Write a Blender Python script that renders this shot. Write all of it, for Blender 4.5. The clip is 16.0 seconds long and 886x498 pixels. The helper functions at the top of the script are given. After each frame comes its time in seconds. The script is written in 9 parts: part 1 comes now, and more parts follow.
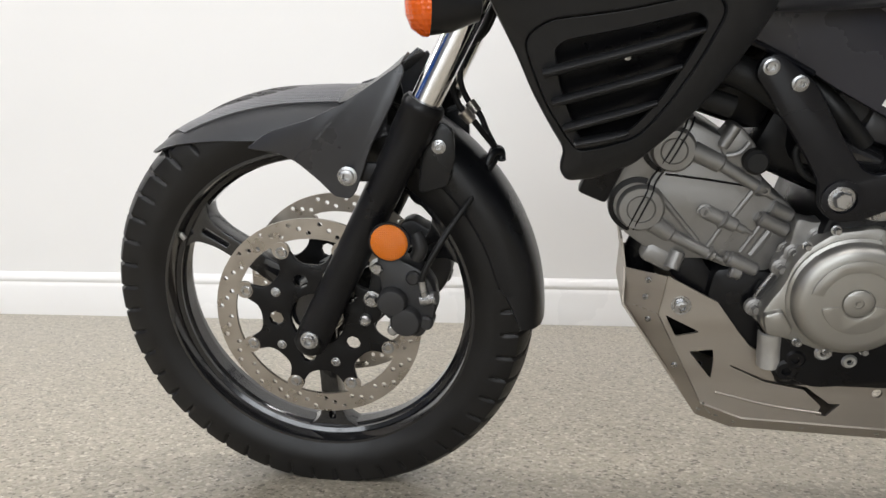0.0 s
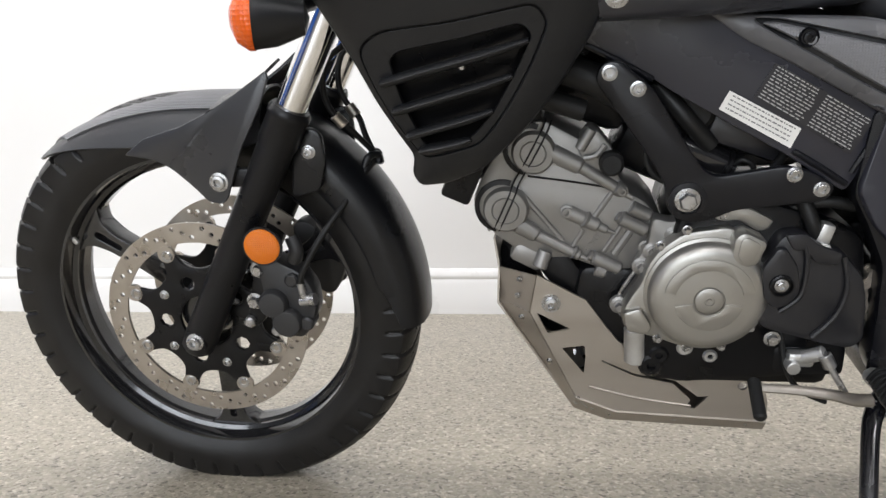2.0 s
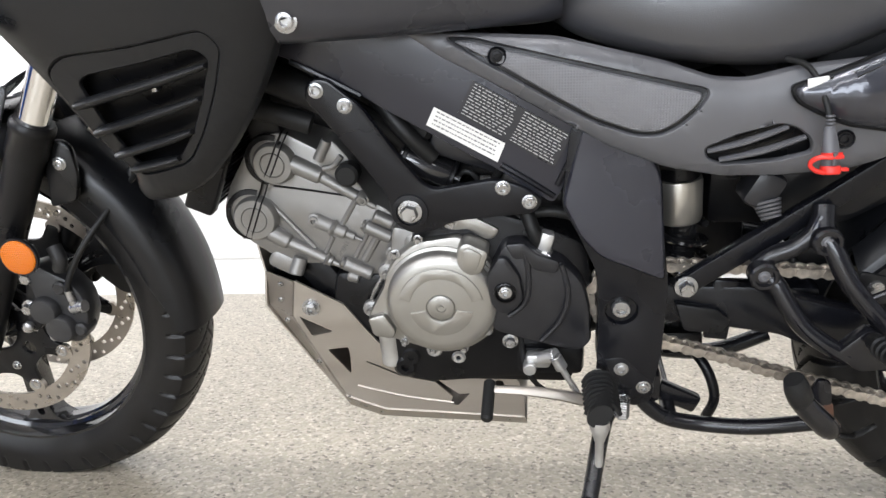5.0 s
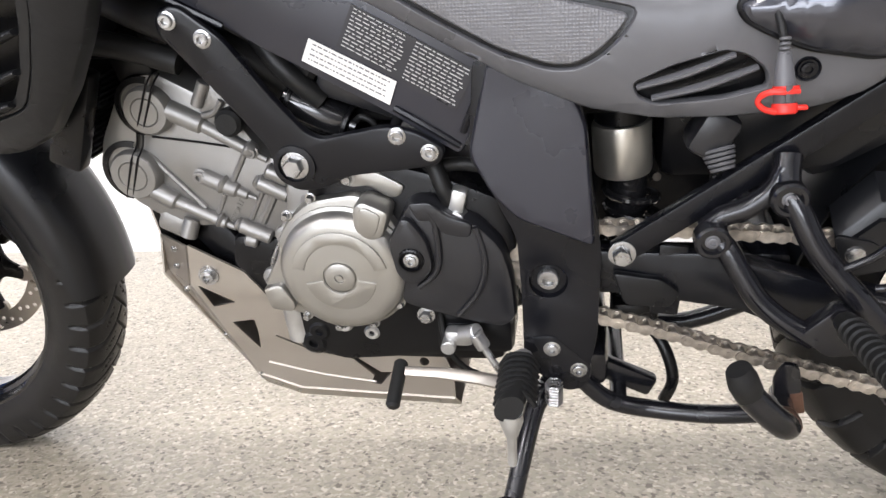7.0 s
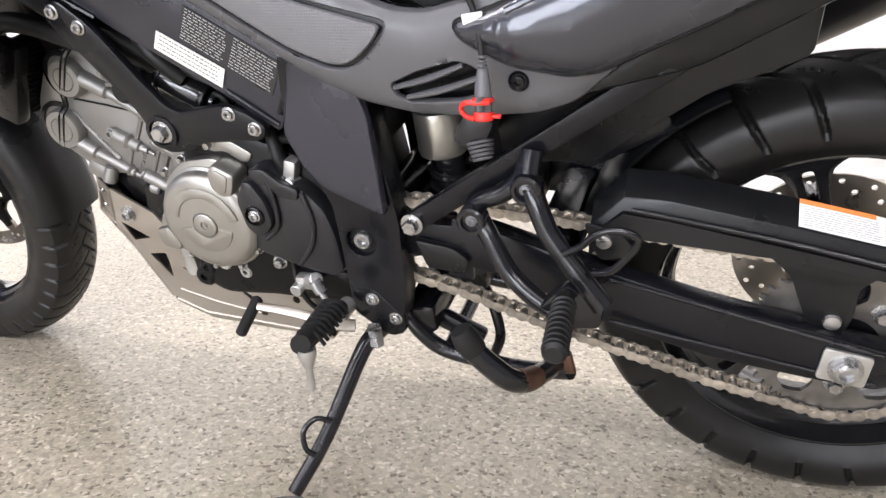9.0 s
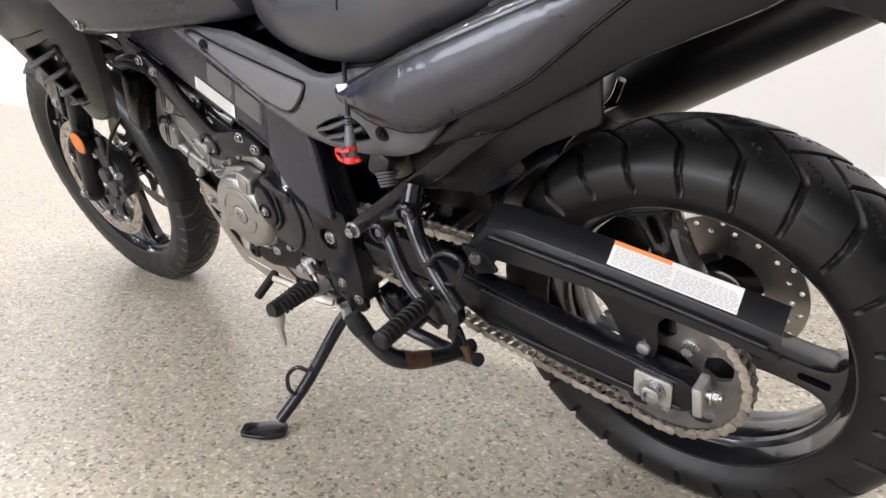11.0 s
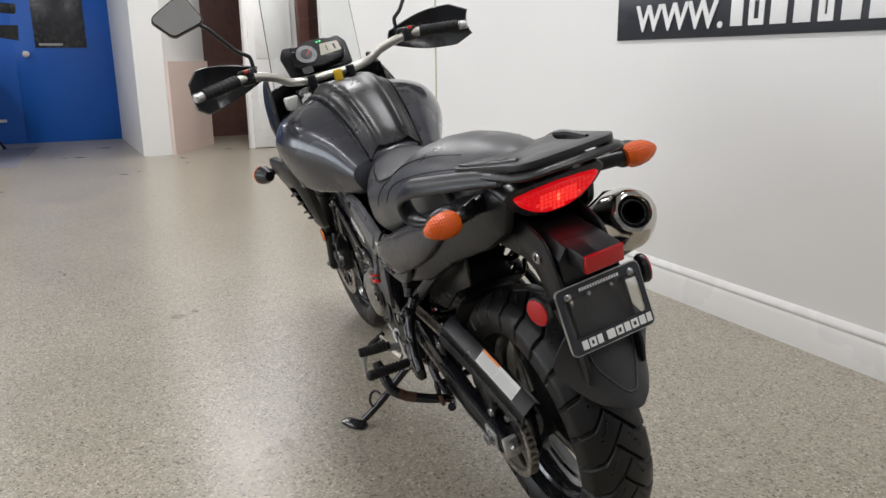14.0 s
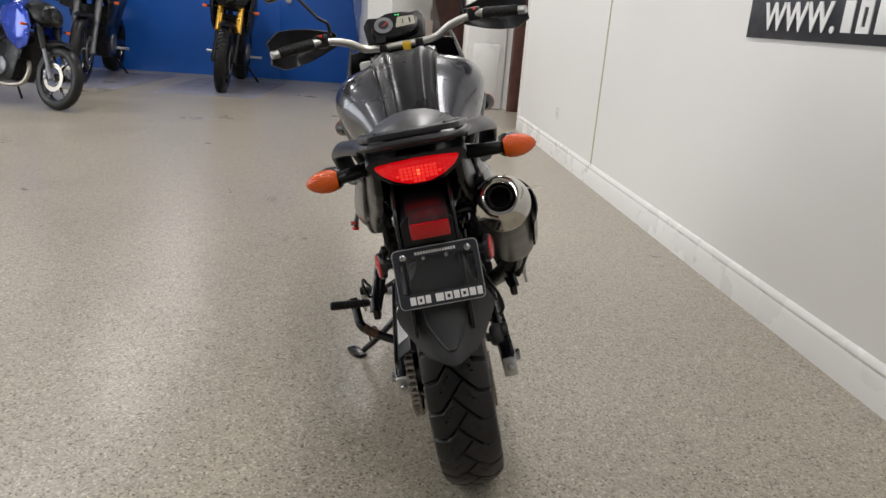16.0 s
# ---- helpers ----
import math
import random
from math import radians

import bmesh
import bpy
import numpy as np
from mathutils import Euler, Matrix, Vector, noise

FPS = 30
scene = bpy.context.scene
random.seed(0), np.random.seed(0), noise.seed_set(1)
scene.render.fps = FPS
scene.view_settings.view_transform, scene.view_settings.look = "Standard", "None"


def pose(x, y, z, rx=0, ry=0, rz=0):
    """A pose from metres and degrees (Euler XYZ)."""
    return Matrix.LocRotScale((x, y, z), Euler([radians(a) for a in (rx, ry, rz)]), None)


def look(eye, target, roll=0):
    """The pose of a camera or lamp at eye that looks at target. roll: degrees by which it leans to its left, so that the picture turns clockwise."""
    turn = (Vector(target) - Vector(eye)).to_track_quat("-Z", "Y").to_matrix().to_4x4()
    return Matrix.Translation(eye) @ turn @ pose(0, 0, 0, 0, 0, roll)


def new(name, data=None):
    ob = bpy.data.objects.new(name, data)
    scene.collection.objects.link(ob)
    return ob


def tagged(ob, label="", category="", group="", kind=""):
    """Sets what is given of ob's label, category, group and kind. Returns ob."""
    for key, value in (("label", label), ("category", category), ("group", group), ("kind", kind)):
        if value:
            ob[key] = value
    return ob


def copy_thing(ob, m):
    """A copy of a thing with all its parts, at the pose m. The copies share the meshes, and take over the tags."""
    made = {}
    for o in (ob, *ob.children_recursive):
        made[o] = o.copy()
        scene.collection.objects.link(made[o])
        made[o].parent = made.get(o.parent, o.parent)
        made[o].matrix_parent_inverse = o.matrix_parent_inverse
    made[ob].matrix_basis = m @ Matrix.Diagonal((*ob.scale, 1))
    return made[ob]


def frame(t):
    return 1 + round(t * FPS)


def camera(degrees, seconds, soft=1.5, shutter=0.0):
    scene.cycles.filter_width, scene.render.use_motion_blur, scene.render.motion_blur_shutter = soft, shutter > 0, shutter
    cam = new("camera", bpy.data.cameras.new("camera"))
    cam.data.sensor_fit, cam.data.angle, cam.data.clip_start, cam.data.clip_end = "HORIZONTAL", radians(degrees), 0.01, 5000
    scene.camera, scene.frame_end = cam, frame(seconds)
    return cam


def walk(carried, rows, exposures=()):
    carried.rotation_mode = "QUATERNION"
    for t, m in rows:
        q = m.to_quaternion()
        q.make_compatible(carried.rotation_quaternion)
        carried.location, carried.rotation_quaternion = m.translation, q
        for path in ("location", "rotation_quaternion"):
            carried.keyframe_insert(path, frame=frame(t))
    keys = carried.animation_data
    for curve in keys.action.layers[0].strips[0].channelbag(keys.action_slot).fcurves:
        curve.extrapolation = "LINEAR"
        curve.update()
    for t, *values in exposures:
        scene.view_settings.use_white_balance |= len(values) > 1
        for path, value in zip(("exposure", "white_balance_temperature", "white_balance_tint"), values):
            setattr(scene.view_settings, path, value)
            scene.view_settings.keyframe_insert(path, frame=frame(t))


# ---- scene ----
cam = camera(61.6, 16.0)
METRES, EYE, TILT, LEAN, TURN = 4.6, 0.45, -3.0, 0.0, 0.0
PATH = [
    (0, (0.093, 0.378, 0.532), (-0.125, 2.356, 0.332), -0.1),
    (0.5, (0.133, 0.375, 0.535), (-0.083, 2.352, 0.322), -0.1),
    (1, (0.173, 0.376, 0.538), (-0.038, 2.352, 0.319), -0.3),
    (1.5, (0.221, 0.376, 0.534), (0.014, 2.354, 0.327), -0.4),
    (2, (0.269, 0.377, 0.558), (0.065, 2.352, 0.316), -0.9),
    (2.5, (0.323, 0.377, 0.564), (0.135, 2.351, 0.3), -1.3),
    (3, (0.377, 0.394, 0.571), (0.202, 2.367, 0.292), -1.6),
    (3.5, (0.461, 0.413, 0.584), (0.324, 2.382, 0.258), -1.6),
    (4, (0.536, 0.401, 0.596), (0.398, 2.367, 0.254), -1.5),
    (4.5, (0.583, 0.384, 0.617), (0.422, 2.349, 0.281), -1.5),
    (4.7, (0.59, 0.383, 0.621), (0.431, 2.347, 0.281), -1.5),
    (6.8, (0.727, 0.557, 0.587), (0.484, 2.492, 0.146), -2.2),
    (7, (0.75, 0.557, 0.598), (0.484, 2.482, 0.126), -2.4),
    (7.5, (0.821, 0.546, 0.606), (0.511, 2.458, 0.108), -2.5),
    (8, (0.923, 0.547, 0.619), (0.538, 2.438, 0.093), -2.4),
    (8.5, (1.031, 0.531, 0.636), (0.542, 2.386, 0.07), -1.7),
    (9, (1.13, 0.5, 0.662), (0.576, 2.316, 0.031), -0.7),
    (9.2, (1.163, 0.479, 0.662), (0.586, 2.285, 0.025), -0.2),
    (11.3, (1.699, 0.518, 0.791), (0.536, 1.995, 0.11), -2.2),
    (11.5, (1.736, 0.495, 0.782), (0.589, 2.006, 0.15), -1.1),
    (12, (1.912, 0.486, 0.826), (0.642, 1.909, 0.225), -0.3),
    (12.5, (2.084, 0.527, 0.905), (0.679, 1.822, 0.315), 0.1),
    (13, (2.285, 0.555, 0.99), (0.77, 1.734, 0.429), 0.2),
    (13.5, (2.483, 0.536, 1.05), (0.855, 1.566, 0.514), -0.5),
    (14, (2.692, 0.582, 1.107), (0.945, 1.42, 0.613), -0.6),
    (14.5, (2.837, 0.772, 1.131), (0.992, 1.379, 0.654), 0.7),
    (15, (2.963, 0.943, 1.151), (1.066, 1.322, 0.644), 1.9),
    (15.3, (3.022, 1.043, 1.149), (1.113, 1.323, 0.623), 2.5),
    (15.5, (3.066, 1.087, 1.16), (1.159, 1.342, 0.614), 3.4),
    (16, (3.115, 1.231, 1.178), (1.22, 1.461, 0.582), 4.3),
]
EXPO = [(0.0, -0.3, 6520, 10), (1.0, -0.23, 6470, 10), (2.5, 0.01, 6370, 11), (3.5, 0.30, 6300, 11), (4.5, 0.42, 6270, 11), (7.0, 0.66, 6400, 14), (8.5, 0.74, 6440, 15), (9.2, 0.69, 6440, 15), (11.3, 0.37, 6480, 13), (12.0, 0.19, 6520, 13), (13.0, -0.17, 6460, 12), (14.0, -0.55, 6460, 10), (15.0, -0.64, 6520, 9), (16.0, -0.69, 6660, 10)]
walk(cam, [(t, look(eye, target, roll)) for t, eye, target, roll in PATH], EXPO)

# ---- world and lamps ----
world = bpy.data.worlds.new("world")
scene.world = world
world.use_nodes = True
world.node_tree.nodes["Background"].inputs[0].default_value = (0.9, 0.95, 1.0, 1)
world.node_tree.nodes["Background"].inputs[1].default_value = 0.05
CEIL = 3.3
# The last position is an unseen extra lamp, added to brighten the white door.
LAMPS = [(x, y) for x in (-7.6, -4.9, -2.2, 0.5, 3.2) for y in (-3.7, -1.4, 1.7)] + [(-6.35, 2.5)]
for lx, ly in LAMPS:
    lamp = bpy.data.lights.new("panel_light", "AREA")
    lamp.shape, lamp.size, lamp.size_y, lamp.color = "RECTANGLE", 1.5, 0.24, (1.0, 0.985, 0.995)
    lamp.energy = 20 if ly < -2 else 40 if ly < 0 else 40
    new("panel_light", lamp).matrix_world = pose(lx, ly, CEIL - 0.075)


sky = bpy.data.lights.new("window_daylight", "AREA")
sky.shape, sky.size, sky.size_y, sky.energy, sky.color = "RECTANGLE", 5.9, 2.0, 300, (0.90, 0.95, 1.0)
new("window_daylight", sky).matrix_world = pose(-1.6, -5.38, 1.4, 90)


# ---- building helpers ----
def nodes_of(name):
    m = bpy.data.materials.new(name)
    m.use_nodes = True
    t = m.node_tree
    return m, t.nodes, t.links, t.nodes["Principled BSDF"]


def material(name, colour, rough=0.5, metal=0.0, vary=0.12, scale=14.0, grain=0.0, grain_scale=600.0, rough_vary=0.1, coat=0.0, stretch=(1, 1, 1), emit=None, alpha_trans=0.0, random=0.0, spec=0.5):
    """Principled surface with broad mottling, fine grain relief and uneven gloss."""
    m, n, l, b = nodes_of(name)
    co = n.new("ShaderNodeTexCoord")
    mp = n.new("ShaderNodeMapping")
    mp.inputs["Scale"].default_value = stretch
    l.new(co.outputs["Object"], mp.inputs["Vector"])
    big = n.new("ShaderNodeTexNoise")
    big.inputs["Scale"].default_value, big.inputs["Detail"].default_value = scale, 6
    l.new(mp.outputs["Vector"], big.inputs["Vector"])
    ramp = n.new("ShaderNodeMapRange")
    ramp.inputs["From Min"].default_value, ramp.inputs["From Max"].default_value = 0.3, 0.7
    ramp.inputs["To Min"].default_value, ramp.inputs["To Max"].default_value = 1 - vary, 1 + vary
    l.new(big.outputs["Fac"], ramp.inputs["Value"])
    value = ramp.outputs["Result"]
    if random:
        info = n.new("ShaderNodeObjectInfo")
        rr = n.new("ShaderNodeMapRange")
        rr.inputs["To Min"].default_value, rr.inputs["To Max"].default_value = 1 - random, 1 + random
        l.new(info.outputs["Random"], rr.inputs["Value"])
        mul = n.new("ShaderNodeMath")
        mul.operation = "MULTIPLY"
        l.new(value, mul.inputs[0]), l.new(rr.outputs["Result"], mul.inputs[1])
        value = mul.outputs[0]
    mix = n.new("ShaderNodeVectorMath")
    mix.operation = "SCALE"
    mix.inputs[0].default_value = colour
    l.new(value, mix.inputs["Scale"])
    l.new(mix.outputs["Vector"], b.inputs["Base Color"])
    fine = n.new("ShaderNodeTexNoise")
    fine.inputs["Scale"].default_value, fine.inputs["Detail"].default_value = grain_scale, 3
    l.new(mp.outputs["Vector"], fine.inputs["Vector"])
    rv = n.new("ShaderNodeMapRange")
    rv.inputs["From Min"].default_value, rv.inputs["From Max"].default_value = 0.3, 0.7
    rv.inputs["To Min"].default_value, rv.inputs["To Max"].default_value = max(0.02, rough - rough_vary), min(1, rough + rough_vary)
    l.new(big.outputs["Fac"], rv.inputs["Value"])
    l.new(rv.outputs["Result"], b.inputs["Roughness"])
    if grain:
        bump = n.new("ShaderNodeBump")
        bump.inputs["Strength"].default_value, bump.inputs["Distance"].default_value = grain, 0.0006
        l.new(fine.outputs["Fac"], bump.inputs["Height"])
        l.new(bump.outputs["Normal"], b.inputs["Normal"])
    b.inputs["Metallic"].default_value = metal
    b.inputs["Coat Weight"].default_value = coat
    b.inputs["Coat Roughness"].default_value = 0.06
    b.inputs["Specular IOR Level"].default_value = spec
    b.inputs["Transmission Weight"].default_value = alpha_trans
    if emit:
        b.inputs["Emission Color"].default_value = (*emit[:3], 1)
        b.inputs["Emission Strength"].default_value = emit[3]
    return m


def V(*a):
    return Vector(a)


def part(name, bm, mat, parent=None, label="", angle=38, smooth=True):
    """Links a bmesh as one mesh object under a thing or under a part."""
    bmesh.ops.remove_doubles(bm, verts=bm.verts, dist=1e-6)
    bmesh.ops.recalc_face_normals(bm, faces=bm.faces)
    me = bpy.data.meshes.new(name)
    bm.to_mesh(me)
    bm.free()
    me.materials.append(mat)
    if smooth:
        me.shade_smooth()
        me.set_sharp_from_angle(angle=radians(angle))
    ob = new(name, me)
    if parent is not None:
        ob.parent = parent
    if label:
        tagged(ob, label)
    return ob


def thing(name, bm, mat, label, category, group="", kind="", at=None, angle=38):
    ob = part(name, bm, mat, None, "", angle)
    if at is not None:
        ob.matrix_world = at
    return tagged(ob, label, category, group, kind)


def empty(name, label="", category="", at=None, parent=None):
    ob = new(name)
    ob.empty_display_size = 0.1
    if at is not None:
        ob.matrix_world = at
    if parent is not None:
        ob.parent = parent
    return tagged(ob, label, category)


def box(bm, c, s, bev=0.0, rot=None, seg=2):
    r = bmesh.ops.create_cube(bm, size=1.0)
    vs = r["verts"]
    m = Matrix.Translation(c) @ (rot or Matrix.Identity(4)) @ Matrix.Diagonal((*s, 1))
    bmesh.ops.transform(bm, matrix=m, verts=vs)
    if bev:
        es = list({e for v in vs for e in v.link_edges})
        bmesh.ops.bevel(bm, geom=es, offset=bev, segments=seg, affect="EDGES", profile=0.5)
    return bm


def lathe(bm, c, axis, prof, seg=32, a0=0.0, a1=360.0, start=None):
    """Turns a profile of (radius, height along the axis) about the axis through c. A closed profile repeats its first point."""
    ax = Vector(axis).normalized()
    u = Vector(start).normalized() if start else ax.orthogonal().normalized()
    w = ax.cross(u)
    full = abs(a1 - a0) >= 359.9
    n = seg if full else seg + 1
    rings = []
    for i in range(n):
        a = radians(a0 + (a1 - a0) * i / seg)
        d = u * math.cos(a) + w * math.sin(a)
        rings.append([bm.verts.new(Vector(c) + d * r + ax * h) for r, h in prof])
    for i in range(n if full else n - 1):
        p, q = rings[i], rings[(i + 1) % n]
        for j in range(len(prof) - 1):
            vs = [p[j], p[j + 1], q[j + 1], q[j]]
            if prof[j][0] < 1e-7:
                vs = [p[j], p[j + 1], q[j + 1]]
            elif prof[j + 1][0] < 1e-7:
                vs = [p[j], p[j + 1], q[j]]
            try:
                bm.faces.new(vs)
            except ValueError:
                pass
    return bm


def rod(bm, p0, p1, r, seg=16, bev=0.0, r1=None):
    p0, p1 = Vector(p0), Vector(p1)
    h = (p1 - p0).length
    r1 = r if r1 is None else r1
    b = bev or min(r, h) * 0.12
    return lathe(bm, p0, p1 - p0, [(0, 0), (r - b, 0), (r, b), (r1, h - b), (r1 - b, h), (0, h)], seg)


def bolt(bm, p, axis=(0, -1, 0), r=0.008, h=0.006):
    """A flanged socket-head bolt, standing out along the axis."""
    ax = Vector(axis).normalized()
    lathe(bm, p, ax, [(0, 0), (r * 1.35, 0), (r * 1.35, h * 0.25), (r, h * 0.35), (r, h * 0.9), (r * 0.88, h), (r * 0.52, h), (r * 0.45, h * 0.45), (0, h * 0.4)], 14)
    return bm


def hexbolt(bm, p, axis=(0, -1, 0), r=0.01, h=0.008):
    ax = Vector(axis).normalized()
    lathe(bm, p, ax, [(0, 0), (r * 1.4, 0), (r * 1.4, h * 0.2), (r * 1.2, h * 0.25), (0, h * 0.25)], 16)
    lathe(bm, Vector(p) + ax * h * 0.2, ax, [(r, 0), (r, h * 0.8), (r * 0.85, h), (0, h)], 6)
    return bm


def smooth_line(pts, n=6):
    """Catmull-Rom through the points."""
    p = [Vector(q) for q in pts]
    if len(p) < 3 or n <= 1:
        return p
    out = []
    for i in range(len(p) - 1):
        a, b, c, d = p[max(i - 1, 0)], p[i], p[i + 1], p[min(i + 2, len(p) - 1)]
        for k in range(n):
            t = k / n
            out.append(0.5 * ((2 * b) + (c - a) * t + (2 * a - 5 * b + 4 * c - d) * t * t + (3 * b - a - 3 * c + d) * t ** 3))
    out.append(p[-1])
    return out


def tube(bm, pts, r, seg=12, n=6, flat=1.0, up=None, cap=True):
    """A round or flattened bar along a smooth line; r is a number or one radius a given point."""
    line = smooth_line(pts, n)
    k = len(line)
    if isinstance(r, (int, float)):
        rs = [r] * k
    else:
        rs = list(np.interp(np.linspace(0, len(r) - 1, k), range(len(r)), r))
    t0 = (line[1] - line[0]).normalized()
    nrm = (Vector(up) - t0 * Vector(up).dot(t0)).normalized() if up else t0.orthogonal().normalized()
    rings = []
    for i, q in enumerate(line):
        t = (line[min(i + 1, k - 1)] - line[max(i - 1, 0)]).normalized()
        nrm = (nrm - t * nrm.dot(t)).normalized()
        bi = t.cross(nrm)
        rings.append([bm.verts.new(q + (nrm * math.cos(2 * math.pi * j / seg) + bi * math.sin(2 * math.pi * j / seg) * flat) * rs[i]) for j in range(seg)])
    for a, b in zip(rings, rings[1:]):
        for j in range(seg):
            bm.faces.new([a[j], a[(j + 1) % seg], b[(j + 1) % seg], b[j]])
    if cap:
        bm.faces.new(rings[0][::-1]), bm.faces.new(rings[-1])
    return bm


def loft(bm, sections, cap=True, closed=True):
    rings = [[bm.verts.new(Vector(p)) for p in s] for s in sections]
    m = len(rings[0])
    for a, b in zip(rings, rings[1:]):
        for j in range(m if closed else m - 1):
            bm.faces.new([a[j], a[(j + 1) % m], b[(j + 1) % m], b[j]])
    if cap and closed:
        bm.faces.new(rings[0][::-1]), bm.faces.new(rings[-1])
    return bm


def round_poly(pts, r=0.01, n=4):
    """Rounds the corners of a polygon of (x, z)."""
    out = []
    k = len(pts)
    for i in range(k):
        a, b, c = Vector(pts[i - 1]).to_2d(), Vector(pts[i]).to_2d(), Vector(pts[(i + 1) % k]).to_2d()
        d = min(r, (a - b).length * 0.45, (c - b).length * 0.45)
        p, q = b + (a - b).normalized() * d, b + (c - b).normalized() * d
        for j in range(n + 1):
            t = j / n
            out.append(tuple((1 - t) ** 2 * p + 2 * t * (1 - t) * b + t * t * q))
    return out


def ring_poly(c, r, n=10, ph=0.0):
    return [(c[0] + r * math.cos(ph + 2 * math.pi * i / n), c[1] + r * math.sin(ph + 2 * math.pi * i / n)) for i in range(n)]


def plate(bm, outline, y0, y1, holes=(), bev=0.0, place=None):
    """A flat plate with holes, its outline in (x, z) and its faces at y0 and y1."""
    t = bmesh.new()
    edges = []
    for loop in (outline, *holes):
        vs = [t.verts.new((p[0], y0, p[1])) for p in loop]
        edges += [t.edges.new((vs[i], vs[(i + 1) % len(vs)])) for i in range(len(vs))]
    if holes:
        bmesh.ops.triangle_fill(t, edges=edges, use_beauty=True, use_dissolve=False)
    else:
        t.faces.new([v for v in t.verts])
    r = bmesh.ops.extrude_face_region(t, geom=list(t.faces))
    vs = [g for g in r["geom"] if isinstance(g, bmesh.types.BMVert)]
    bmesh.ops.translate(t, vec=(0, y1 - y0, 0), verts=vs)
    bmesh.ops.recalc_face_normals(t, faces=t.faces)
    if bev:
        es = [e for e in t.edges if len(e.link_faces) == 2 and (abs(e.link_faces[0].normal.y) > 0.9) != (abs(e.link_faces[1].normal.y) > 0.9)]
        bmesh.ops.bevel(t, geom=es, offset=bev, segments=2, affect="EDGES", profile=0.5, clamp_overlap=True)
    if place is not None:
        bmesh.ops.transform(t, matrix=place, verts=t.verts)
    me = bpy.data.meshes.new("tmp")
    t.to_mesh(me)
    t.free()
    bm.from_mesh(me)
    bpy.data.meshes.remove(me)
    return bm


def sheet(bm, rows, thick):
    """A bent sheet through a grid of points, thickened."""
    t = bmesh.new()
    g = [[t.verts.new(Vector(p)) for p in row] for row in rows]
    for a, b in zip(g, g[1:]):
        for j in range(len(a) - 1):
            t.faces.new([a[j], a[j + 1], b[j + 1], b[j]])
    bmesh.ops.recalc_face_normals(t, faces=t.faces)
    bmesh.ops.solidify(t, geom=list(t.faces), thickness=thick)
    me = bpy.data.meshes.new("tmp")
    t.to_mesh(me)
    t.free()
    bm.from_mesh(me)
    bpy.data.meshes.remove(me)
    return bm


def edge_distance(pts, loop):
    """Distance of each (x, z) from a closed outline."""
    p = np.asarray(pts, float)
    a = np.asarray(loop, float)
    d = np.roll(a, -1, 0) - a
    w = p[:, None] - a[None]
    f = np.clip((w * d).sum(2) / np.maximum((d * d).sum(1), 1e-12), 0, 1)
    return np.sqrt(((w - f[..., None] * d) ** 2).sum(2)).min(1)


def dome(outline, base, bulge, soft):
    """A surface over (x, z) that rises from an outline's edge towards its middle."""
    def f(x, z):
        return base(x, z) + bulge * (1 - math.exp(-float(edge_distance([(x, z)], outline)[0]) / soft))
    return f


def panel(outline, surf, sy=-1, thick=0.006, holes=(), grid=0.016, round_edge=0.003):
    """A curved moulded panel: outline and holes in (x, z), its outer face at sy * surf(x, z)."""
    t = bmesh.new()
    edges = []
    for loop in (outline, *holes):
        vs = [t.verts.new((p[0], 0, p[1])) for p in loop]
        edges += [t.edges.new((vs[i], vs[(i + 1) % len(vs)])) for i in range(len(vs))]
    bmesh.ops.triangle_fill(t, edges=edges, use_beauty=True, use_dissolve=False)
    for d in (round_edge * 0.5, round_edge * 0.7):
        bmesh.ops.inset_region(t, faces=list(t.faces), thickness=d, use_boundary=True, use_even_offset=True)
    xs = [p[0] for p in outline]
    zs = [p[1] for p in outline]
    for lo, hi, n in ((min(xs), max(xs), (1, 0, 0)), (min(zs), max(zs), (0, 0, 1))):
        k = math.ceil(lo / grid)
        while k * grid < hi:
            bmesh.ops.bisect_plane(t, geom=list(t.verts) + list(t.edges) + list(t.faces), plane_co=Vector(n) * k * grid, plane_no=n, dist=1e-5)
            k += 1
    bmesh.ops.triangulate(t, faces=[f for f in t.faces if len(f.verts) > 4])
    r = bmesh.ops.extrude_face_region(t, geom=list(t.faces))
    back = {g for g in r["geom"] if isinstance(g, bmesh.types.BMVert)}
    vs = list(t.verts)
    co = [(v.co.x, v.co.z) for v in vs]
    d = edge_distance(co, outline)
    for h in holes:
        d = np.minimum(d, edge_distance(co, h))
    for v, q in zip(vs, d):
        y = surf(v.co.x, v.co.z)
        drop = round_edge * (1 - math.sqrt(max(0.0, 1 - max(0.0, 1 - q / round_edge) ** 2))) if round_edge else 0
        v.co.y = sy * (y - thick if v in back else y - drop)
    return t


def oval(cy, cz, hw, hh, n=24, p=2.5, x=0.0, drop=0.0):
    """A super-elliptic section across the machine at x; drop lowers its sides."""
    out = []
    for i in range(n):
        a = 2 * math.pi * i / n
        c, s = math.cos(a), math.sin(a)
        y = hw * math.copysign(abs(c) ** (2 / p), c)
        z = hh * math.copysign(abs(s) ** (2 / p), s)
        out.append((x, cy + y, cz + z - drop * (y / hw) ** 2))
    return out


def mirror_y(bm):
    bmesh.ops.scale(bm, vec=(1, -1, 1), verts=bm.verts)
    return bm


def B():
    return bmesh.new()


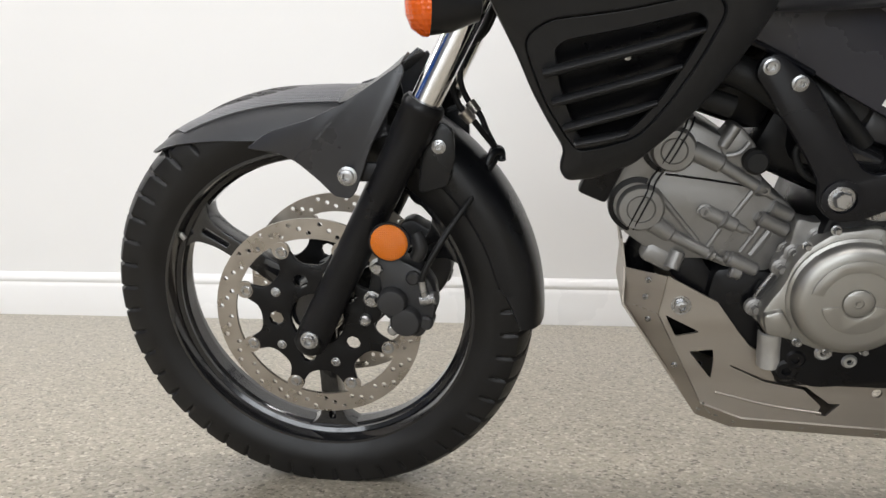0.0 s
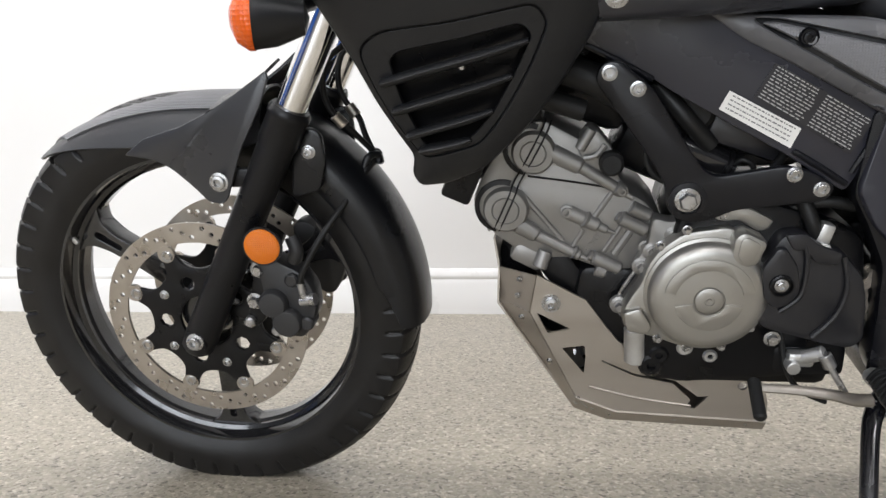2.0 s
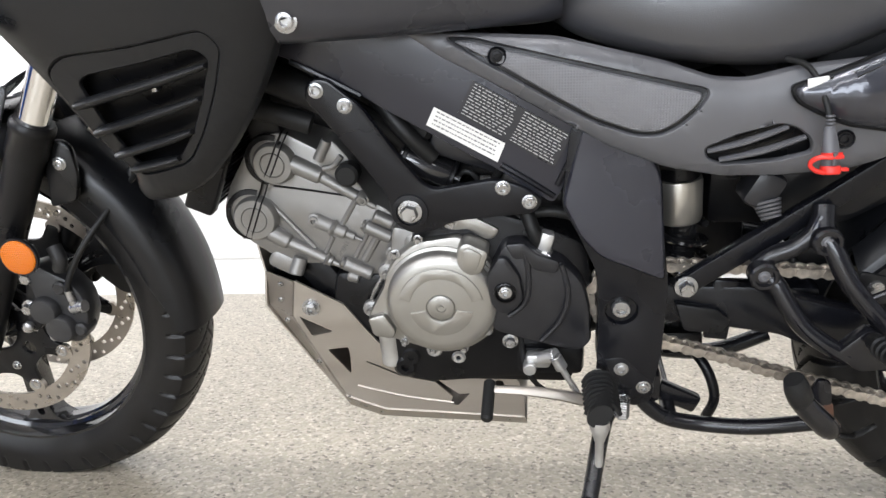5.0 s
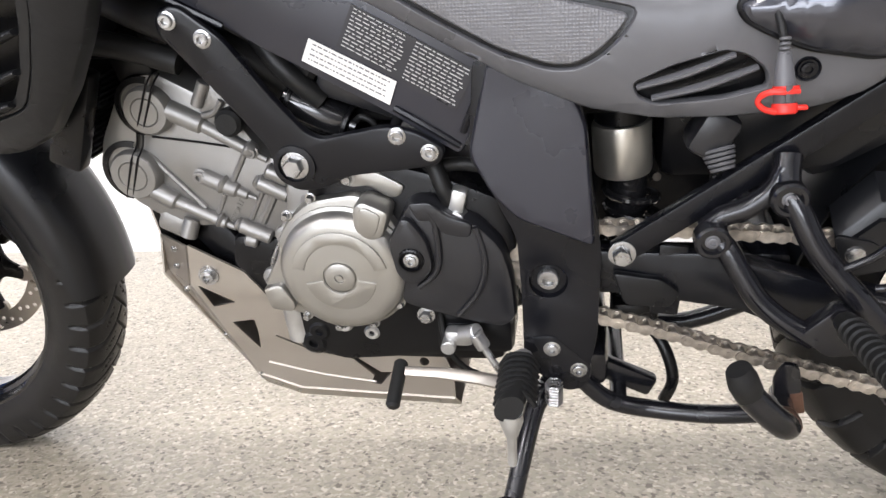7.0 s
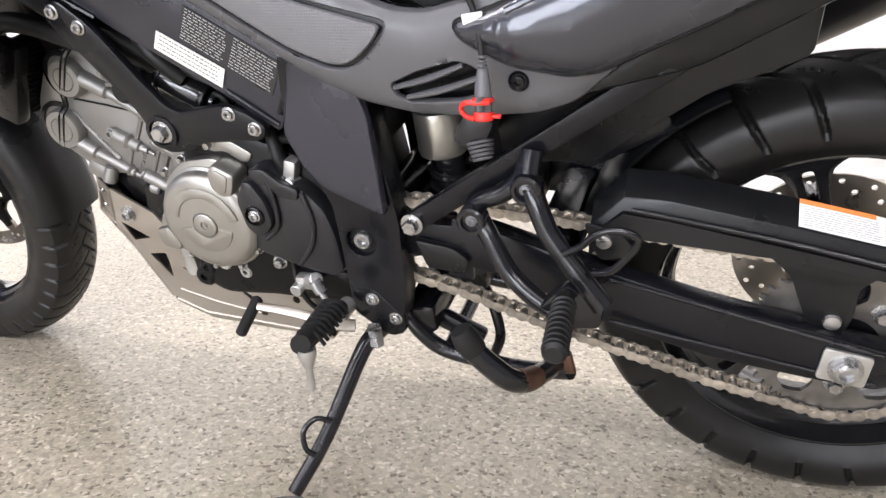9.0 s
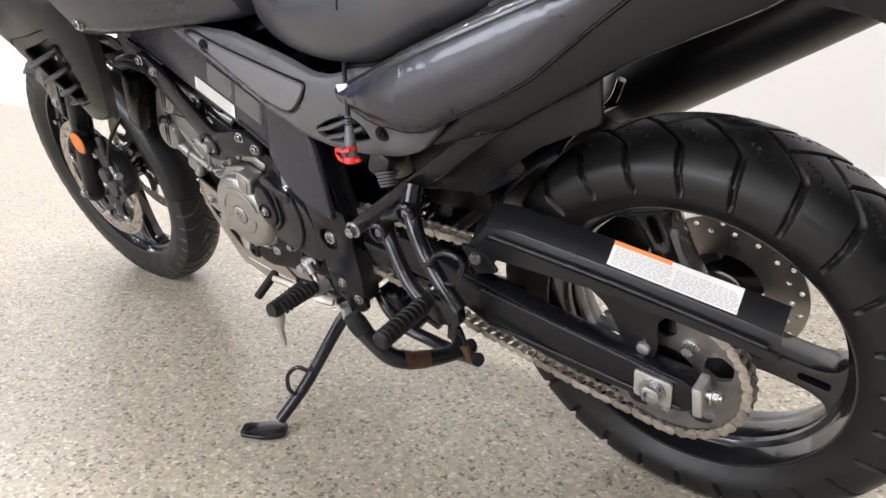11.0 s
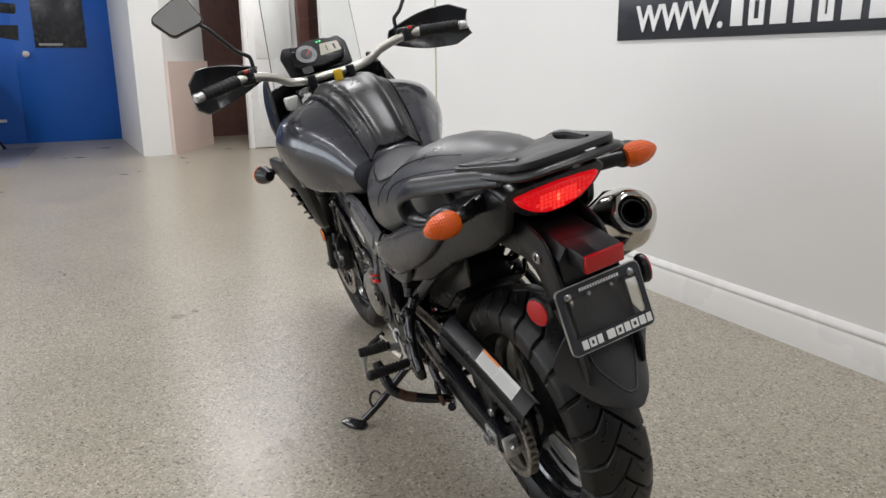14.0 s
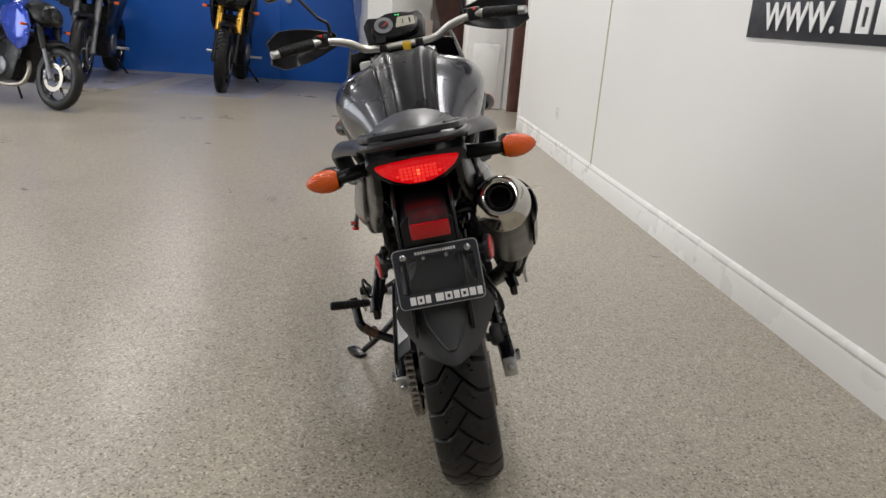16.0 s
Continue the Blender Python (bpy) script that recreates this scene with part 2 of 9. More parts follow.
# ---- materials ----
def floor_material():
    m, n, l, b = nodes_of("speckled_floor")
    co = n.new("ShaderNodeTexCoord")
    cells = n.new("ShaderNodeTexVoronoi")
    cells.inputs["Scale"].default_value = 170
    warp = n.new("ShaderNodeTexNoise")
    warp.inputs["Scale"].default_value, warp.inputs["Detail"].default_value = 90, 2
    l.new(co.outputs["Object"], warp.inputs["Vector"])
    push = n.new("ShaderNodeVectorMath")
    push.operation = "MULTIPLY_ADD"
    push.inputs[1].default_value = (0.012, 0.012, 0.012)
    l.new(warp.outputs["Color"], push.inputs[0]), l.new(co.outputs["Object"], push.inputs[2])
    l.new(push.outputs["Vector"], cells.inputs["Vector"])
    sep = n.new("ShaderNodeSeparateColor")
    l.new(cells.outputs["Color"], sep.inputs["Color"])
    ramp = n.new("ShaderNodeValToRGB")
    e = ramp.color_ramp.elements
    ramp.color_ramp.interpolation = "CONSTANT"
    e[0].position, e[0].color = 0.0, (0.150, 0.130, 0.100, 1)
    e[1].position, e[1].color = 0.07, (0.282, 0.254, 0.202, 1)
    for p, c in ((0.28, (0.342, 0.312, 0.238, 1)), (0.54, (0.392, 0.346, 0.277, 1)), (0.72, (0.408, 0.362, 0.292, 1)), (0.86, (0.470, 0.426, 0.348, 1)), (0.95, (0.56, 0.515, 0.43, 1))):
        e.new(p).color = c
    l.new(sep.outputs["Red"], ramp.inputs["Fac"])
    big = n.new("ShaderNodeTexNoise")
    big.inputs["Scale"].default_value, big.inputs["Detail"].default_value = 1.6, 5
    l.new(co.outputs["Object"], big.inputs["Vector"])
    mr = n.new("ShaderNodeMapRange")
    mr.inputs["From Min"].default_value, mr.inputs["From Max"].default_value = 0.3, 0.7
    mr.inputs["To Min"].default_value, mr.inputs["To Max"].default_value = 0.94, 1.06
    l.new(big.outputs["Fac"], mr.inputs["Value"])
    sc = n.new("ShaderNodeVectorMath")
    sc.operation = "SCALE"
    l.new(ramp.outputs["Color"], sc.inputs[0]), l.new(mr.outputs["Result"], sc.inputs["Scale"])
    l.new(sc.outputs["Vector"], b.inputs["Base Color"])
    ro = n.new("ShaderNodeMapRange")
    ro.inputs["From Min"].default_value, ro.inputs["From Max"].default_value = 0.2, 0.8
    ro.inputs["To Min"].default_value, ro.inputs["To Max"].default_value = 0.25, 0.35
    l.new(big.outputs["Fac"], ro.inputs["Value"])
    l.new(ro.outputs["Result"], b.inputs["Roughness"])
    bump = n.new("ShaderNodeBump")
    bump.inputs["Strength"].default_value, bump.inputs["Distance"].default_value = 0.16, 0.001
    mid = n.new("ShaderNodeTexNoise")
    mid.inputs["Scale"].default_value = 160
    l.new(co.outputs["Object"], mid.inputs["Vector"])
    l.new(mid.outputs["Fac"], bump.inputs["Height"])
    l.new(bump.outputs["Normal"], b.inputs["Normal"])
    b.inputs["Specular IOR Level"].default_value = 0.5
    return m


def dimpled(name, colour, rough, scale, strength):
    """Moulded plastic with a fine pattern of raised cells."""
    m, n, l, b = nodes_of(name)
    co = n.new("ShaderNodeTexCoord")
    v = n.new("ShaderNodeTexVoronoi")
    v.inputs["Scale"].default_value = scale
    v.inputs["Randomness"].default_value = 0.0
    l.new(co.outputs["Object"], v.inputs["Vector"])
    bump = n.new("ShaderNodeBump")
    bump.inputs["Strength"].default_value, bump.inputs["Distance"].default_value = strength, 0.002
    l.new(v.outputs["Distance"], bump.inputs["Height"])
    l.new(bump.outputs["Normal"], b.inputs["Normal"])
    nz = n.new("ShaderNodeTexNoise")
    nz.inputs["Scale"].default_value = 18
    l.new(co.outputs["Object"], nz.inputs["Vector"])
    mr = n.new("ShaderNodeMapRange")
    mr.inputs["To Min"].default_value, mr.inputs["To Max"].default_value = rough - 0.1, rough + 0.1
    l.new(nz.outputs["Fac"], mr.inputs["Value"])
    l.new(mr.outputs["Result"], b.inputs["Roughness"])
    b.inputs["Base Color"].default_value = (*colour, 1)
    return m


def glass_material(name, colour, rough=0.0, ior=1.45):
    m, n, l, b = nodes_of(name)
    b.inputs["Base Color"].default_value = (*colour, 1)
    b.inputs["Transmission Weight"].default_value = 1.0
    b.inputs["Roughness"].default_value = rough
    b.inputs["IOR"].default_value = ior
    return m


M_FLOOR = floor_material()
M_WALL = material("wall_paint", (0.80, 0.79, 0.77), 0.45, vary=0.015, scale=1.2, grain=0.12, grain_scale=180, rough_vary=0.05)
M_TRIM = material("trim_paint", (0.82, 0.81, 0.79), 0.3, vary=0.02, scale=3)
M_CEIL = material("ceiling_paint", (0.62, 0.63, 0.65), 0.7, vary=0.03, scale=2)
M_BLUE = material("blue_paint", (0.006, 0.11, 0.50), 0.42, vary=0.06, scale=1.5)
M_PINK = material("pink_panel", (0.74, 0.60, 0.53), 0.5, vary=0.03, scale=2)
M_DARKDOOR = material("dark_glass_panel", (0.03, 0.03, 0.035), 0.25, vary=0.1)
M_BROWN = material("dark_brown_wood", (0.10, 0.04, 0.03), 0.5, vary=0.3, scale=8)
M_SIGN = material("sign_black", (0.022, 0.024, 0.03), 0.4, vary=0.06)
M_WHITE = material("white_print", (0.80, 0.80, 0.79), 0.5, vary=0.02)
M_GREENLINE = material("panel_joint", (0.42, 0.46, 0.30), 0.6, vary=0.1)
M_FARWALL = material("grey_wall_paint", (0.32, 0.33, 0.35), 0.5, vary=0.05, scale=1.0)
M_MAT = material("clear_mat", (0.55, 0.57, 0.75), 0.18, vary=0.05)
M_MAT.node_tree.nodes["Principled BSDF"].inputs["Alpha"].default_value = 0.32

M_RUBBER = material("tyre_rubber", (0.0082, 0.0077, 0.0075), 0.40, vary=0.25, scale=20, grain=0.3, grain_scale=900, rough_vary=0.12, spec=0.34)
M_GRIP = material("grip_rubber", (0.010, 0.010, 0.010), 0.5, vary=0.1, grain=0.3, spec=0.3)
M_PLASTIC = material("black_plastic", (0.0058, 0.0062, 0.0074), 0.31, vary=0.14, scale=9, grain=0.14, grain_scale=1400, rough_vary=0.06, spec=0.38)
M_SMOOTHPL = material("smooth_black_plastic", (0.013, 0.0132, 0.0155), 0.34, vary=0.1, scale=7, grain=0.05, rough_vary=0.08)
M_FLAP = material("worn_grey_black_plastic", (0.020, 0.020, 0.021), 0.46, vary=0.2, scale=9, grain=0.4, grain_scale=900)
M_FENDER = material("grey_black_plastic", (0.027, 0.0275, 0.030), 0.32, vary=0.15, scale=10, grain=0.3, grain_scale=1100)
M_SIDE = material("grey_side_plastic", (0.092, 0.092, 0.098), 0.33, vary=0.08, scale=7, grain=0.06)
M_COWL = material("matt_cowl_plastic", (0.011, 0.0114, 0.0126), 0.36, vary=0.1, scale=7, grain=0.1, spec=0.34)
M_DIMPLE = dimpled("dimpled_plastic", (0.15, 0.15, 0.158), 0.36, 300, 0.6)
M_FRAME = material("black_frame_paint", (0.0052, 0.0055, 0.0074), 0.27, vary=0.12, scale=6, grain=0.06, grain_scale=500, spec=0.32)
# Black lifted and blued: the sheen of the lit faces is in the colour.
M_SPAR = material("sheen_blue_black", (0.020, 0.0205, 0.028), 0.31, vary=0.1, scale=6, grain=0.05)
M_GLOSS = material("gloss_black_enamel", (0.010, 0.010, 0.011), 0.16, vary=0.1, coat=0.6, grain=0.03)
M_SATIN = material("satin_black_tube", (0.008, 0.008, 0.010), 0.19, vary=0.1, grain=0.05)
M_FORK = material("fork_black", (0.0068, 0.0068, 0.0076), 0.34, vary=0.12, grain=0.06, spec=0.26)
M_TANK = material("dark_grey_metallic", (0.045, 0.047, 0.057), 0.25, 0.4, vary=0.05, scale=4, grain=0.05, grain_scale=2500, coat=0.5)
M_TANKMID = material("satin_dark_panel", (0.016, 0.016, 0.018), 0.30, 0.2, vary=0.06, scale=5, grain=0.06)
M_SEATGRIP = dimpled("seat_grip_vinyl", (0.075, 0.075, 0.081), 0.42, 420, 0.5)
M_SEAT = material("seat_vinyl", (0.050, 0.050, 0.054), 0.34, vary=0.08, scale=10, grain=0.3, grain_scale=700, spec=0.6)
M_ENGINE = material("engine_grey_paint", (0.25, 0.243, 0.232), 0.42, 0.65, vary=0.08, scale=18, grain=0.25, grain_scale=420)
M_COVER = material("silver_cover", (0.37, 0.36, 0.335), 0.37, 0.85, vary=0.05, scale=14, grain=0.08)
M_CASTBLK = material("cast_black", (0.0045, 0.0045, 0.0052), 0.32, vary=0.2, scale=14, grain=0.2, spec=0.26)
M_STEEL = material("brushed_steel", (0.42, 0.385, 0.34), 0.44, 0.9, vary=0.07, scale=3.0, grain=0.12, grain_scale=240, stretch=(1, 1, 9))
M_DISC = material("brake_disc_steel", (0.42, 0.385, 0.34), 0.33, 0.9, vary=0.1, scale=30, grain=0.1)
M_BOLT = material("zinc_bolt", (0.40, 0.40, 0.40), 0.28, 0.9, vary=0.15, scale=60)
M_CHROME = material("chrome", (0.80, 0.80, 0.80), 0.06, 1.0, vary=0.03, rough_vary=0.03)
M_POLISH = material("polished_steel", (0.55, 0.53, 0.49), 0.12, 1.0, vary=0.08, scale=20, rough_vary=0.05)
M_ALLOY = material("cast_alloy", (0.55, 0.55, 0.54), 0.4, 0.85, vary=0.12, scale=40)
M_CHAIN = material("chain_steel", (0.46, 0.42, 0.37), 0.36, 0.85, vary=0.35, scale=70, random=0.25)
M_SPROCKET = material("worn_sprocket_steel", (0.20, 0.19, 0.18), 0.38, 0.8, vary=0.25, scale=40, grain=0.15)
M_CHAINDK = material("chain_dark", (0.05, 0.045, 0.04), 0.5, 0.6, vary=0.3, scale=70)
M_RUST = material("worn_rusty_steel", (0.085, 0.042, 0.026), 0.5, 0.3, vary=0.5, scale=45)
M_ORANGE = dimpled("amber_reflector", (0.62, 0.150, 0.002), 0.24, 330, 0.8)
M_AMBER = dimpled("amber_lens", (0.70, 0.100, 0.001), 0.16, 200, 0.8)
M_RED = dimpled("red_lens", (0.45, 0.005, 0.008), 0.20, 260, 0.5)
M_REDLIT = material("lit_tail_lens", (0.42, 0.004, 0.006), 0.16, vary=0.08, coat=0.5, emit=(1.0, 0.006, 0.012, 0.75))
M_LEDMID = material("tail_glow", (0.8, 0.1, 0.05), 0.3, emit=(1.0, 0.03, 0.03, 1.1))
M_SLEEVE = material("satin_shock_sleeve", (0.62, 0.60, 0.55), 0.38, 0.9, vary=0.05)
M_LEDHOT = material("tail_bulb", (0.9, 0.2, 0.1), 0.3, emit=(1.0, 0.16, 0.07, 1.8))
M_REDCAP = material("red_rubber_cap", (0.72, 0.03, 0.02), 0.4, vary=0.05)
M_WHITELAB = material("white_label", (0.72, 0.71, 0.68), 0.45, vary=0.04)
M_GREYBAR = material("grey_print", (0.42, 0.42, 0.42), 0.5, vary=0.05)
M_INK = material("faded_ink", (0.16, 0.16, 0.16), 0.5)
M_DARKLAB = material("dark_label", (0.016, 0.016, 0.02), 0.35, vary=0.05)
M_ORANGEPR = material("orange_print", (0.75, 0.22, 0.05), 0.45, vary=0.05)
M_SCREEN = glass_material("clear_screen", (0.93, 0.95, 0.95), 0.02)
M_MIRROR = material("mirror_glass", (0.85, 0.86, 0.87), 0.02, 1.0, vary=0.01, rough_vary=0.0)
M_DASH = material("dash_face", (0.20, 0.205, 0.21), 0.3, vary=0.05)
M_LCD = material("lcd_panel", (0.42, 0.40, 0.33), 0.25, vary=0.04)
M_YELLOW = material("yellow_tag", (0.75, 0.48, 0.02), 0.45)
M_TEALLIT = material("indicator_green", (0.02, 0.6, 0.15), 0.3, emit=(0.05, 1.0, 0.25, 1.5))
M_CLEARPLATE = glass_material("clear_plate_cover", (0.80, 0.80, 0.80), 0.05)
M_GREYFORK = material("grey_fork", (0.16, 0.16, 0.17), 0.35, 0.5)
M_GOLD = material("gold_fork", (0.75, 0.42, 0.06), 0.3, 0.8, vary=0.05)
M_BLUEPAINT = material("blue_bodywork", (0.01, 0.05, 0.42), 0.2, 0.3, coat=0.8)


# ---- the room ----
def structure(name, bm, mat, label, category):
    return tagged(part(name, bm, mat), label, category, "", "structure")


WALL_Y, END_X, BLUE_X = 3.02, -5.35, -9.6
bm = B()
box(bm, (-2.2, -0.2, -0.05), (16.6, 10.4, 0.1))
structure("floor", bm, M_FLOOR, "polished speckled beige-grey epoxy floor", "floor")
bm = B()
box(bm, (-2.2, -0.2, CEIL + 0.06), (16.6, 10.4, 0.12))
structure("ceiling", bm, M_CEIL, "plain grey ceiling", "ceiling")
bm = B()
box(bm, ((END_X + 6.0) / 2, WALL_Y + 0.08, CEIL / 2), (6.0 - END_X, 0.16, CEIL))
wall_n = structure("wall_north", bm, M_WALL, "smooth white painted showroom wall", "wall")
# thin joint strip between two wall panels
bm = B()
box(bm, (-2.475, WALL_Y - 0.002, 0.165 + 1.4), (0.012, 0.008, 2.8))
part("joint_strip", bm, M_GREENLINE, wall_n, "thin greenish joint between wall panels")


def skirting(name, x0, x1):
    prof = [(0.0, 0.0), (-0.019, 0.0), (-0.019, 0.108), (-0.015, 0.118), (-0.012, 0.126), (-0.016, 0.134), (-0.016, 0.142), (-0.010, 0.150), (-0.006, 0.160), (0.0, 0.164)]
    b = B()
    loft(b, [[(x, WALL_Y + dy, z) for dy, z in prof] for x in (x0, x1)])
    return structure(name, b, M_TRIM, "white moulded skirting board along the wall", "skirting board")


skirting("baseboard", END_X, -0.462)
skirting("baseboard", -0.459, 6.0)
bm = B()
box(bm, (END_X - 0.012, WALL_Y + 0.08, CEIL / 2), (0.03, 0.2, CEIL), 0.004)
structure("trim", bm, M_TRIM, "white trim at the end of the wall", "trim")
# wall socket
bm = B()
box(bm, (-3.65, WALL_Y - 0.004, 0.40), (0.075, 0.008, 0.115), 0.003)
sock = thing("wall_socket", bm, M_TRIM, "white plastic electrical wall socket", "wall socket")
for dz in (-0.022, 0.022):
    bm = B()
    box(bm, (-3.65, WALL_Y - 0.0085, 0.40 + dz), (0.03, 0.003, 0.026), 0.001)
    part("outlet", bm, M_WHITELAB, sock)

# far blue wall with a flush door
bm = B()
box(bm, (BLUE_X - 0.08, -2.13, CEIL / 2), (0.16, 6.5, CEIL))
wall_w = structure("wall_west", bm, M_BLUE, "bright blue painted far wall", "wall")
bm = B()
box(bm, (BLUE_X + 0.015, 0.55, 1.25), (0.03, 1.36, 2.5), 0.003)
door = structure("door_1", bm, M_BLUE, "flush blue door in the blue wall", "door")
bm = B()
box(bm, (BLUE_X + 0.036, 0.46, 1.75), (0.012, 0.66, 0.85), 0.003)
part("door_panel", bm, M_DARKDOOR, door, "dark notice panel on the door")
bm = B()
box(bm, (BLUE_X + 0.045, 0.33, 1.37), (0.006, 0.3, 0.03), 0.001)
part("print_bar", bm, M_GREYBAR, door)
bm = B()
lathe(bm, (BLUE_X + 0.03, 0.0, 1.24), (1, 0, 0), [(0, 0), (0.045, 0), (0.045, 0.01), (0.02, 0.015), (0.02, 0.05), (0.038, 0.06), (0.038, 0.085), (0, 0.09)], 18)
part("door_knob", bm, M_ALLOY, door, "round metal door knob")
# large white lettering on the blue wall, as plain shapes
sign_w = empty("wall_lettering", "large plain white graphic shapes on the blue wall", "wall graphic")
for pts in ([(-2.35, 1.62), (-2.1, 2.3), (-1.72, 2.3), (-1.98, 1.62)], [(-2.0, 2.02), (-1.72, 2.3), (-1.28, 2.3), (-1.75, 1.95)], [(-1.86, 1.95), (-1.56, 1.95), (-1.15, 1.62), (-1.5, 1.62)], [(-3.2, 1.62), (-2.95, 2.3), (-2.5, 2.3), (-2.75, 1.62)]):
    bm = B()
    plate(bm, pts, -0.004, 0.0, place=Matrix.Translation((BLUE_X + 0.006, 0, 0)) @ Matrix.Rotation(radians(90), 4, "Z"))
    part("graphic_shape", bm, M_WHITE, sign_w)
for i in range(6):
    bm = B()
    box(bm, (BLUE_X + 0.006, -2.6 + i * 0.29, 1.47), (0.008, 0.22, 0.12), 0.002)
    part("graphic_shape", bm, M_WHITE, sign_w)

# white column, its slanted side, and the far doorway
bm = B()
loft(bm, [[(-7.06, 1.23, z), (-7.03, 1.56, z), (-8.05, 2.18, z), (-8.3, 2.18, z), (-9.6, 1.12, z)] for z in (0, CEIL)])
structure("column", bm, M_WALL, "white painted angled column", "column")
bm = B()
loft(bm, [[(-7.012, 1.60, z), (-8.02, 2.215, z), (-8.04, 2.18, z), (-7.03, 1.565, z)] for z in (0.0, 1.12)])
structure("dado_panel", bm, M_PINK, "pale pinkish low panel on the column", "panel")
bm = B()
box(bm, (-7.28, 2.89, CEIL / 2), (0.12, 0.66, CEIL))
wall_d = structure("wall_northwest", bm, M_WALL, "short white wall beside the doorway", "wall")
bm = B()
box(bm, (-7.2, 2.87, 1.06), (0.05, 0.52, 2.1), 0.004)
d2 = structure("door_2", bm, M_TRIM, "white panelled door", "door")
for cz in (0.5, 1.5):
    bm = B()
    box(bm, (-7.172, 2.87, cz), (0.012, 0.36, 0.72), 0.005)
    part("door_panel", bm, M_TRIM, d2)
bm = B()
box(bm, (-7.05, 3.28, 1.2), (0.1, 0.16, 2.4), 0.005)
structure("door_frame", bm, M_BROWN, "dark reddish brown door frame", "door frame")
bm = B()
box(bm, (-9.2, 3.1, CEIL / 2), (0.1, 2.4, CEIL))
structure("wall_backroom", bm, M_BROWN, "dark brown wall of the room beyond", "wall")
bm = B()
box(bm, (-7.4, 4.9, CEIL / 2), (4.4, 0.1, CEIL))
structure("wall_backroom_north", bm, M_WALL, "plain wall closing the room beyond", "wall")
# plain walls behind the camera
WX0, WX1, WZ0, WZ1 = -4.6, 1.4, 0.35, 2.45
bm = B()
for x0, x1, z0, z1 in ((-10.5, WX0, 0, CEIL), (WX1, 6.1, 0, CEIL), (WX0, WX1, 0, WZ0), (WX0, WX1, WZ1, CEIL)):
    box(bm, ((x0 + x1) / 2, -5.35, (z0 + z1) / 2), (x1 - x0, 0.1, z1 - z0))
structure("wall_south", bm, M_FARWALL, "plain grey showroom wall with a wide shop window", "wall")
bm = B()
for z in (WZ0 + 0.03, WZ1 - 0.03):
    box(bm, ((WX0 + WX1) / 2, -5.31, z), (WX1 - WX0, 0.08, 0.06), 0.004)
win = structure("window_1", bm, M_DARKDOOR, "wide shop window in dark frames", "window")
for k in range(5):
    bm = B()
    box(bm, (WX0 + 0.03 + (WX1 - WX0 - 0.06) * k / 4, -5.305, (WZ0 + WZ1) / 2), (0.06, 0.07, WZ1 - WZ0 - 0.12), 0.004)
    part("mullion", bm, M_DARKDOOR, win)
bm = B()
box(bm, (6.05, -1.1, CEIL / 2), (0.1, 8.6, CEIL))
structure("wall_east", bm, M_FARWALL, "plain grey showroom wall", "wall")
# the extra lamp near the white door is given a fitting too, also unseen
for i, (lx, ly) in enumerate(LAMPS):
    if i == 0:
        bm = B()
        box(bm, (0, 0, 0), (1.56, 0.36, 0.05), 0.006)
        fixture0 = thing("ceiling_light", bm, M_TRIM, "white rectangular ceiling light fitting", "ceiling light", "ceiling lights", at=pose(lx, ly, CEIL - 0.03))
    else:
        copy_thing(fixture0, pose(lx, ly, CEIL - 0.03))

# the black wall sign
bm = B()
box(bm, (0.85, WALL_Y - 0.006, 1.285), (2.42, 0.012, 0.196), 0.002)
sign = thing("wall_sign", bm, M_SIGN, "long black sign with bold white lettering on the wall", "sign")
cu = bpy.data.curves.new("letters", "FONT")
cu.body, cu.size, cu.extrude, cu.offset = "WWW.", 0.16, 0.002, 0.004
tmp = new("letters", cu)
bpy.context.view_layer.update()
me = bpy.data.meshes.new_from_object(tmp.evaluated_get(bpy.context.evaluated_depsgraph_get()))
bpy.data.objects.remove(tmp)
me.materials.append(M_WHITE)
ob = new("letters", me)
xs = [v.co.x for v in me.vertices]
ob.parent = sign
ob.matrix_local = pose(-0.215, WALL_Y - 0.015, 1.227, 90) @ Matrix.Diagonal((0.54 / (max(xs) - min(xs)), 1, 1, 1))
x = 0.36
for i in range(14):
    w = 0.075 if i % 4 else 0.062
    bm = B()
    if i % 3 == 1:
        plate(bm, [(x, 1.226), (x + w, 1.226), (x + w, 1.342), (x, 1.342)], WALL_Y - 0.016, WALL_Y - 0.012, [[(x + 0.026, 1.25), (x + w - 0.026, 1.25), (x + w - 0.026, 1.318), (x + 0.026, 1.318)]])
    else:
        box(bm, (x + w / 2, WALL_Y - 0.014, 1.284), (w, 0.004, 0.116), 0.001)
    part("letter_bar", bm, M_WHITE, sign)
    x += w + 0.03


# ---- the motorcycle ----
LEAN_DEG = 14.0
ROOT = pose(-0.241, 1.6553, 0, 0, 0, -2.8) @ pose(0, 0, 0, LEAN_DEG) @ Matrix.Diagonal((0.995, 1, 0.99, 1))
moto = empty("motorcycle", "black and dark grey adventure touring motorcycle leaning on its side stand", "motorcycle", ROOT)
FC, FR = Vector((0.007, 0, 0.343)), 0.350
RC, RR = Vector((1.605, 0, 0.317)), 0.312


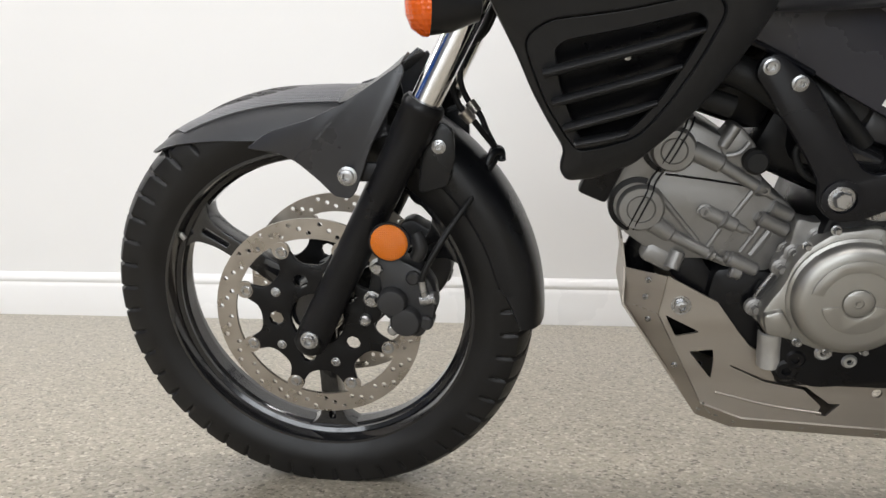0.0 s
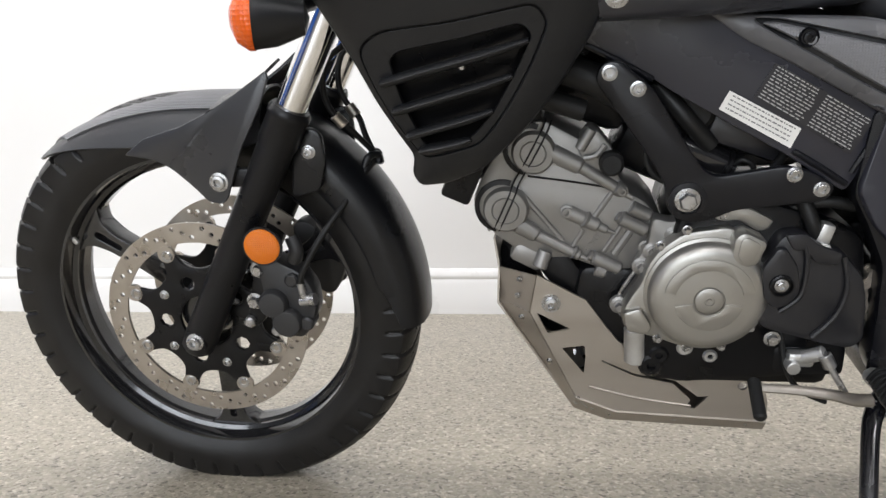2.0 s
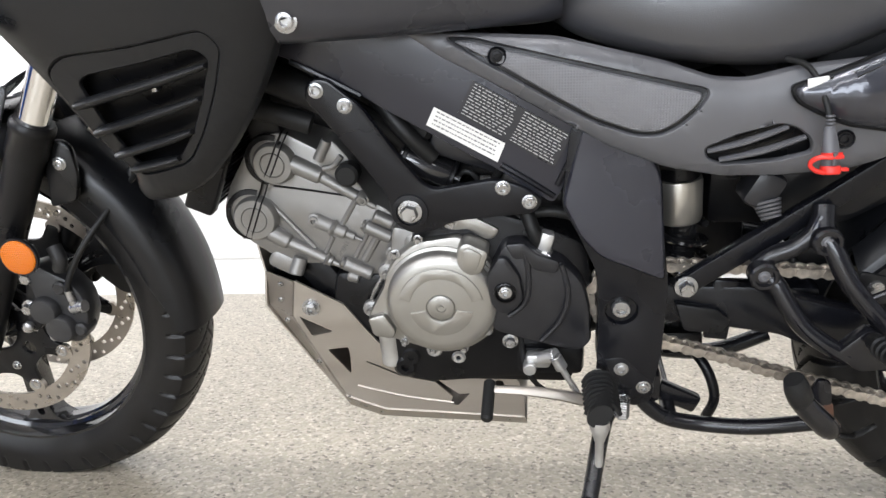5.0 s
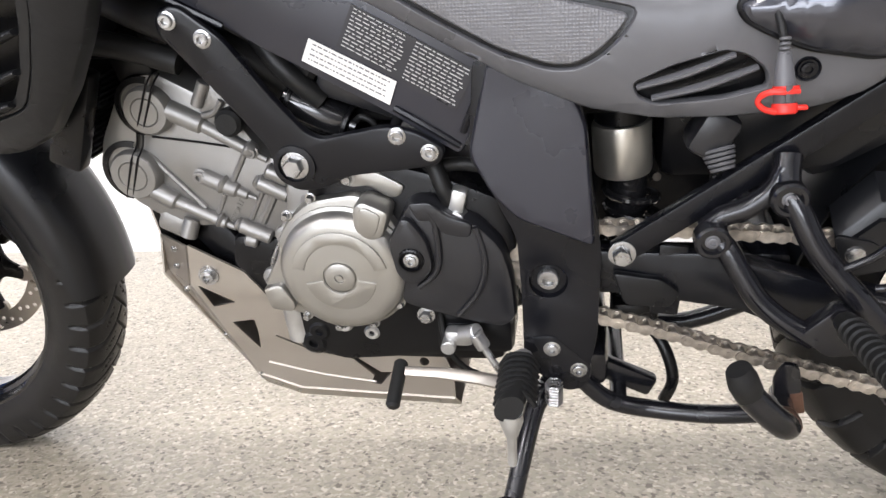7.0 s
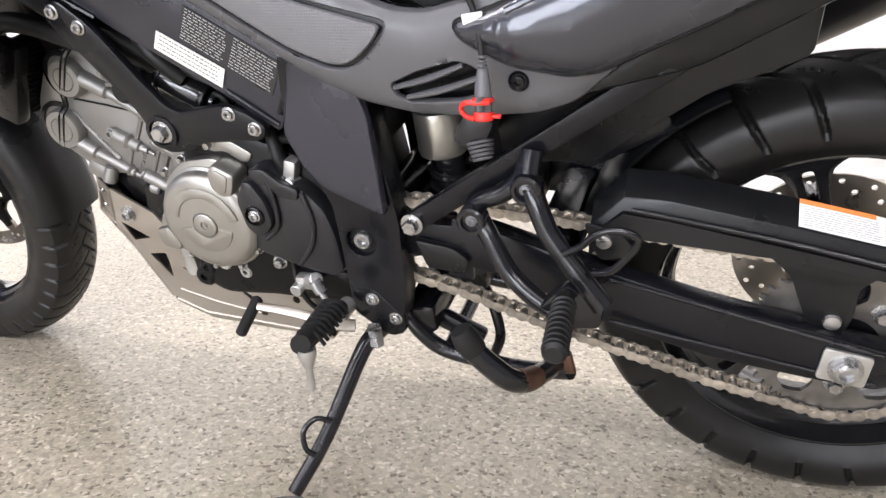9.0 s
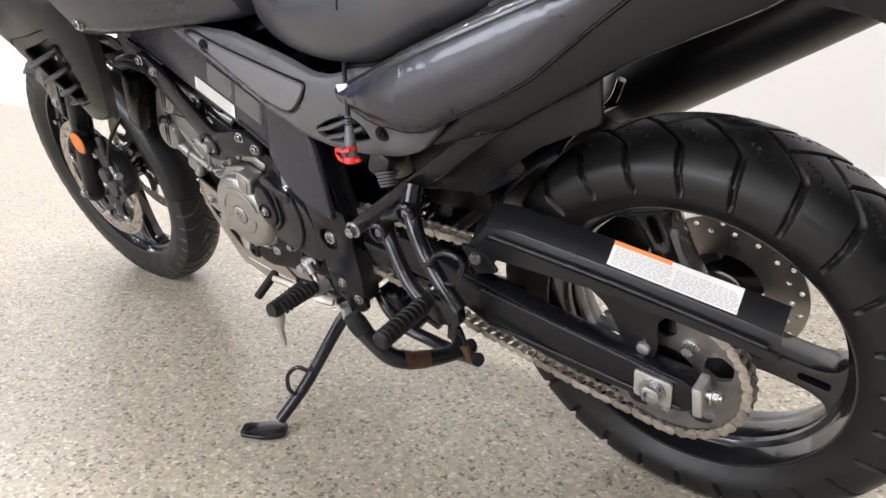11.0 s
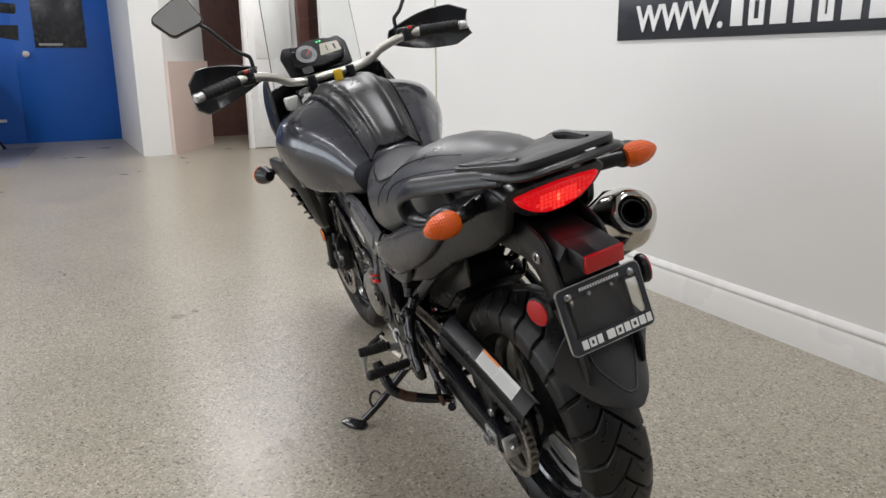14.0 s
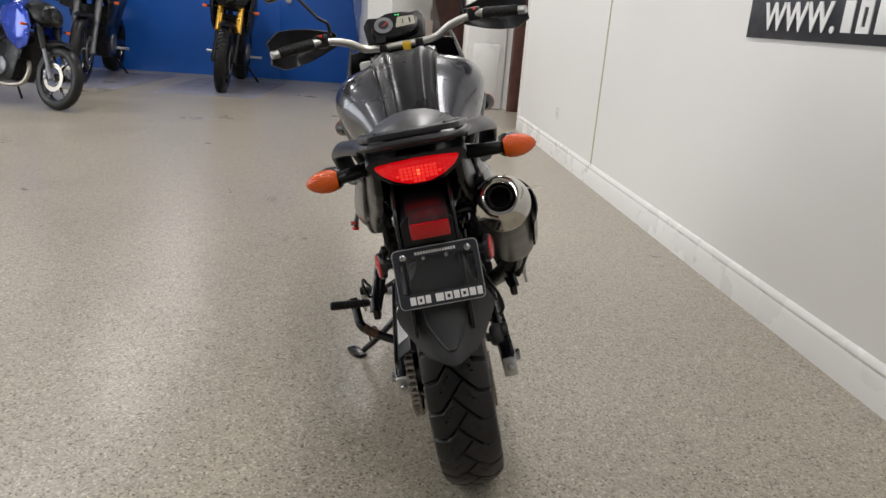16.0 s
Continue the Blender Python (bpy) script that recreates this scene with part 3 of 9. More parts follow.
def tread_tyre(name, c, R, half, bead, n_rep, flip, parent, depth=0.009, width=1.0, low=0.0, na=1000):
    """A tyre with swept tread grooves cut into its crown and shoulders, flattened where it meets the ground."""
    nl = 56
    crown_r = half * 1.12
    lim = half * 0.93
    period = 2 * math.pi * R / n_rep

    def crown(u):
        return R - crown_r * 0.72 * (1 - math.sqrt(max(0.0, 1 - (u / crown_r) ** 2)))

    edge = crown(lim)
    prof = [(bead, 0.78 * half, -1), (bead + 0.006, 0.84 * half, -1), (bead + 0.016, 0.93 * half, -1), (bead + 0.026, 0.985 * half, -1)]
    for f in (0.0, 0.12, 0.25, 0.4, 0.6, 0.8):
        r = bead + 0.033 + (edge - bead - 0.033) * f
        prof.append((r, half * (1.0 - 0.07 * f ** 3), lim + (edge - r) * 0.7 if f >= low else -1))
    side = [(r, u, w) for r, u, w in prof]
    us = [(-1 + 2 * j / nl) * lim for j in range(nl + 1)]

    def groove(s, w, shift):
        """How deep a groove is cut at arc length s and w from the centre towards one shoulder."""
        d = 0.0
        lo = -0.2 * period
        if w > lo:
            run = 1.25 * min(w - lo, half * 0.75) + 0.25 * max(0.0, w - lo - half * 0.75)
            q = (s + flip * run) / period + shift
            q = abs(q - math.floor(q) - 0.5) * period
            wd = (0.0046 + 0.0016 * min(1, max(w, 0) / half * 1.3)) * width
            if w > lo and q < wd:
                d = min(1.0, (wd - q) / 0.0042) * min(1.0, (w - lo) / 0.004)
        if half * 0.22 < w < half * 0.50:
            q = (s + flip * (w * 1.6 + 0.004 * math.sin(w * 900))) / period + shift + 0.5
            if abs(q - math.floor(q) - 0.5) * period < 0.0012:
                d = max(d, 0.4)
        return d

    bm = bmesh.new()
    rings = []
    for i in range(na):
        a = 2 * math.pi * i / na
        s = a * R
        pts = []
        for r, u, w in side:
            d = groove(s, w, 0.0) if w > 0 else 0.0
            pts.append((r, -(u - depth * 0.7 * d)))
        for u in us:
            pts.append((crown(u) - depth * max(groove(s, -u, 0.0), groove(s, u, 0.5)), u))
        for r, u, w in side[::-1]:
            d = groove(s, w, 0.5) if w > 0 else 0.0
            pts.append((r, u - depth * 0.7 * d))
        ring = []
        for r, u in pts:
            p = Vector((c.x + r * math.cos(a), u, c.z + r * math.sin(a)))
            w = ROOT @ p
            if w.z < 0.001:
                p.z += (0.001 - w.z) / 0.97
            ring.append(bm.verts.new(p))
        rings.append(ring)
    m = len(rings[0])
    for i in range(na):
        a, b = rings[i], rings[(i + 1) % na]
        for j in range(m - 1):
            bm.faces.new([a[j], a[j + 1], b[j + 1], b[j]])
    me = bpy.data.meshes.new(name)
    bmesh.ops.recalc_face_normals(bm, faces=bm.faces)
    bm.to_mesh(me)
    bm.free()
    me.materials.append(M_RUBBER)
    me.shade_smooth()
    me.set_sharp_from_angle(angle=radians(30))
    ob = new(name, me)
    ob.parent = parent
    return ob


def at_angle(c, r, deg, y=0.0):
    return Vector((c.x + r * math.cos(radians(deg)), y, c.z + r * math.sin(radians(deg))))


def rim_mesh(c, r_out, r_in, half):
    bm = B()
    prof = [(r_out, -half), (r_out + 0.004, -half * 0.92), (r_out - 0.004, -half * 0.84), (r_in + 0.012, -half * 0.62), (r_in, -half * 0.45), (r_in, half * 0.45), (r_in + 0.012, half * 0.62), (r_out - 0.004, half * 0.84), (r_out + 0.004, half * 0.92), (r_out, half), (r_out - 0.008, half), (r_in + 0.006, half * 0.5), (r_in + 0.006, -half * 0.5), (r_out - 0.008, -half), (r_out, -half)]
    lathe(bm, c, (0, 1, 0), prof, 96)
    return bm


def wheel_parts(parent, c, r_out, r_in, half, spokes, hub_r, hub_half, wide):
    """The sloped well, hub and spokes of a cast wheel."""
    bm = B()
    lathe(bm, c, (0, 1, 0), [(r_out - 0.002, -half * 0.9), (r_in + 0.002, -half * 0.35), (r_in - 0.004, -half * 0.2), (r_in - 0.004, half * 0.2), (r_in + 0.002, half * 0.35), (r_out - 0.002, half * 0.9)], 96)
    part("rim_well", bm, M_GLOSS, parent)
    bm = B()
    lathe(bm, c, (0, 1, 0), [(0, -hub_half), (hub_r * 0.7, -hub_half), (hub_r * 0.8, -hub_half + 0.006), (hub_r, -hub_half * 0.6), (hub_r, hub_half * 0.6), (hub_r * 0.8, hub_half - 0.006), (hub_r * 0.7, hub_half), (0, hub_half)], 40)
    part("hub", bm, M_GLOSS, parent)
    for deg in spokes:
        rot = Matrix.Translation(c) @ Matrix.Rotation(-radians(deg), 4, "Y")
        w = wide
        out = [(hub_r * 0.6, -w * 0.75), (r_in * 0.55, -w * 0.5), (r_in * 0.8, -w * 0.52), (r_in * 0.93, -w * 0.8), (r_in + 0.004, -w * 1.9), (r_in + 0.004, w * 1.9), (r_in * 0.93, w * 0.8), (r_in * 0.8, w * 0.52), (r_in * 0.55, w * 0.5), (hub_r * 0.6, w * 0.75)]
        slot = [round_poly([(r_in * 0.72, -w * 0.16), (r_in * 0.93, -w * 0.2), (r_in * 0.93, w * 0.2), (r_in * 0.72, w * 0.16)], 0.006, 3)]
        bm = B()
        plate(bm, round_poly(out, 0.01, 3), -half * 0.42, half * 0.42, slot, 0.004, rot)
        part("spoke", bm, M_GLOSS, parent)


# --- front wheel ---
fw = part("front_wheel", rim_mesh(FC, 0.262, 0.243, 0.044), M_GLOSS, moto, "gloss black three-spoke cast wheel")
wheel_parts(fw, FC, 0.262, 0.243, 0.044, (147, 270, 27), 0.05, 0.062, 0.03)
tread_tyre("tyre", FC, FR, 0.056, 0.258, 48, 1, fw, 0.006, 0.75, 0.4)
bm = B()
box(bm, at_angle(FC, 0.25, 152, -0.03), (0.018, 0.006, 0.008), 0.002, Matrix.Rotation(radians(55), 4, "Y"))
part("balance_weight", bm, M_ALLOY, fw, "small grey stick-on wheel weight")
bm = B()
plate(bm, round_poly([(0, 0), (0.007, 0.002), (0.009, 0.01), (0.002, 0.012)], 0.002, 2), -0.0005, 0.0005, place=Matrix.Translation((0.243, -0.0505, 0.170)))
part("sticker_scrap", bm, M_RUST, fw, "torn scrap of brown sticker on the tyre")


def disc(side, parent, c, r0, r1, y, n_hole=20):
    holes = [ring_poly((c.x, c.z), r0, 64)]
    for i in range(n_hole):
        for k, rr in enumerate((r0 + 0.009, (r0 + r1) / 2, r1 - 0.008)):
            a = 2 * math.pi * (i + k * 0.31) / n_hole
            holes.append(ring_poly((c.x + rr * math.cos(a), c.z + rr * math.sin(a)), 0.0040, 8))
    bm = B()
    plate(bm, ring_poly((c.x, c.z), r1, 96), y - 0.0025, y + 0.0025, holes)
    return part("brake_disc", bm, M_DISC, parent, "drilled steel brake disc", angle=30)


def carrier(parent, c, y, r0, r1, arms=8, ph=22.5):
    out = []
    for i in range(arms):
        a = ph + 360 * i / arms
        for da, r in ((-16, r0), (-9, r0 * 1.08), (-4.5, r1), (4.5, r1), (9, r0 * 1.08), (16, r0)):
            p = at_angle(c, r, a + da)
            out.append((p.x, p.z))
    holes = [ring_poly((c.x, c.z), 0.044, 28)]
    for i in range(5):
        a = 90 + 72 * i + 18
        p = at_angle(c, 0.068, a)
        holes.append([(p.x + q[0], p.z + q[1]) for q in ring_poly((0, 0), 0.012, 8)])
    bm = B()
    plate(bm, round_poly(out, 0.006, 2), y - 0.004, y + 0.004, holes, 0.0012)
    return part("disc_carrier", bm, M_CASTBLK, parent, "black disc carrier")


for sy in (-1, 1):
    y = 0.072 * sy
    FD = FC + V(0.012, 0, -0.006)
    d = disc(sy, fw, FD, 0.135, 0.167, y)
    carrier(fw, FD, y, 0.092, 0.128)
    for i in range(8):
        bm = B()
        lathe(bm, at_angle(FD, 0.121, 22.5 + 45 * i, y), (0, sy, 0), [(0, 0.003), (0.0042, 0.003), (0.0050, 0.0062), (0.0082, 0.0062), (0.0094, 0.005), (0.0094, 0)], 18)
        part("disc_button", bm, M_BOLT, d)
        bm = B()
        lathe(bm, at_angle(FD, 0.1245, 22.5 + 45 * i, y), (0, sy, 0), [(0, -0.0025), (0.0138, -0.0025), (0.0138, 0.0043), (0, 0.0043)], 24)
        part("disc_tab", bm, M_DISC, d)
    for i in range(5):
        bm = B()
        bolt(bm, at_angle(FD, 0.078, 72 * i + 72, y + 0.004 * sy), (0, sy, 0), 0.0058, 0.005)
        part("disc_bolt", bm, M_BOLT, d)
    bm = B()
    lathe(bm, at_angle(FD, 0, 0, y - 0.006 * sy), (0, 1, 0), [(0.052, -0.002), (0.057, -0.002), (0.057, 0.002), (0.052, 0.002), (0.052, -0.002)], 40)
    part("sensor_ring", bm, M_ALLOY, fw, "thin slotted metal ring at the hub")

# --- fork ---
AX = Vector((0.022, 0, 0.326))
TOPJ = Vector((0.2135, 0, 0.680))
DIRF = (TOPJ - AX).normalized()
for sy in (-1, 1):
    y = 0.1 * sy
    lo, hi = Vector((AX.x, y, AX.z)), Vector((TOPJ.x, y, TOPJ.z))
    L = (hi - lo).length
    bm = B()
    lathe(bm, lo - DIRF * 0.032, DIRF, [(0, 0), (0.018, 0.0), (0.025, 0.008), (0.0265, 0.03), (0.0255, 0.12), (0.0265, L - 0.03), (0.029, L - 0.02), (0.029, L + 0.018), (0.0305, L + 0.02), (0.0305, L + 0.028), (0.027, L + 0.034), (0.022, L + 0.034), (0, L + 0.034)], 28)
    leg = part("fork_leg", bm, M_FORK, moto, "black fork lower leg")
    bm = B()
    rod(bm, hi - DIRF * 0.01, hi + DIRF * 0.44, 0.0215, 28, 0.002)
    part("fork_tube", bm, M_CHROME, moto, "polished chrome fork tube")
    bm = B()
    bolt(bm, lo + Vector((0, 0.0255 * sy, 0)), (0, sy, 0), 0.0105, 0.010)
    part("axle_bolt", bm, M_BOLT, leg)
    bm = B()
    box(bm, lo + Vector((0, 0.012 * sy, 0)), (0.034, 0.03, 0.034), 0.008)
    part("axle_clamp", bm, M_FORK, leg)
    # caliper with two piston housings
    cy = 0.098 * sy
    bm = B()
    plate(bm, round_poly([(0.128, 0.452), (0.150, 0.462), (0.172, 0.448), (0.196, 0.436), (0.214, 0.408), (0.216, 0.372), (0.205, 0.345), (0.190, 0.324), (0.172, 0.326), (0.150, 0.345), (0.128, 0.368), (0.134, 0.400)], 0.010, 3), (abs(cy) - 0.036) * sy, (abs(cy) + 0.006) * sy, (), 0.006)
    for px, pz, pr in ((0.151, 0.386, 0.0225), (0.170, 0.355, 0.0235)):
        lathe(bm, (px, cy, pz), (0, sy, 0), [(0, 0), (pr, 0), (pr, 0.016), (pr - 0.003, 0.020), (pr - 0.006, 0.0205), (0, 0.0205)], 28)
    for px, pz in ((0.184, 0.424), (0.200, 0.352)):
        rod(bm, (px, cy - 0.02 * sy, pz), (px, cy + 0.014 * sy, pz), 0.011, 16, 0.003)
    tube(bm, [(0.190, cy + 0.004 * sy, 0.455), (0.197, cy + 0.008 * sy, 0.472), (0.190, cy + 0.004 * sy, 0.492)], 0.011, 10, 4)
    cal = part("brake_caliper", bm, M_FLAP, moto, "black two-piston brake caliper")
    bm = B()
    plate(bm, round_poly([(0.098, 0.345), (0.112, 0.402), (0.124, 0.448), (0.140, 0.446), (0.134, 0.395), (0.128, 0.350), (0.112, 0.338)], 0.008, 3), (abs(cy) - 0.020) * sy, (abs(cy) - 0.004) * sy, (), 0.003)
    part("caliper_bracket", bm, M_CASTBLK, cal)
    for px, pz in ((0.130, 0.437), (0.117, 0.384)):
        bm = B()
        hexbolt(bm, (px, cy - 0.002 * sy, pz), (0, sy, 0), 0.0095, 0.010)
        part("caliper_bolt", bm, M_BOLT, cal)
    for px, pz in ((0.104, 0.349), (0.147, 0.335)):
        bm = B()
        lathe(bm, (px, cy - 0.01 * sy, pz), (0, sy, 0), [(0, 0), (0.009, 0), (0.009, 0.014), (0.006, 0.017), (0, 0.017)], 14)
        part("slide_pin", bm, M_BOLT, cal)
    # banjo fitting and hose
    bm = B()
    rod(bm, (0.194, cy + 0.006 * sy, 0.388), (0.218, cy + 0.010 * sy, 0.394), 0.0095, 14)
    tube(bm, [(0.200, cy + 0.010 * sy, 0.396), (0.197, cy + 0.010 * sy, 0.420)], 0.0058, 10, 1)
    part("banjo_fitting", bm, M_BOLT, cal, "bright hose fitting")
    bm = B()
    tube(bm, [(0.197, cy + 0.010 * sy, 0.418), (0.204, cy + 0.010 * sy, 0.440), (0.233, cy, 0.488), (0.266, 0.070 * sy, 0.532), (0.290, 0.030 * sy, 0.566), (0.300, 0.004 * sy, 0.582), (0.297, 0.002 * sy, 0.596), (0.284, 0.016 * sy, 0.618), (0.272, 0.034 * sy, 0.640), (0.252, 0.040 * sy, 0.664), (0.243, 0.040 * sy, 0.695), (0.252, 0.040 * sy, 0.735), (0.286, 0.036 * sy, 0.765), (0.31, 0.03 * sy, 0.82)], 0.0046, 10, 6)
    part("brake_hose", bm, M_GRIP, cal, "black rubber brake hose")
    bm = B()
    rod(bm, (0.268, 0.036 * sy, 0.642), (0.256, 0.040 * sy, 0.658), 0.0085, 12)
    part("hose_union", bm, M_CHAIN, cal, "dull metal hose union")
    bm = B()
    tube(bm, [(0.286, 0.020 * sy, 0.566), (0.294, 0.016 * sy, 0.588), (0.306, 0.004 * sy, 0.590), (0.308, -0.004 * sy, 0.576)], 0.006, 10, 4)
    part("hose_clip", bm, M_PLASTIC, cal)
    # round reflector on a bracket
    bm = B()
    lathe(bm, (0.160, 0.134 * sy, 0.491), (0, sy, 0), [(0, 0), (0.028, 0), (0.0295, 0.003), (0.0295, 0.007), (0.027, 0.007), (0, 0.007)], 36)
    ref = part("reflector_case", bm, M_PLASTIC, moto)
    bm = B()
    lathe(bm, (0.160, 0.1405 * sy, 0.491), (0, sy, 0), [(0, 0), (0.0265, 0), (0.0265, 0.002), (0.024, 0.0035), (0, 0.0042)], 36)
    part("reflector", bm, M_ORANGE, ref, "round amber reflector")
    bm = B()
    box(bm, (0.160, 0.123 * sy, 0.491), (0.02, 0.024, 0.02), 0.004)
    part("reflector_stem", bm, M_PLASTIC, ref)
bm = B()
rod(bm, (AX.x, -0.11, AX.z), (AX.x, 0.11, AX.z), 0.012)
part("front_axle", bm, M_BOLT, moto)
# yokes and steering head
bm = B()
box(bm, Vector((0.335, 0, 0.895)), (0.06, 0.26, 0.035), 0.01, Matrix.Rotation(radians(30), 4, "Y"))
part("lower_yoke", bm, M_FRAME, moto)
bm = B()
box(bm, Vector((0.425, 0, 1.055)), (0.07, 0.26, 0.03), 0.01, Matrix.Rotation(radians(30), 4, "Y"))
part("upper_yoke", bm, M_FRAME, moto, "black top yoke")
for sy in (-1, 1):
    bm = B()
    lathe(bm, (0.428, 0.099 * sy, 1.062), DIRF, [(0, 0), (0.025, 0), (0.025, 0.008), (0.016, 0.012), (0, 0.012)], 20)
    lathe(bm, (0.436, 0.099 * sy, 1.072), DIRF, [(0.014, 0), (0.014, 0.01), (0, 0.012)], 6)
    part("fork_cap", bm, M_BOLT, moto, "silver fork cap nut")

# --- front mudguard ---
ridge = [(-0.240, 0.602), (-0.194, 0.631), (-0.140, 0.655), (-0.080, 0.675), (-0.015, 0.687), (0.045, 0.690), (0.100, 0.690), (0.150, 0.700)]
halfw = [0.028, 0.058, 0.068, 0.073, 0.076, 0.078, 0.08, 0.07]
sag = [0.004, 0.018, 0.034, 0.052, 0.066, 0.074, 0.078, 0.07]
line = smooth_line([(x, 0, z) for x, z in ridge], 4)
k = len(line)
hw = np.interp(np.linspace(0, 7, k), range(8), halfw)
sg = np.interp(np.linspace(0, 7, k), range(8), sag)
rows = []
for i, p in enumerate(line):
    rows.append([(p.x - 0.0 + 0.012 * (1 - abs(v)) * 0, hw[i] * v, p.z - sg[i] * (0.30 * abs(v) ** 2 + 0.70 * abs(v) ** 6)) for v in np.linspace(-1, 1, 25)])
bm = B()
sheet(bm, rows, 0.004)
mg = part("front_mudguard", bm, M_FENDER, moto, "dark grey plastic beak mudguard over the front wheel", angle=60)
rows = []
for i in range(2, k - 4):
    p = line[i]
    w = 0.055 * min(1.0, (i - 1) / 5)
    rows.append([(p.x, w * v, p.z + 0.004 - sg[i] * (0.30 * abs(w * v / hw[i]) ** 2 + 0.70 * abs(w * v / hw[i]) ** 6)) for v in np.linspace(-1, 1, 15)])
bm = B()
sheet(bm, rows, 0.003)
part("patterned_insert", bm, M_DIMPLE, mg, "finely patterned black insert", angle=60)
for sy in (-1, 1):
    # side wing that reaches back to the fork
    outer = [(-0.06, 0.614), (-0.02, 0.640), (0.05, 0.660), (0.10, 0.682), (0.135, 0.702), (0.167, 0.722), (0.184, 0.733), (0.188, 0.724), (0.172, 0.684), (0.141, 0.628), (0.127, 0.594), (0.113, 0.560), (0.104, 0.549), (0.080, 0.551), (0.056, 0.573), (0.024, 0.597), (-0.004, 0.609)]
    bm = B()
    t = B()
    plate(t, round_poly(outer, 0.006, 2), 0.0, 0.005, (), 0.0015)
    for v in t.verts:
        f = min(1.0, max(0.0, (v.co.x + 0.06) / 0.16))
        up = max(0.0, (v.co.z - 0.62) / 0.115)
        v.co.y = sy * (0.078 + 0.040 * f - 0.020 * up * (1 if v.co.x > 0.1 else 0.4) + v.co.y)
    me = bpy.data.meshes.new("tmp")
    t.to_mesh(me), t.free()
    bm.from_mesh(me)
    part("mudguard_wing", bm, M_FENDER, mg, angle=50)
    bm = B()
    sheet(bm, [[(x, sy * (0.035 + 0.08 * v - 0.02 * v * v), z - 0.012 * v) for v in np.linspace(0, 1, 8)] for x, z in ((0.09, 0.692), (0.125, 0.702), (0.155, 0.722), (0.180, 0.742))], 0.004)
    part("mudguard_ear", bm, M_FENDER, mg, angle=60)
    bm = B()
    bolt(bm, (0.102, 0.121 * sy, 0.582), (0, sy, 0), 0.0105, 0.009)
    part("mudguard_bolt", bm, M_BOLT, mg)
    bm = B()
    box(bm, (0.125, 0.108 * sy, 0.585), (0.05, 0.012, 0.028), 0.004)
    part("mudguard_bracket", bm, M_FORK, mg)
# rear part of the mudguard behind the fork
bm = B()
prof = [(0.300, -0.0665), (0.305, -0.0705), (0.335, -0.0685), (0.352, -0.060), (0.3615, -0.042), (0.365, -0.02), (0.366, 0.0), (0.365, 0.02), (0.3615, 0.042), (0.352, 0.060), (0.335, 0.0685), (0.305, 0.0705), (0.300, 0.0665), (0.331, 0.0645), (0.346, 0.057), (0.357, 0.04), (0.3615, 0.0), (0.357, -0.04), (0.346, -0.057), (0.331, -0.0645), (0.300, -0.0665)]
lathe(bm, FC, (0, -1, 0), prof, 40, -3, 60, (1, 0, 0))
for v in bm.verts:
    a = math.degrees(math.atan2(v.co.z - FC.z, v.co.x - FC.x))
    if a < 12:
        r = math.hypot(v.co.z - FC.z, v.co.x - FC.x)
        if r < 0.34:
            q = (12 - a) / 15 * 0.03 * (0.34 - r) / 0.04
            v.co.x += q
bmesh.ops.holes_fill(bm, edges=bm.edges)
hg = part("rear_mudguard_section", bm, M_PLASTIC, moto, "black plastic guard behind the front wheel", angle=50)
for sy in (-1, 1):
    bm = B()
    plate(bm, round_poly([(0.206, 0.640), (0.232, 0.652), (0.248, 0.640), (0.250, 0.60), (0.238, 0.558), (0.195, 0.548)], 0.008, 3), 0.078 * sy, 0.090 * sy, (), 0.003)
    part("guard_tab", bm, M_PLASTIC, hg)
    bm = B()
    bolt(bm, (0.2275, 0.090 * sy, 0.616), (0, sy, 0), 0.0075, 0.006)
    part("guard_bolt", bm, M_BOLT, hg)

# --- engine ---
bm = B()
plate(bm, round_poly([(0.73, 0.50), (0.745, 0.545), (0.80, 0.56), (0.90, 0.53), (0.97, 0.50), (0.985, 0.40), (0.96, 0.33), (0.90, 0.285), (0.74, 0.27), (0.68, 0.31), (0.67, 0.38), (0.72, 0.43)], 0.02, 3), -0.118, 0.125, (), 0.01)
eng = part("engine_block", bm, M_CASTBLK, moto, "black cast engine crankcase")
bm = B()
plate(bm, round_poly([(0.705, 0.520), (0.728, 0.512), (0.752, 0.520), (0.78, 0.53), (0.76, 0.46), (0.72, 0.40), (0.698, 0.352), (0.66, 0.372), (0.672, 0.404), (0.690, 0.430), (0.682, 0.452), (0.700, 0.480)], 0.010, 3), -0.102, -0.07, (), 0.005)
part("crankcase_flange", bm, M_ENGINE, eng)
for px, pz in ((0.733, 0.494), (0.692, 0.448), (0.664, 0.388), (0.706, 0.470)):
    bm = B()
    lathe(bm, (px, -0.096, pz), (0, -1, 0), [(0.014, 0), (0.013, 0.006), (0.010, 0.008), (0, 0.008)], 16)
    part("flange_boss", bm, M_ENGINE, eng)
    bm = B()
    hexbolt(bm, (px, -0.104, pz), (0, -1, 0), 0.0062, 0.009)
    part("flange_bolt", bm, M_ENGINE, eng)
bm = B()
tube(bm, [(0.684, -0.100, 0.440), (0.668, -0.098, 0.412), (0.662, -0.095, 0.392)], 0.003, 8, 4)
part("breather_pipe", bm, M_BOLT, eng)
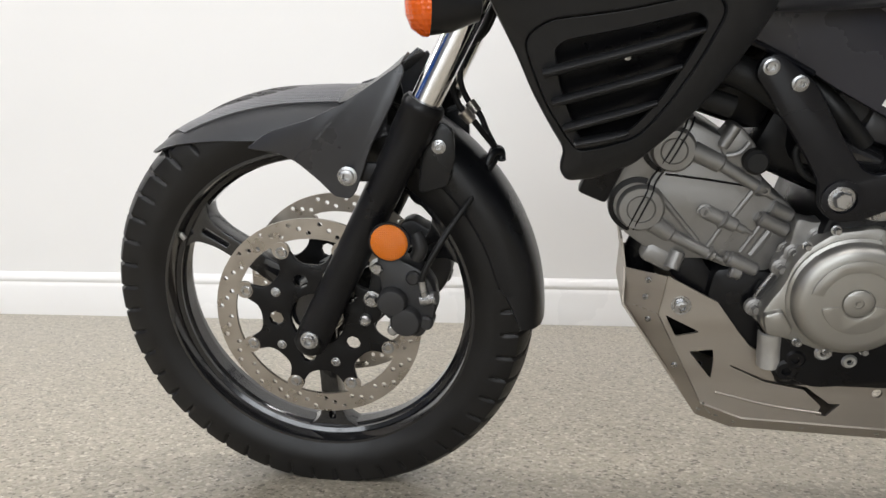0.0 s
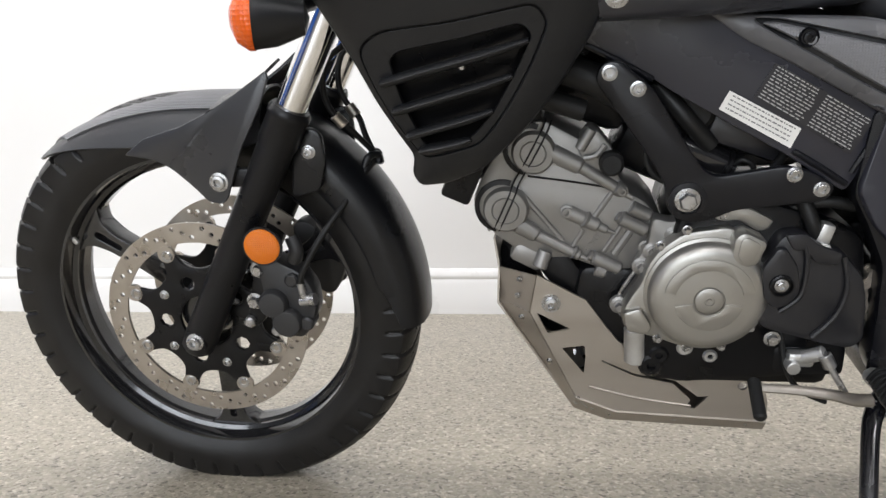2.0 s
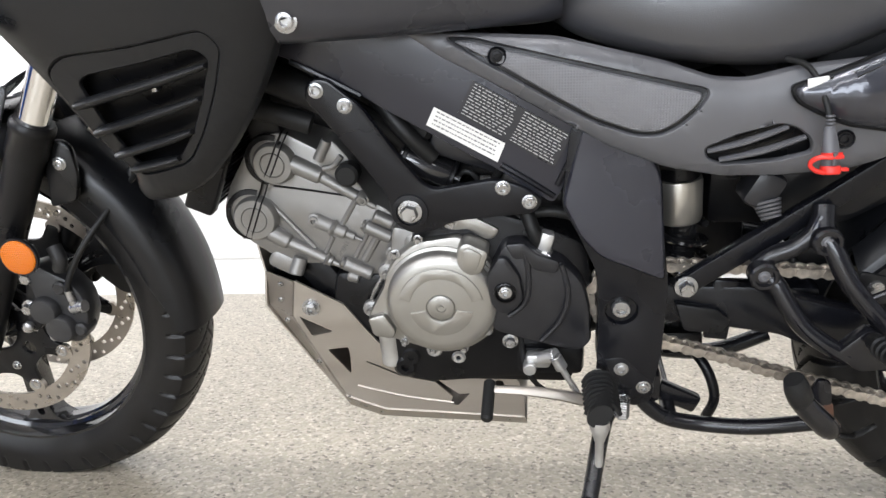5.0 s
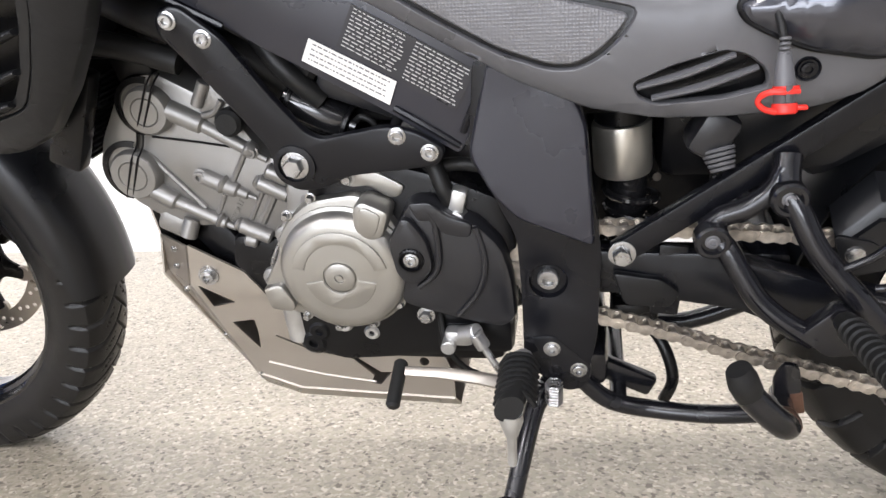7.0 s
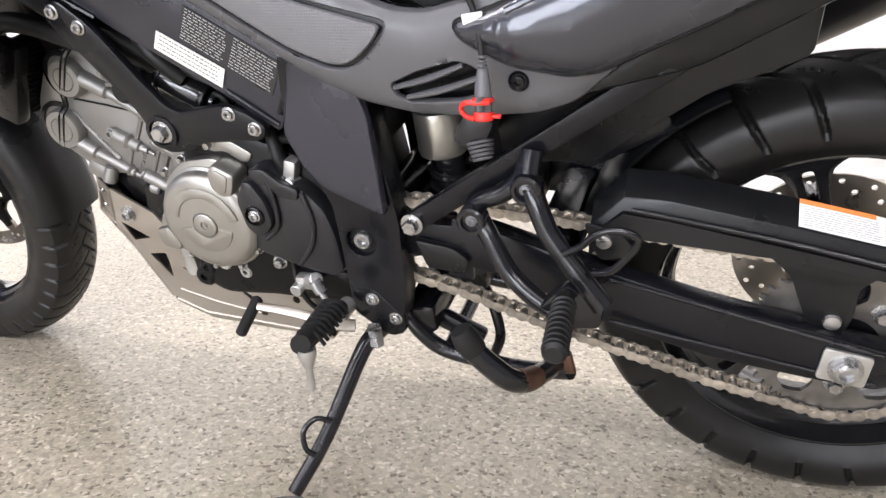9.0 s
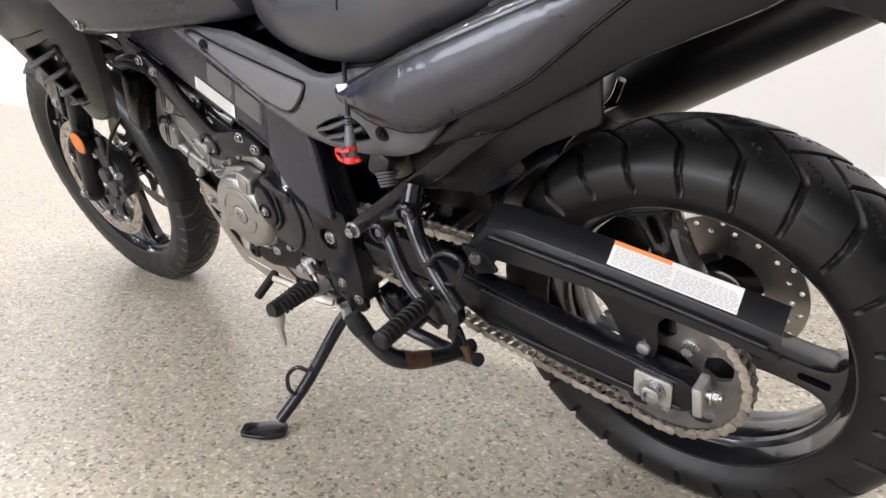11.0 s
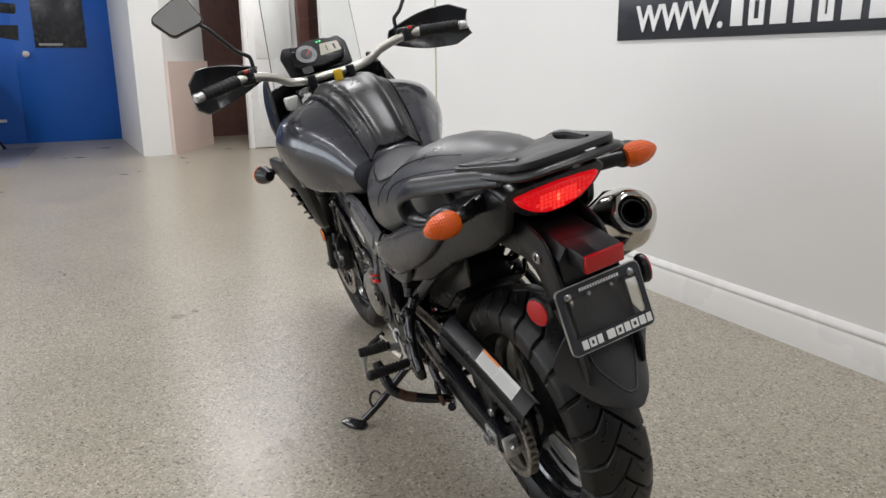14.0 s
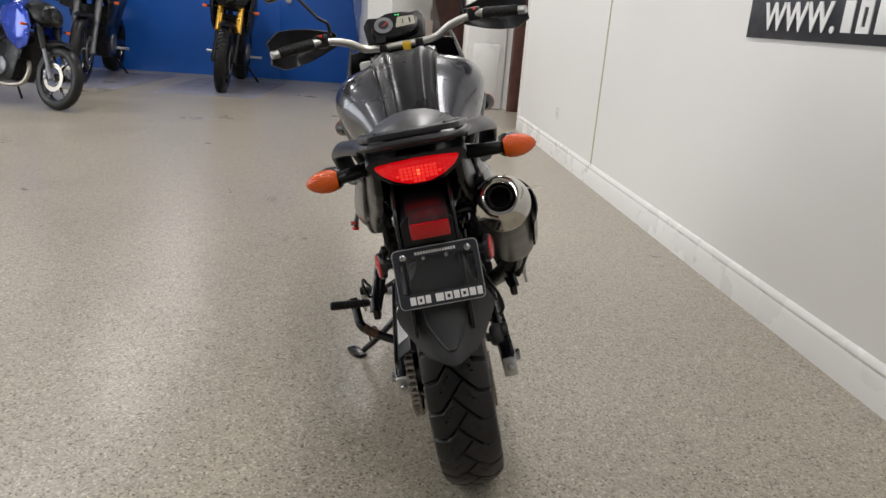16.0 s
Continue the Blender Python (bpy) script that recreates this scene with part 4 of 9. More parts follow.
# front cylinder head, leaning forward
HY = -0.080
bm = B()
plate(bm, round_poly([(0.548, 0.649), (0.559, 0.652), (0.612, 0.622), (0.642, 0.600), (0.657, 0.579), (0.673, 0.549), (0.696, 0.537), (0.723, 0.503), (0.728, 0.489), (0.700, 0.452), (0.682, 0.433), (0.639, 0.433), (0.595, 0.451), (0.562, 0.450), (0.526, 0.458), (0.483, 0.490), (0.468, 0.525), (0.461, 0.54), (0.475, 0.575), (0.497, 0.607), (0.509, 0.626)], 0.010, 3), HY, 0.095, (), 0.006)
head = part("cylinder_head", bm, M_ENGINE, moto, "grey painted front cylinder head")
bm = B()
plate(bm, round_poly([(0.540, 0.650), (0.560, 0.652), (0.546, 0.626), (0.524, 0.585), (0.503, 0.537), (0.485, 0.497), (0.480, 0.492), (0.466, 0.523), (0.459, 0.541), (0.473, 0.576), (0.494, 0.608), (0.507, 0.630)], 0.008, 3), HY - 0.005, 0.09, (), 0.004)
part("valve_cover", bm, M_ENGINE, head)
for (cx, cz), r in (((0.544, 0.609), 0.0275), ((0.505, 0.528), 0.0300)):
    bm = B()
    lathe(bm, (cx, HY, cz), (0, -1, 0), [(0.0, 0), (r + 0.003, 0), (r + 0.002, 0.012), (r - 0.001, 0.0155), (r * 0.62 + 0.0012, 0.0160), (r * 0.62, 0.0145), (r * 0.62 - 0.0012, 0.0160), (0, 0.0162)], 44)
    part("cam_cap", bm, M_ENGINE, head)
    bm = B()
    lathe(bm, (cx - 0.005, HY, cz + 0.004), (0, -1, 0), [(r + 0.002, 0), (r + 0.010, 0.0), (r + 0.009, 0.0075), (r + 0.002, 0.0085), (r + 0.002, 0)], 28, 70, 255, (1, 0, 0))
    part("cap_gasket", bm, M_CASTBLK, head)
for dx, dz in ((0.0, 0.0), (0.0075, -0.002)):
    bm = B()
    tube(bm, [(0.561 + dx, HY - 0.004, 0.654 + dz), (0.555 + dx, HY - 0.016, 0.641 + dz), (0.541 + dx, HY - 0.0168, 0.613 + dz), (0.528 + dx, HY - 0.014, 0.589 + dz), (0.516 + dx, HY - 0.006, 0.566 + dz), (0.511 + dx, HY - 0.0165, 0.552 + dz), (0.500 + dx, HY - 0.0165, 0.527 + dz), (0.488 + dx, HY - 0.014, 0.500 + dz)], 0.0013, 6, 4)
    part("cover_seam", bm, M_CASTBLK, head)


def cast_stud(spans, parent, y=HY - 0.003):
    """A stepped cast boss lying on the head: a run of (x0, z0, x1, z1, radius)."""
    b = B()
    for x0, z0, x1, z1, r in spans:
        rod(b, (x0, y, z0), (x1, y, z1), r, 18, r * 0.25, r * 0.92)
    part("cast_boss", b, M_ENGINE, parent)


cast_stud([(0.566, 0.609, 0.609, 0.587, 0.0130), (0.605, 0.589, 0.668, 0.549, 0.0085), (0.655, 0.559, 0.666, 0.551, 0.0115), (0.664, 0.551, 0.680, 0.541, 0.0045)], head)
cast_stud([(0.520, 0.506, 0.549, 0.487, 0.0130), (0.546, 0.489, 0.609, 0.456, 0.0085), (0.598, 0.463, 0.604, 0.459, 0.0105), (0.605, 0.458, 0.621, 0.450, 0.0045)], head)
cast_stud([(0.590, 0.523, 0.634, 0.501, 0.0105), (0.630, 0.503, 0.646, 0.495, 0.0065), (0.644, 0.496, 0.656, 0.490, 0.0032), (0.612, 0.5125, 0.620, 0.508, 0.013)], head)
cast_stud([(0.662, 0.514, 0.700, 0.494, 0.0110), (0.658, 0.516, 0.665, 0.512, 0.0080), (0.676, 0.529, 0.704, 0.515, 0.0105)], head)
cast_stud([(0.626, 0.455, 0.666, 0.436, 0.0105), (0.621, 0.458, 0.628, 0.454, 0.0080), (0.630, 0.436, 0.646, 0.430, 0.0100)], head)
for a, b, r in (((0.683, 0.502), (0.656, 0.458), 0.006), ((0.668, 0.506), (0.642, 0.462), 0.0035), ((0.655, 0.556), (0.627, 0.512), 0.004), ((0.613, 0.495), (0.595, 0.463), 0.0035), ((0.524, 0.552), (0.584, 0.478), 0.0042)):
    bm = B()
    tube(bm, [(a[0], HY, a[1]), (b[0], HY, b[1])], r, 8, 1)
    part("cast_rib", bm, M_ENGINE, head)
bm = B()
tube(bm, [(0.536, HY - 0.0005, 0.574), (0.592, HY - 0.0005, 0.566), (0.644, HY - 0.0005, 0.557)], 0.0017, 6, 2)
part("cast_groove", bm, M_CASTBLK, head)
for px, pz, r in ((0.590, 0.523, 0.0075), (0.700, 0.470, 0.0085), (0.664, 0.553, 0.006)):
    bm = B()
    bolt(bm, (px, HY - 0.006, pz), (0, -1, 0), r, 0.007)
    part("head_bolt", bm, M_ENGINE, head)
bm = B()
rod(bm, (0.648, -0.075, 0.594), (0.648, -0.104, 0.594), 0.0165, 20, 0.004)
part("plug", bm, M_GRIP, head, "black round plug")
bm = B()
plate(bm, round_poly([(0.600, 0.618), (0.618, 0.642), (0.630, 0.638), (0.650, 0.612), (0.655, 0.585), (0.632, 0.580), (0.612, 0.592)], 0.006, 3), -0.084, -0.04, (), 0.004)
rod(bm, (0.606, -0.085, 0.612), (0.622, -0.085, 0.640), 0.0075, 14)
tube(bm, [(0.612, -0.086, 0.600), (0.628, -0.088, 0.604), (0.640, -0.088, 0.618)], 0.004, 8, 4)
part("head_lug", bm, M_ENGINE, head)
bm = B()
rod(bm, (0.560, -0.078, 0.462), (0.551, -0.085, 0.438), 0.011, 16)
box(bm, (0.535, -0.065, 0.452), (0.05, 0.035, 0.03), 0.008, Matrix.Rotation(radians(28), 4, "Y"))
part("exhaust_port", bm, M_ENGINE, head)
cu = bpy.data.curves.new("cast_word", "FONT")
cu.body, cu.size, cu.extrude = "FRONT", 0.011, 0.0006
tmp = new("cast_word", cu)
bpy.context.view_layer.update()
me = bpy.data.meshes.new_from_object(tmp.evaluated_get(bpy.context.evaluated_depsgraph_get()))
bpy.data.objects.remove(tmp)
me.materials.append(M_ENGINE)
ob = new("cast_word", me)
ob.parent = head
ob.matrix_local = Matrix.Translation((0.618, HY - 0.0005, 0.456)) @ Matrix.Rotation(radians(-57), 4, "Y") @ Matrix.Rotation(radians(90), 4, "X")
# front exhaust pipe running down inside the bash plate
bm = B()
tube(bm, [(0.55, -0.03, 0.49), (0.515, -0.02, 0.45), (0.52, -0.01, 0.39), (0.57, 0.0, 0.32), (0.66, 0.02, 0.265), (0.80, 0.05, 0.25), (1.0, 0.09, 0.27), (1.12, 0.15, 0.34)], 0.022, 16, 6)
part("exhaust_pipe", bm, M_CASTBLK, moto, "dark exhaust header pipe")
bm = B()
box(bm, (0.60, 0.0, 0.40), (0.05, 0.14, 0.16), 0.01, Matrix.Rotation(radians(-35), 4, "Y"))
part("oil_cooler", bm, M_CASTBLK, moto, "black oil cooler behind the bash plate")
bm = B()
plate(bm, round_poly([(0.61, 0.44), (0.70, 0.435), (0.725, 0.37), (0.71, 0.30), (0.65, 0.32), (0.60, 0.385)], 0.015, 3), -0.084, 0.084, (), 0.01)
part("crankcase_front", bm, M_CASTBLK, eng, "black front of the crankcase")
# generator cover
GC = Vector((0.7745, 0, 0.4215))
bm = B()
plate(bm, round_poly([(0.742, 0.508), (0.80, 0.517), (0.835, 0.49), (0.856, 0.445), (0.850, 0.385), (0.815, 0.345), (0.755, 0.335), (0.715, 0.350), (0.669, 0.364), (0.664, 0.390), (0.676, 0.414), (0.690, 0.436), (0.697, 0.462), (0.712, 0.485)], 0.012, 3), -0.132, -0.100, (), 0.006)
gen = part("generator_cover", bm, M_COVER, moto, "silver round generator cover")
bm = B()
lathe(bm, (GC.x, -0.130, GC.z), (0, -1, 0), [(0, 0), (0.0815, 0), (0.0815, 0.006), (0.0775, 0.008), (0.0765, 0.014), (0.073, 0.0205), (0.067, 0.0240), (0.058, 0.0255), (0.0305, 0.0265), (0.0205, 0.0268), (0.0198, 0.0250), (0.0190, 0.0250), (0.0182, 0.0282), (0.0170, 0.0290), (0.0065, 0.0290), (0.006, 0.0270), (0.0035, 0.0270), (0.003, 0.0292), (0, 0.0292)], 80)
part("cover_dome", bm, M_COVER, gen)


def ring_sector(c, r0, r1, a0, a1, n=26):
    out = [(c.x + r1 * math.cos(radians(a0 + (a1 - a0) * i / n)), c.z + r1 * math.sin(radians(a0 + (a1 - a0) * i / n))) for i in range(n + 1)]
    return out + [(c.x + r0 * math.cos(radians(a1 + (a0 - a1) * i / n)), c.z + r0 * math.sin(radians(a1 + (a0 - a1) * i / n))) for i in range(n + 1)]


for r0, r1, a0, a1 in ((0.0435, 0.0585, 12, 168), (0.0215, 0.0435, 192, 350)):
    bm = B()
    plate(bm, ring_sector(GC, r0, r1, a0, a1), -0.1580, -0.1550, (), 0.0009)
    part("cover_step", bm, M_COVER, gen)
for px, pz in ((0.712, 0.490), (0.715, 0.352), (0.755, 0.338), (0.800, 0.342), (0.836, 0.372), (0.745, 0.512)):
    bm = B()
    hexbolt(bm, (px, -0.130, pz), (0, -1, 0), 0.0048, 0.008)
    part("cover_bolt", bm, M_BOLT, gen)
bm = B()
plate(bm, round_poly([(0.800, 0.510), (0.812, 0.518), (0.843, 0.503), (0.831, 0.470), (0.811, 0.467), (0.798, 0.482)], 0.008, 3), -0.156, -0.115, (), 0.006)
stc = part("starter_cover", bm, M_COVER, gen, "small silver starter gear cover")
bm = B()
plate(bm, round_poly([(0.808, 0.507), (0.815, 0.511), (0.833, 0.501), (0.824, 0.476), (0.813, 0.474), (0.805, 0.484)], 0.005, 3), -0.1580, -0.153, (), 0.0015)
part("cover_ridge", bm, M_COVER, gen)
bm = B()
plate(bm, round_poly([(0.666, 0.394), (0.690, 0.401), (0.706, 0.372), (0.700, 0.360), (0.672, 0.365)], 0.006, 3), -0.141, -0.12, (), 0.004)
part("cover_foot", bm, M_COVER, gen)
bm = B()
plate(bm, round_poly([(0.778, 0.525), (0.791, 0.545), (0.826, 0.538), (0.856, 0.521), (0.848, 0.508), (0.836, 0.506), (0.812, 0.522), (0.793, 0.520)], 0.006, 3), -0.122, -0.09, (), 0.004)
part("cover_bracket", bm, M_COVER, gen)
bm = B()
hexbolt(bm, (0.790, -0.121, 0.532), (0, -1, 0), 0.006, 0.008)
part("cover_bolt", bm, M_BOLT, gen)
# sprocket cover
bm = B()
plate(bm, round_poly([(0.837, 0.462), (0.850, 0.490), (0.860, 0.510), (0.887, 0.514), (0.906, 0.497), (0.937, 0.486), (0.965, 0.454), (0.975, 0.414), (0.978, 0.360), (0.962, 0.346), (0.930, 0.352), (0.875, 0.367), (0.841, 0.378), (0.838, 0.421)], 0.012, 3), -0.146, -0.10, (), 0.009)
spc = part("sprocket_cover", bm, M_SMOOTHPL, moto, "black plastic sprocket cover")
bm = B()
plate(bm, round_poly([(0.836, 0.466), (0.853, 0.496), (0.864, 0.496), (0.882, 0.468), (0.887, 0.432), (0.872, 0.414), (0.856, 0.410), (0.842, 0.424)], 0.008, 3), -0.157, -0.143, (), 0.006)
part("cover_boss", bm, M_SMOOTHPL, spc)
bm = B()
plate(bm, round_poly([(0.862, 0.512), (0.887, 0.514), (0.906, 0.497), (0.934, 0.487), (0.930, 0.470), (0.902, 0.474), (0.888, 0.492), (0.874, 0.490)], 0.006, 3), -0.1515, -0.143, (), 0.004)
part("cover_step", bm, M_SMOOTHPL, spc)
for pts in ([(0.936, -0.1475, 0.482), (0.945, -0.1485, 0.44), (0.936, -0.1485, 0.40), (0.910, -0.1475, 0.366)], [(0.884, -0.1475, 0.506), (0.892, -0.149, 0.480), (0.890, -0.149, 0.43), (0.866, -0.1475, 0.404)]):
    bm = B()
    tube(bm, pts, 0.0038, 8, 6)
    part("cover_rib", bm, M_SMOOTHPL, spc)
bm = B()
lathe(bm, (0.862, -0.156, 0.445), (0, -1, 0), [(0.0155, 0.0), (0.0150, 0.004), (0.0130, 0.005), (0.0118, 0.001), (0, 0.001)], 26)
part("bolt_collar", bm, M_CASTBLK, spc)
bm = B()
bolt(bm, (0.862, -0.157, 0.445), (0, -1, 0), 0.0066, 0.006)
part("cover_bolt", bm, M_BOLT, spc)
bm = B()
hexbolt(bm, (0.866, -0.13, 0.354), (0, -1, 0), 0.008, 0.008)
part("cover_bolt", bm, M_BOLT, spc)
# lower cases, shift linkage
bm = B()
box(bm, (0.83, 0.0, 0.305), (0.26, 0.2, 0.09), 0.018)
box(bm, (0.92, -0.08, 0.315), (0.10, 0.08, 0.05), 0.01)
part("sump", bm, M_CASTBLK, eng, "black engine sump")
for px, pz, r in ((0.72, 0.318, 0.011), (0.755, 0.330, 0.009), (0.79, 0.318, 0.008), (0.71, 0.30, 0.013)):
    bm = B()
    lathe(bm, (px, -0.105, pz), (0, -1, 0), [(0, 0), (r * 1.4, 0), (r * 1.4, 0.012), (r, 0.016), (r * 0.5, 0.016), (r * 0.4, 0.01), (0, 0.01)], 16)
    part("sump_plug", bm, M_ALLOY if r < 0.01 else M_CASTBLK, eng)
bm = B()
rod(bm, (0.688, -0.105, 0.355), (0.69, -0.105, 0.30), 0.017, 18)
part("oil_filter", bm, M_ALLOY, eng)
bm = B()
box(bm, (0.905, -0.13, 0.325), (0.035, 0.02, 0.022), 0.006)
rod(bm, (0.905, -0.13, 0.325), (0.930, -0.145, 0.342), 0.010)
rod(bm, (0.893, -0.15, 0.318), (0.893, -0.11, 0.318), 0.009)
link = part("shift_arm", bm, M_ALLOY, moto, "small alloy gear selector arm")
bm = B()
rod(bm, (0.928, -0.15, 0.340), (0.965, -0.16, 0.278), 0.0045)
rod(bm, (0.928, -0.15, 0.342), (0.938, -0.152, 0.324), 0.009)
part("shift_rod", bm, M_BOLT, link)
bm = B()
tube(bm, [(0.880, -0.12, 0.36), (0.888, -0.13, 0.31), (0.91, -0.13, 0.275), (0.95, -0.12, 0.25)], 0.004, 8, 5)
part("breather_hose", bm, M_GRIP, eng)
# shift lever
bm = B()
tube(bm, [(0.845, -0.180, 0.306), (0.89, -0.178, 0.303), (0.935, -0.176, 0.296), (0.965, -0.172, 0.287), (0.99, -0.165, 0.283)], [0.006, 0.007, 0.008, 0.009, 0.009], 10, 5, 0.6)
lev = part("shift_lever", bm, M_STEEL, moto, "bare metal gear shift lever")
bm = B()
rod(bm, (0.838, -0.165, 0.310), (0.836, -0.222, 0.285), 0.0085, 16, 0.003)
part("lever_rubber", bm, M_GRIP, lev, "black rubber toe piece")

# --- bash plate ---
seam = [(0.548, 0.427), (0.538, 0.368), (0.606, 0.226), (0.666, 0.203), (0.884, 0.194)]
edge = [(0.492, 0.426), (0.490, 0.373), (0.605, 0.194), (0.655, 0.175), (0.887, 0.167)]
upper = [(0.884, 0.225), (0.876, 0.254), (0.862, 0.276), (0.80, 0.284), (0.73, 0.292), (0.692, 0.304), (0.666, 0.322), (0.648, 0.345), (0.618, 0.388)]
tri1 = round_poly([(0.547, 0.367), (0.597, 0.341), (0.563, 0.333)], 0.003, 2)
tri2 = round_poly([(0.584, 0.309), (0.617, 0.314), (0.619, 0.296), (0.617, 0.266)], 0.003, 2)
slot = [(0.643, 0.290), (0.692, 0.268), (0.750, 0.2585), (0.784, 0.232), (0.800, 0.233), (0.782, 0.211), (0.768, 0.213), (0.774, 0.226), (0.747, 0.2535), (0.692, 0.264), (0.643, 0.2875)]
hole = ring_poly((0.846, 0.252), 0.007, 12)
for sy in (-1, 1):
    bm = B()
    plate(bm, seam[:1] + seam[1:] + upper, 0.084 * sy, 0.088 * sy, [tri1, tri2, slot, hole])
    if sy < 0:
        bash = part("bash_plate", bm, M_STEEL, moto, "brushed steel engine bash plate with triangular cut-outs", angle=25)
    else:
        part("side_plate", bm, M_STEEL, bash, angle=25)
    bm = B()
    sheet(bm, [[(s[0], 0.088 * sy, s[1]), (e[0], (0.050 if i == 0 else 0.052 if i == 1 else 0.066) * sy, e[1])] for i, (s, e) in enumerate(zip(seam, edge))], 0.003)
    part("bent_flange", bm, M_STEEL, bash, angle=25)
    for i, t in enumerate(np.linspace(0.04, 0.97, 9)):
        k = t * 4
        j = min(3, int(k))
        f = k - j
        a = Vector((seam[j][0] * (1 - f) + seam[j + 1][0] * f, 0, seam[j][1] * (1 - f) + seam[j + 1][1] * f))
        b = Vector((edge[j][0] * (1 - f) + edge[j + 1][0] * f, 0, edge[j][1] * (1 - f) + edge[j + 1][1] * f))
        q = a.lerp(b, 0.45)
        bm = B()
        lathe(bm, (q.x, sy * 0.0775, q.z), ((b - a).z * 0.0, sy, -0.5), [(0, 0), (0.0048, 0), (0.004, 0.0035), (0, 0.0045)], 10)
        part("rivet", bm, M_BOLT, bash)
bm = B()
sheet(bm, [[(e[0], v * (0.050 if i == 0 else 0.052 if i == 1 else 0.066), e[1]) for v in np.linspace(-1, 1, 5)] for i, e in enumerate([(0.486, 0.470)] + edge)], 0.003)
part("belly_panel", bm, M_STEEL, bash, angle=25)
for p in ((0.492, 0.372), (0.607, 0.193)):
    for sy in (-1, 1):
        bm = B()
        tube(bm, [(p[0] - 0.002, 0.052 * sy, p[1]), (p[0] + 0.022, 0.07 * sy, p[1] - 0.001), (p[0] + 0.046, 0.088 * sy, p[1] - 0.004) if p[0] < 0.55 else (p[0] + 0.001, 0.088 * sy, p[1] + 0.032)], 0.0032, 6, 4)
        part("weld_bead", bm, M_BOLT, bash)
bm = B()
tube(bm, [(0.625, -0.0885, 0.244), (0.70, -0.0885, 0.226), (0.775, -0.0885, 0.216)], 0.0022, 6, 4)
part("pressed_crease", bm, M_STEEL, bash)
bm = B()
lathe(bm, (0.568, -0.088, 0.383), (0, -1, 0), [(0, 0), (0.014, 0), (0.014, 0.003), (0.009, 0.003), (0.009, 0.009), (0.005, 0.010), (0.004, 0.006), (0, 0.006)], 20)
part("plate_bolt", bm, M_BOLT, bash)

# ignition coil and hoses behind the bracket, radiator in front of the engine
bm = B()
lathe(bm, (0.722, -0.100, 0.622), (0.078, 0, -0.036), [(0, 0), (0.017, 0), (0.020, 0.003), (0.021, 0.012), (0.021, 0.070), (0.018, 0.076), (0.012, 0.078), (0.012, 0.088), (0, 0.088)], 28)
coil = part("ignition_coil", bm, M_GLOSS, moto, "gloss black ignition coil")
for k in (0.006, 0.074):
    bm = B()
    lathe(bm, Vector((0.722, -0.100, 0.622)) + V(0.908, 0, -0.419) * k, (0.078, 0, -0.036), [(0.020, 0), (0.0228, 0.001), (0.0228, 0.005), (0.020, 0.006)], 24)
    part("coil_clamp", bm, M_CASTBLK, coil)
bm = B()
tube(bm, [(0.705, -0.11, 0.628), (0.690, -0.112, 0.612), (0.700, -0.114, 0.585), (0.726, -0.115, 0.571), (0.760, -0.114, 0.574)], 0.0045, 10, 5)
part("coil_lead", bm, M_GRIP, coil)
bm = B()
tube(bm, [(0.800, -0.102, 0.590), (0.812, -0.108, 0.600), (0.826, -0.108, 0.590), (0.822, -0.104, 0.572)], 0.0038, 10, 5)
part("coil_lead", bm, M_GRIP, coil)
RAD = Matrix.Translation((0.463, 0, 0.611)) @ Matrix.Rotation(radians(24), 4, "Y")
bm = B()
box(bm, (0, 0, 0), (0.030, 0.20, 0.120), 0.004)
bmesh.ops.transform(bm, matrix=RAD, verts=bm.verts)
rad = part("radiator", bm, M_CASTBLK, moto, "black radiator with fine fins")
for s in (-1, 1):
    bm = B()
    box(bm, (0, 0.112 * s, 0), (0.042, 0.026, 0.130), 0.006)
    bmesh.ops.transform(bm, matrix=RAD, verts=bm.verts)
    part("side_tank", bm, M_CASTBLK, rad)
for k in range(14):
    bm = B()
    box(bm, (0.0165, 0, -0.055 + 0.0085 * k), (0.004, 0.19, 0.003))
    bmesh.ops.transform(bm, matrix=RAD, verts=bm.verts)
    part("fin", bm, M_FRAME, rad)
bm = B()
tube(bm, [(0.455, -0.105, 0.690), (0.50, -0.108, 0.696), (0.55, -0.108, 0.688), (0.61, -0.105, 0.668)], 0.0145, 16, 5)
part("radiator_hose", bm, M_GRIP, rad, "black rubber radiator hose")
bm = B()
plate(bm, round_poly([(0.42, 0.675), (0.50, 0.668), (0.62, 0.690), (0.66, 0.74), (0.64, 0.80), (0.42, 0.80)], 0.01, 3), -0.075, -0.065, (), 0.003)
part("inner_duct", bm, M_CASTBLK, moto, "black inner duct panel behind the cowl")

# --- frame ---
def bracket_in(x, z):
    """How far the bracket is bent in towards the engine."""
    return 0.016 * max(0.0, min(1.0, (0.70 - z) / 0.14)) * (1 - 0.75 * max(0.0, min(1.0, (x - 0.78) / 0.08)))


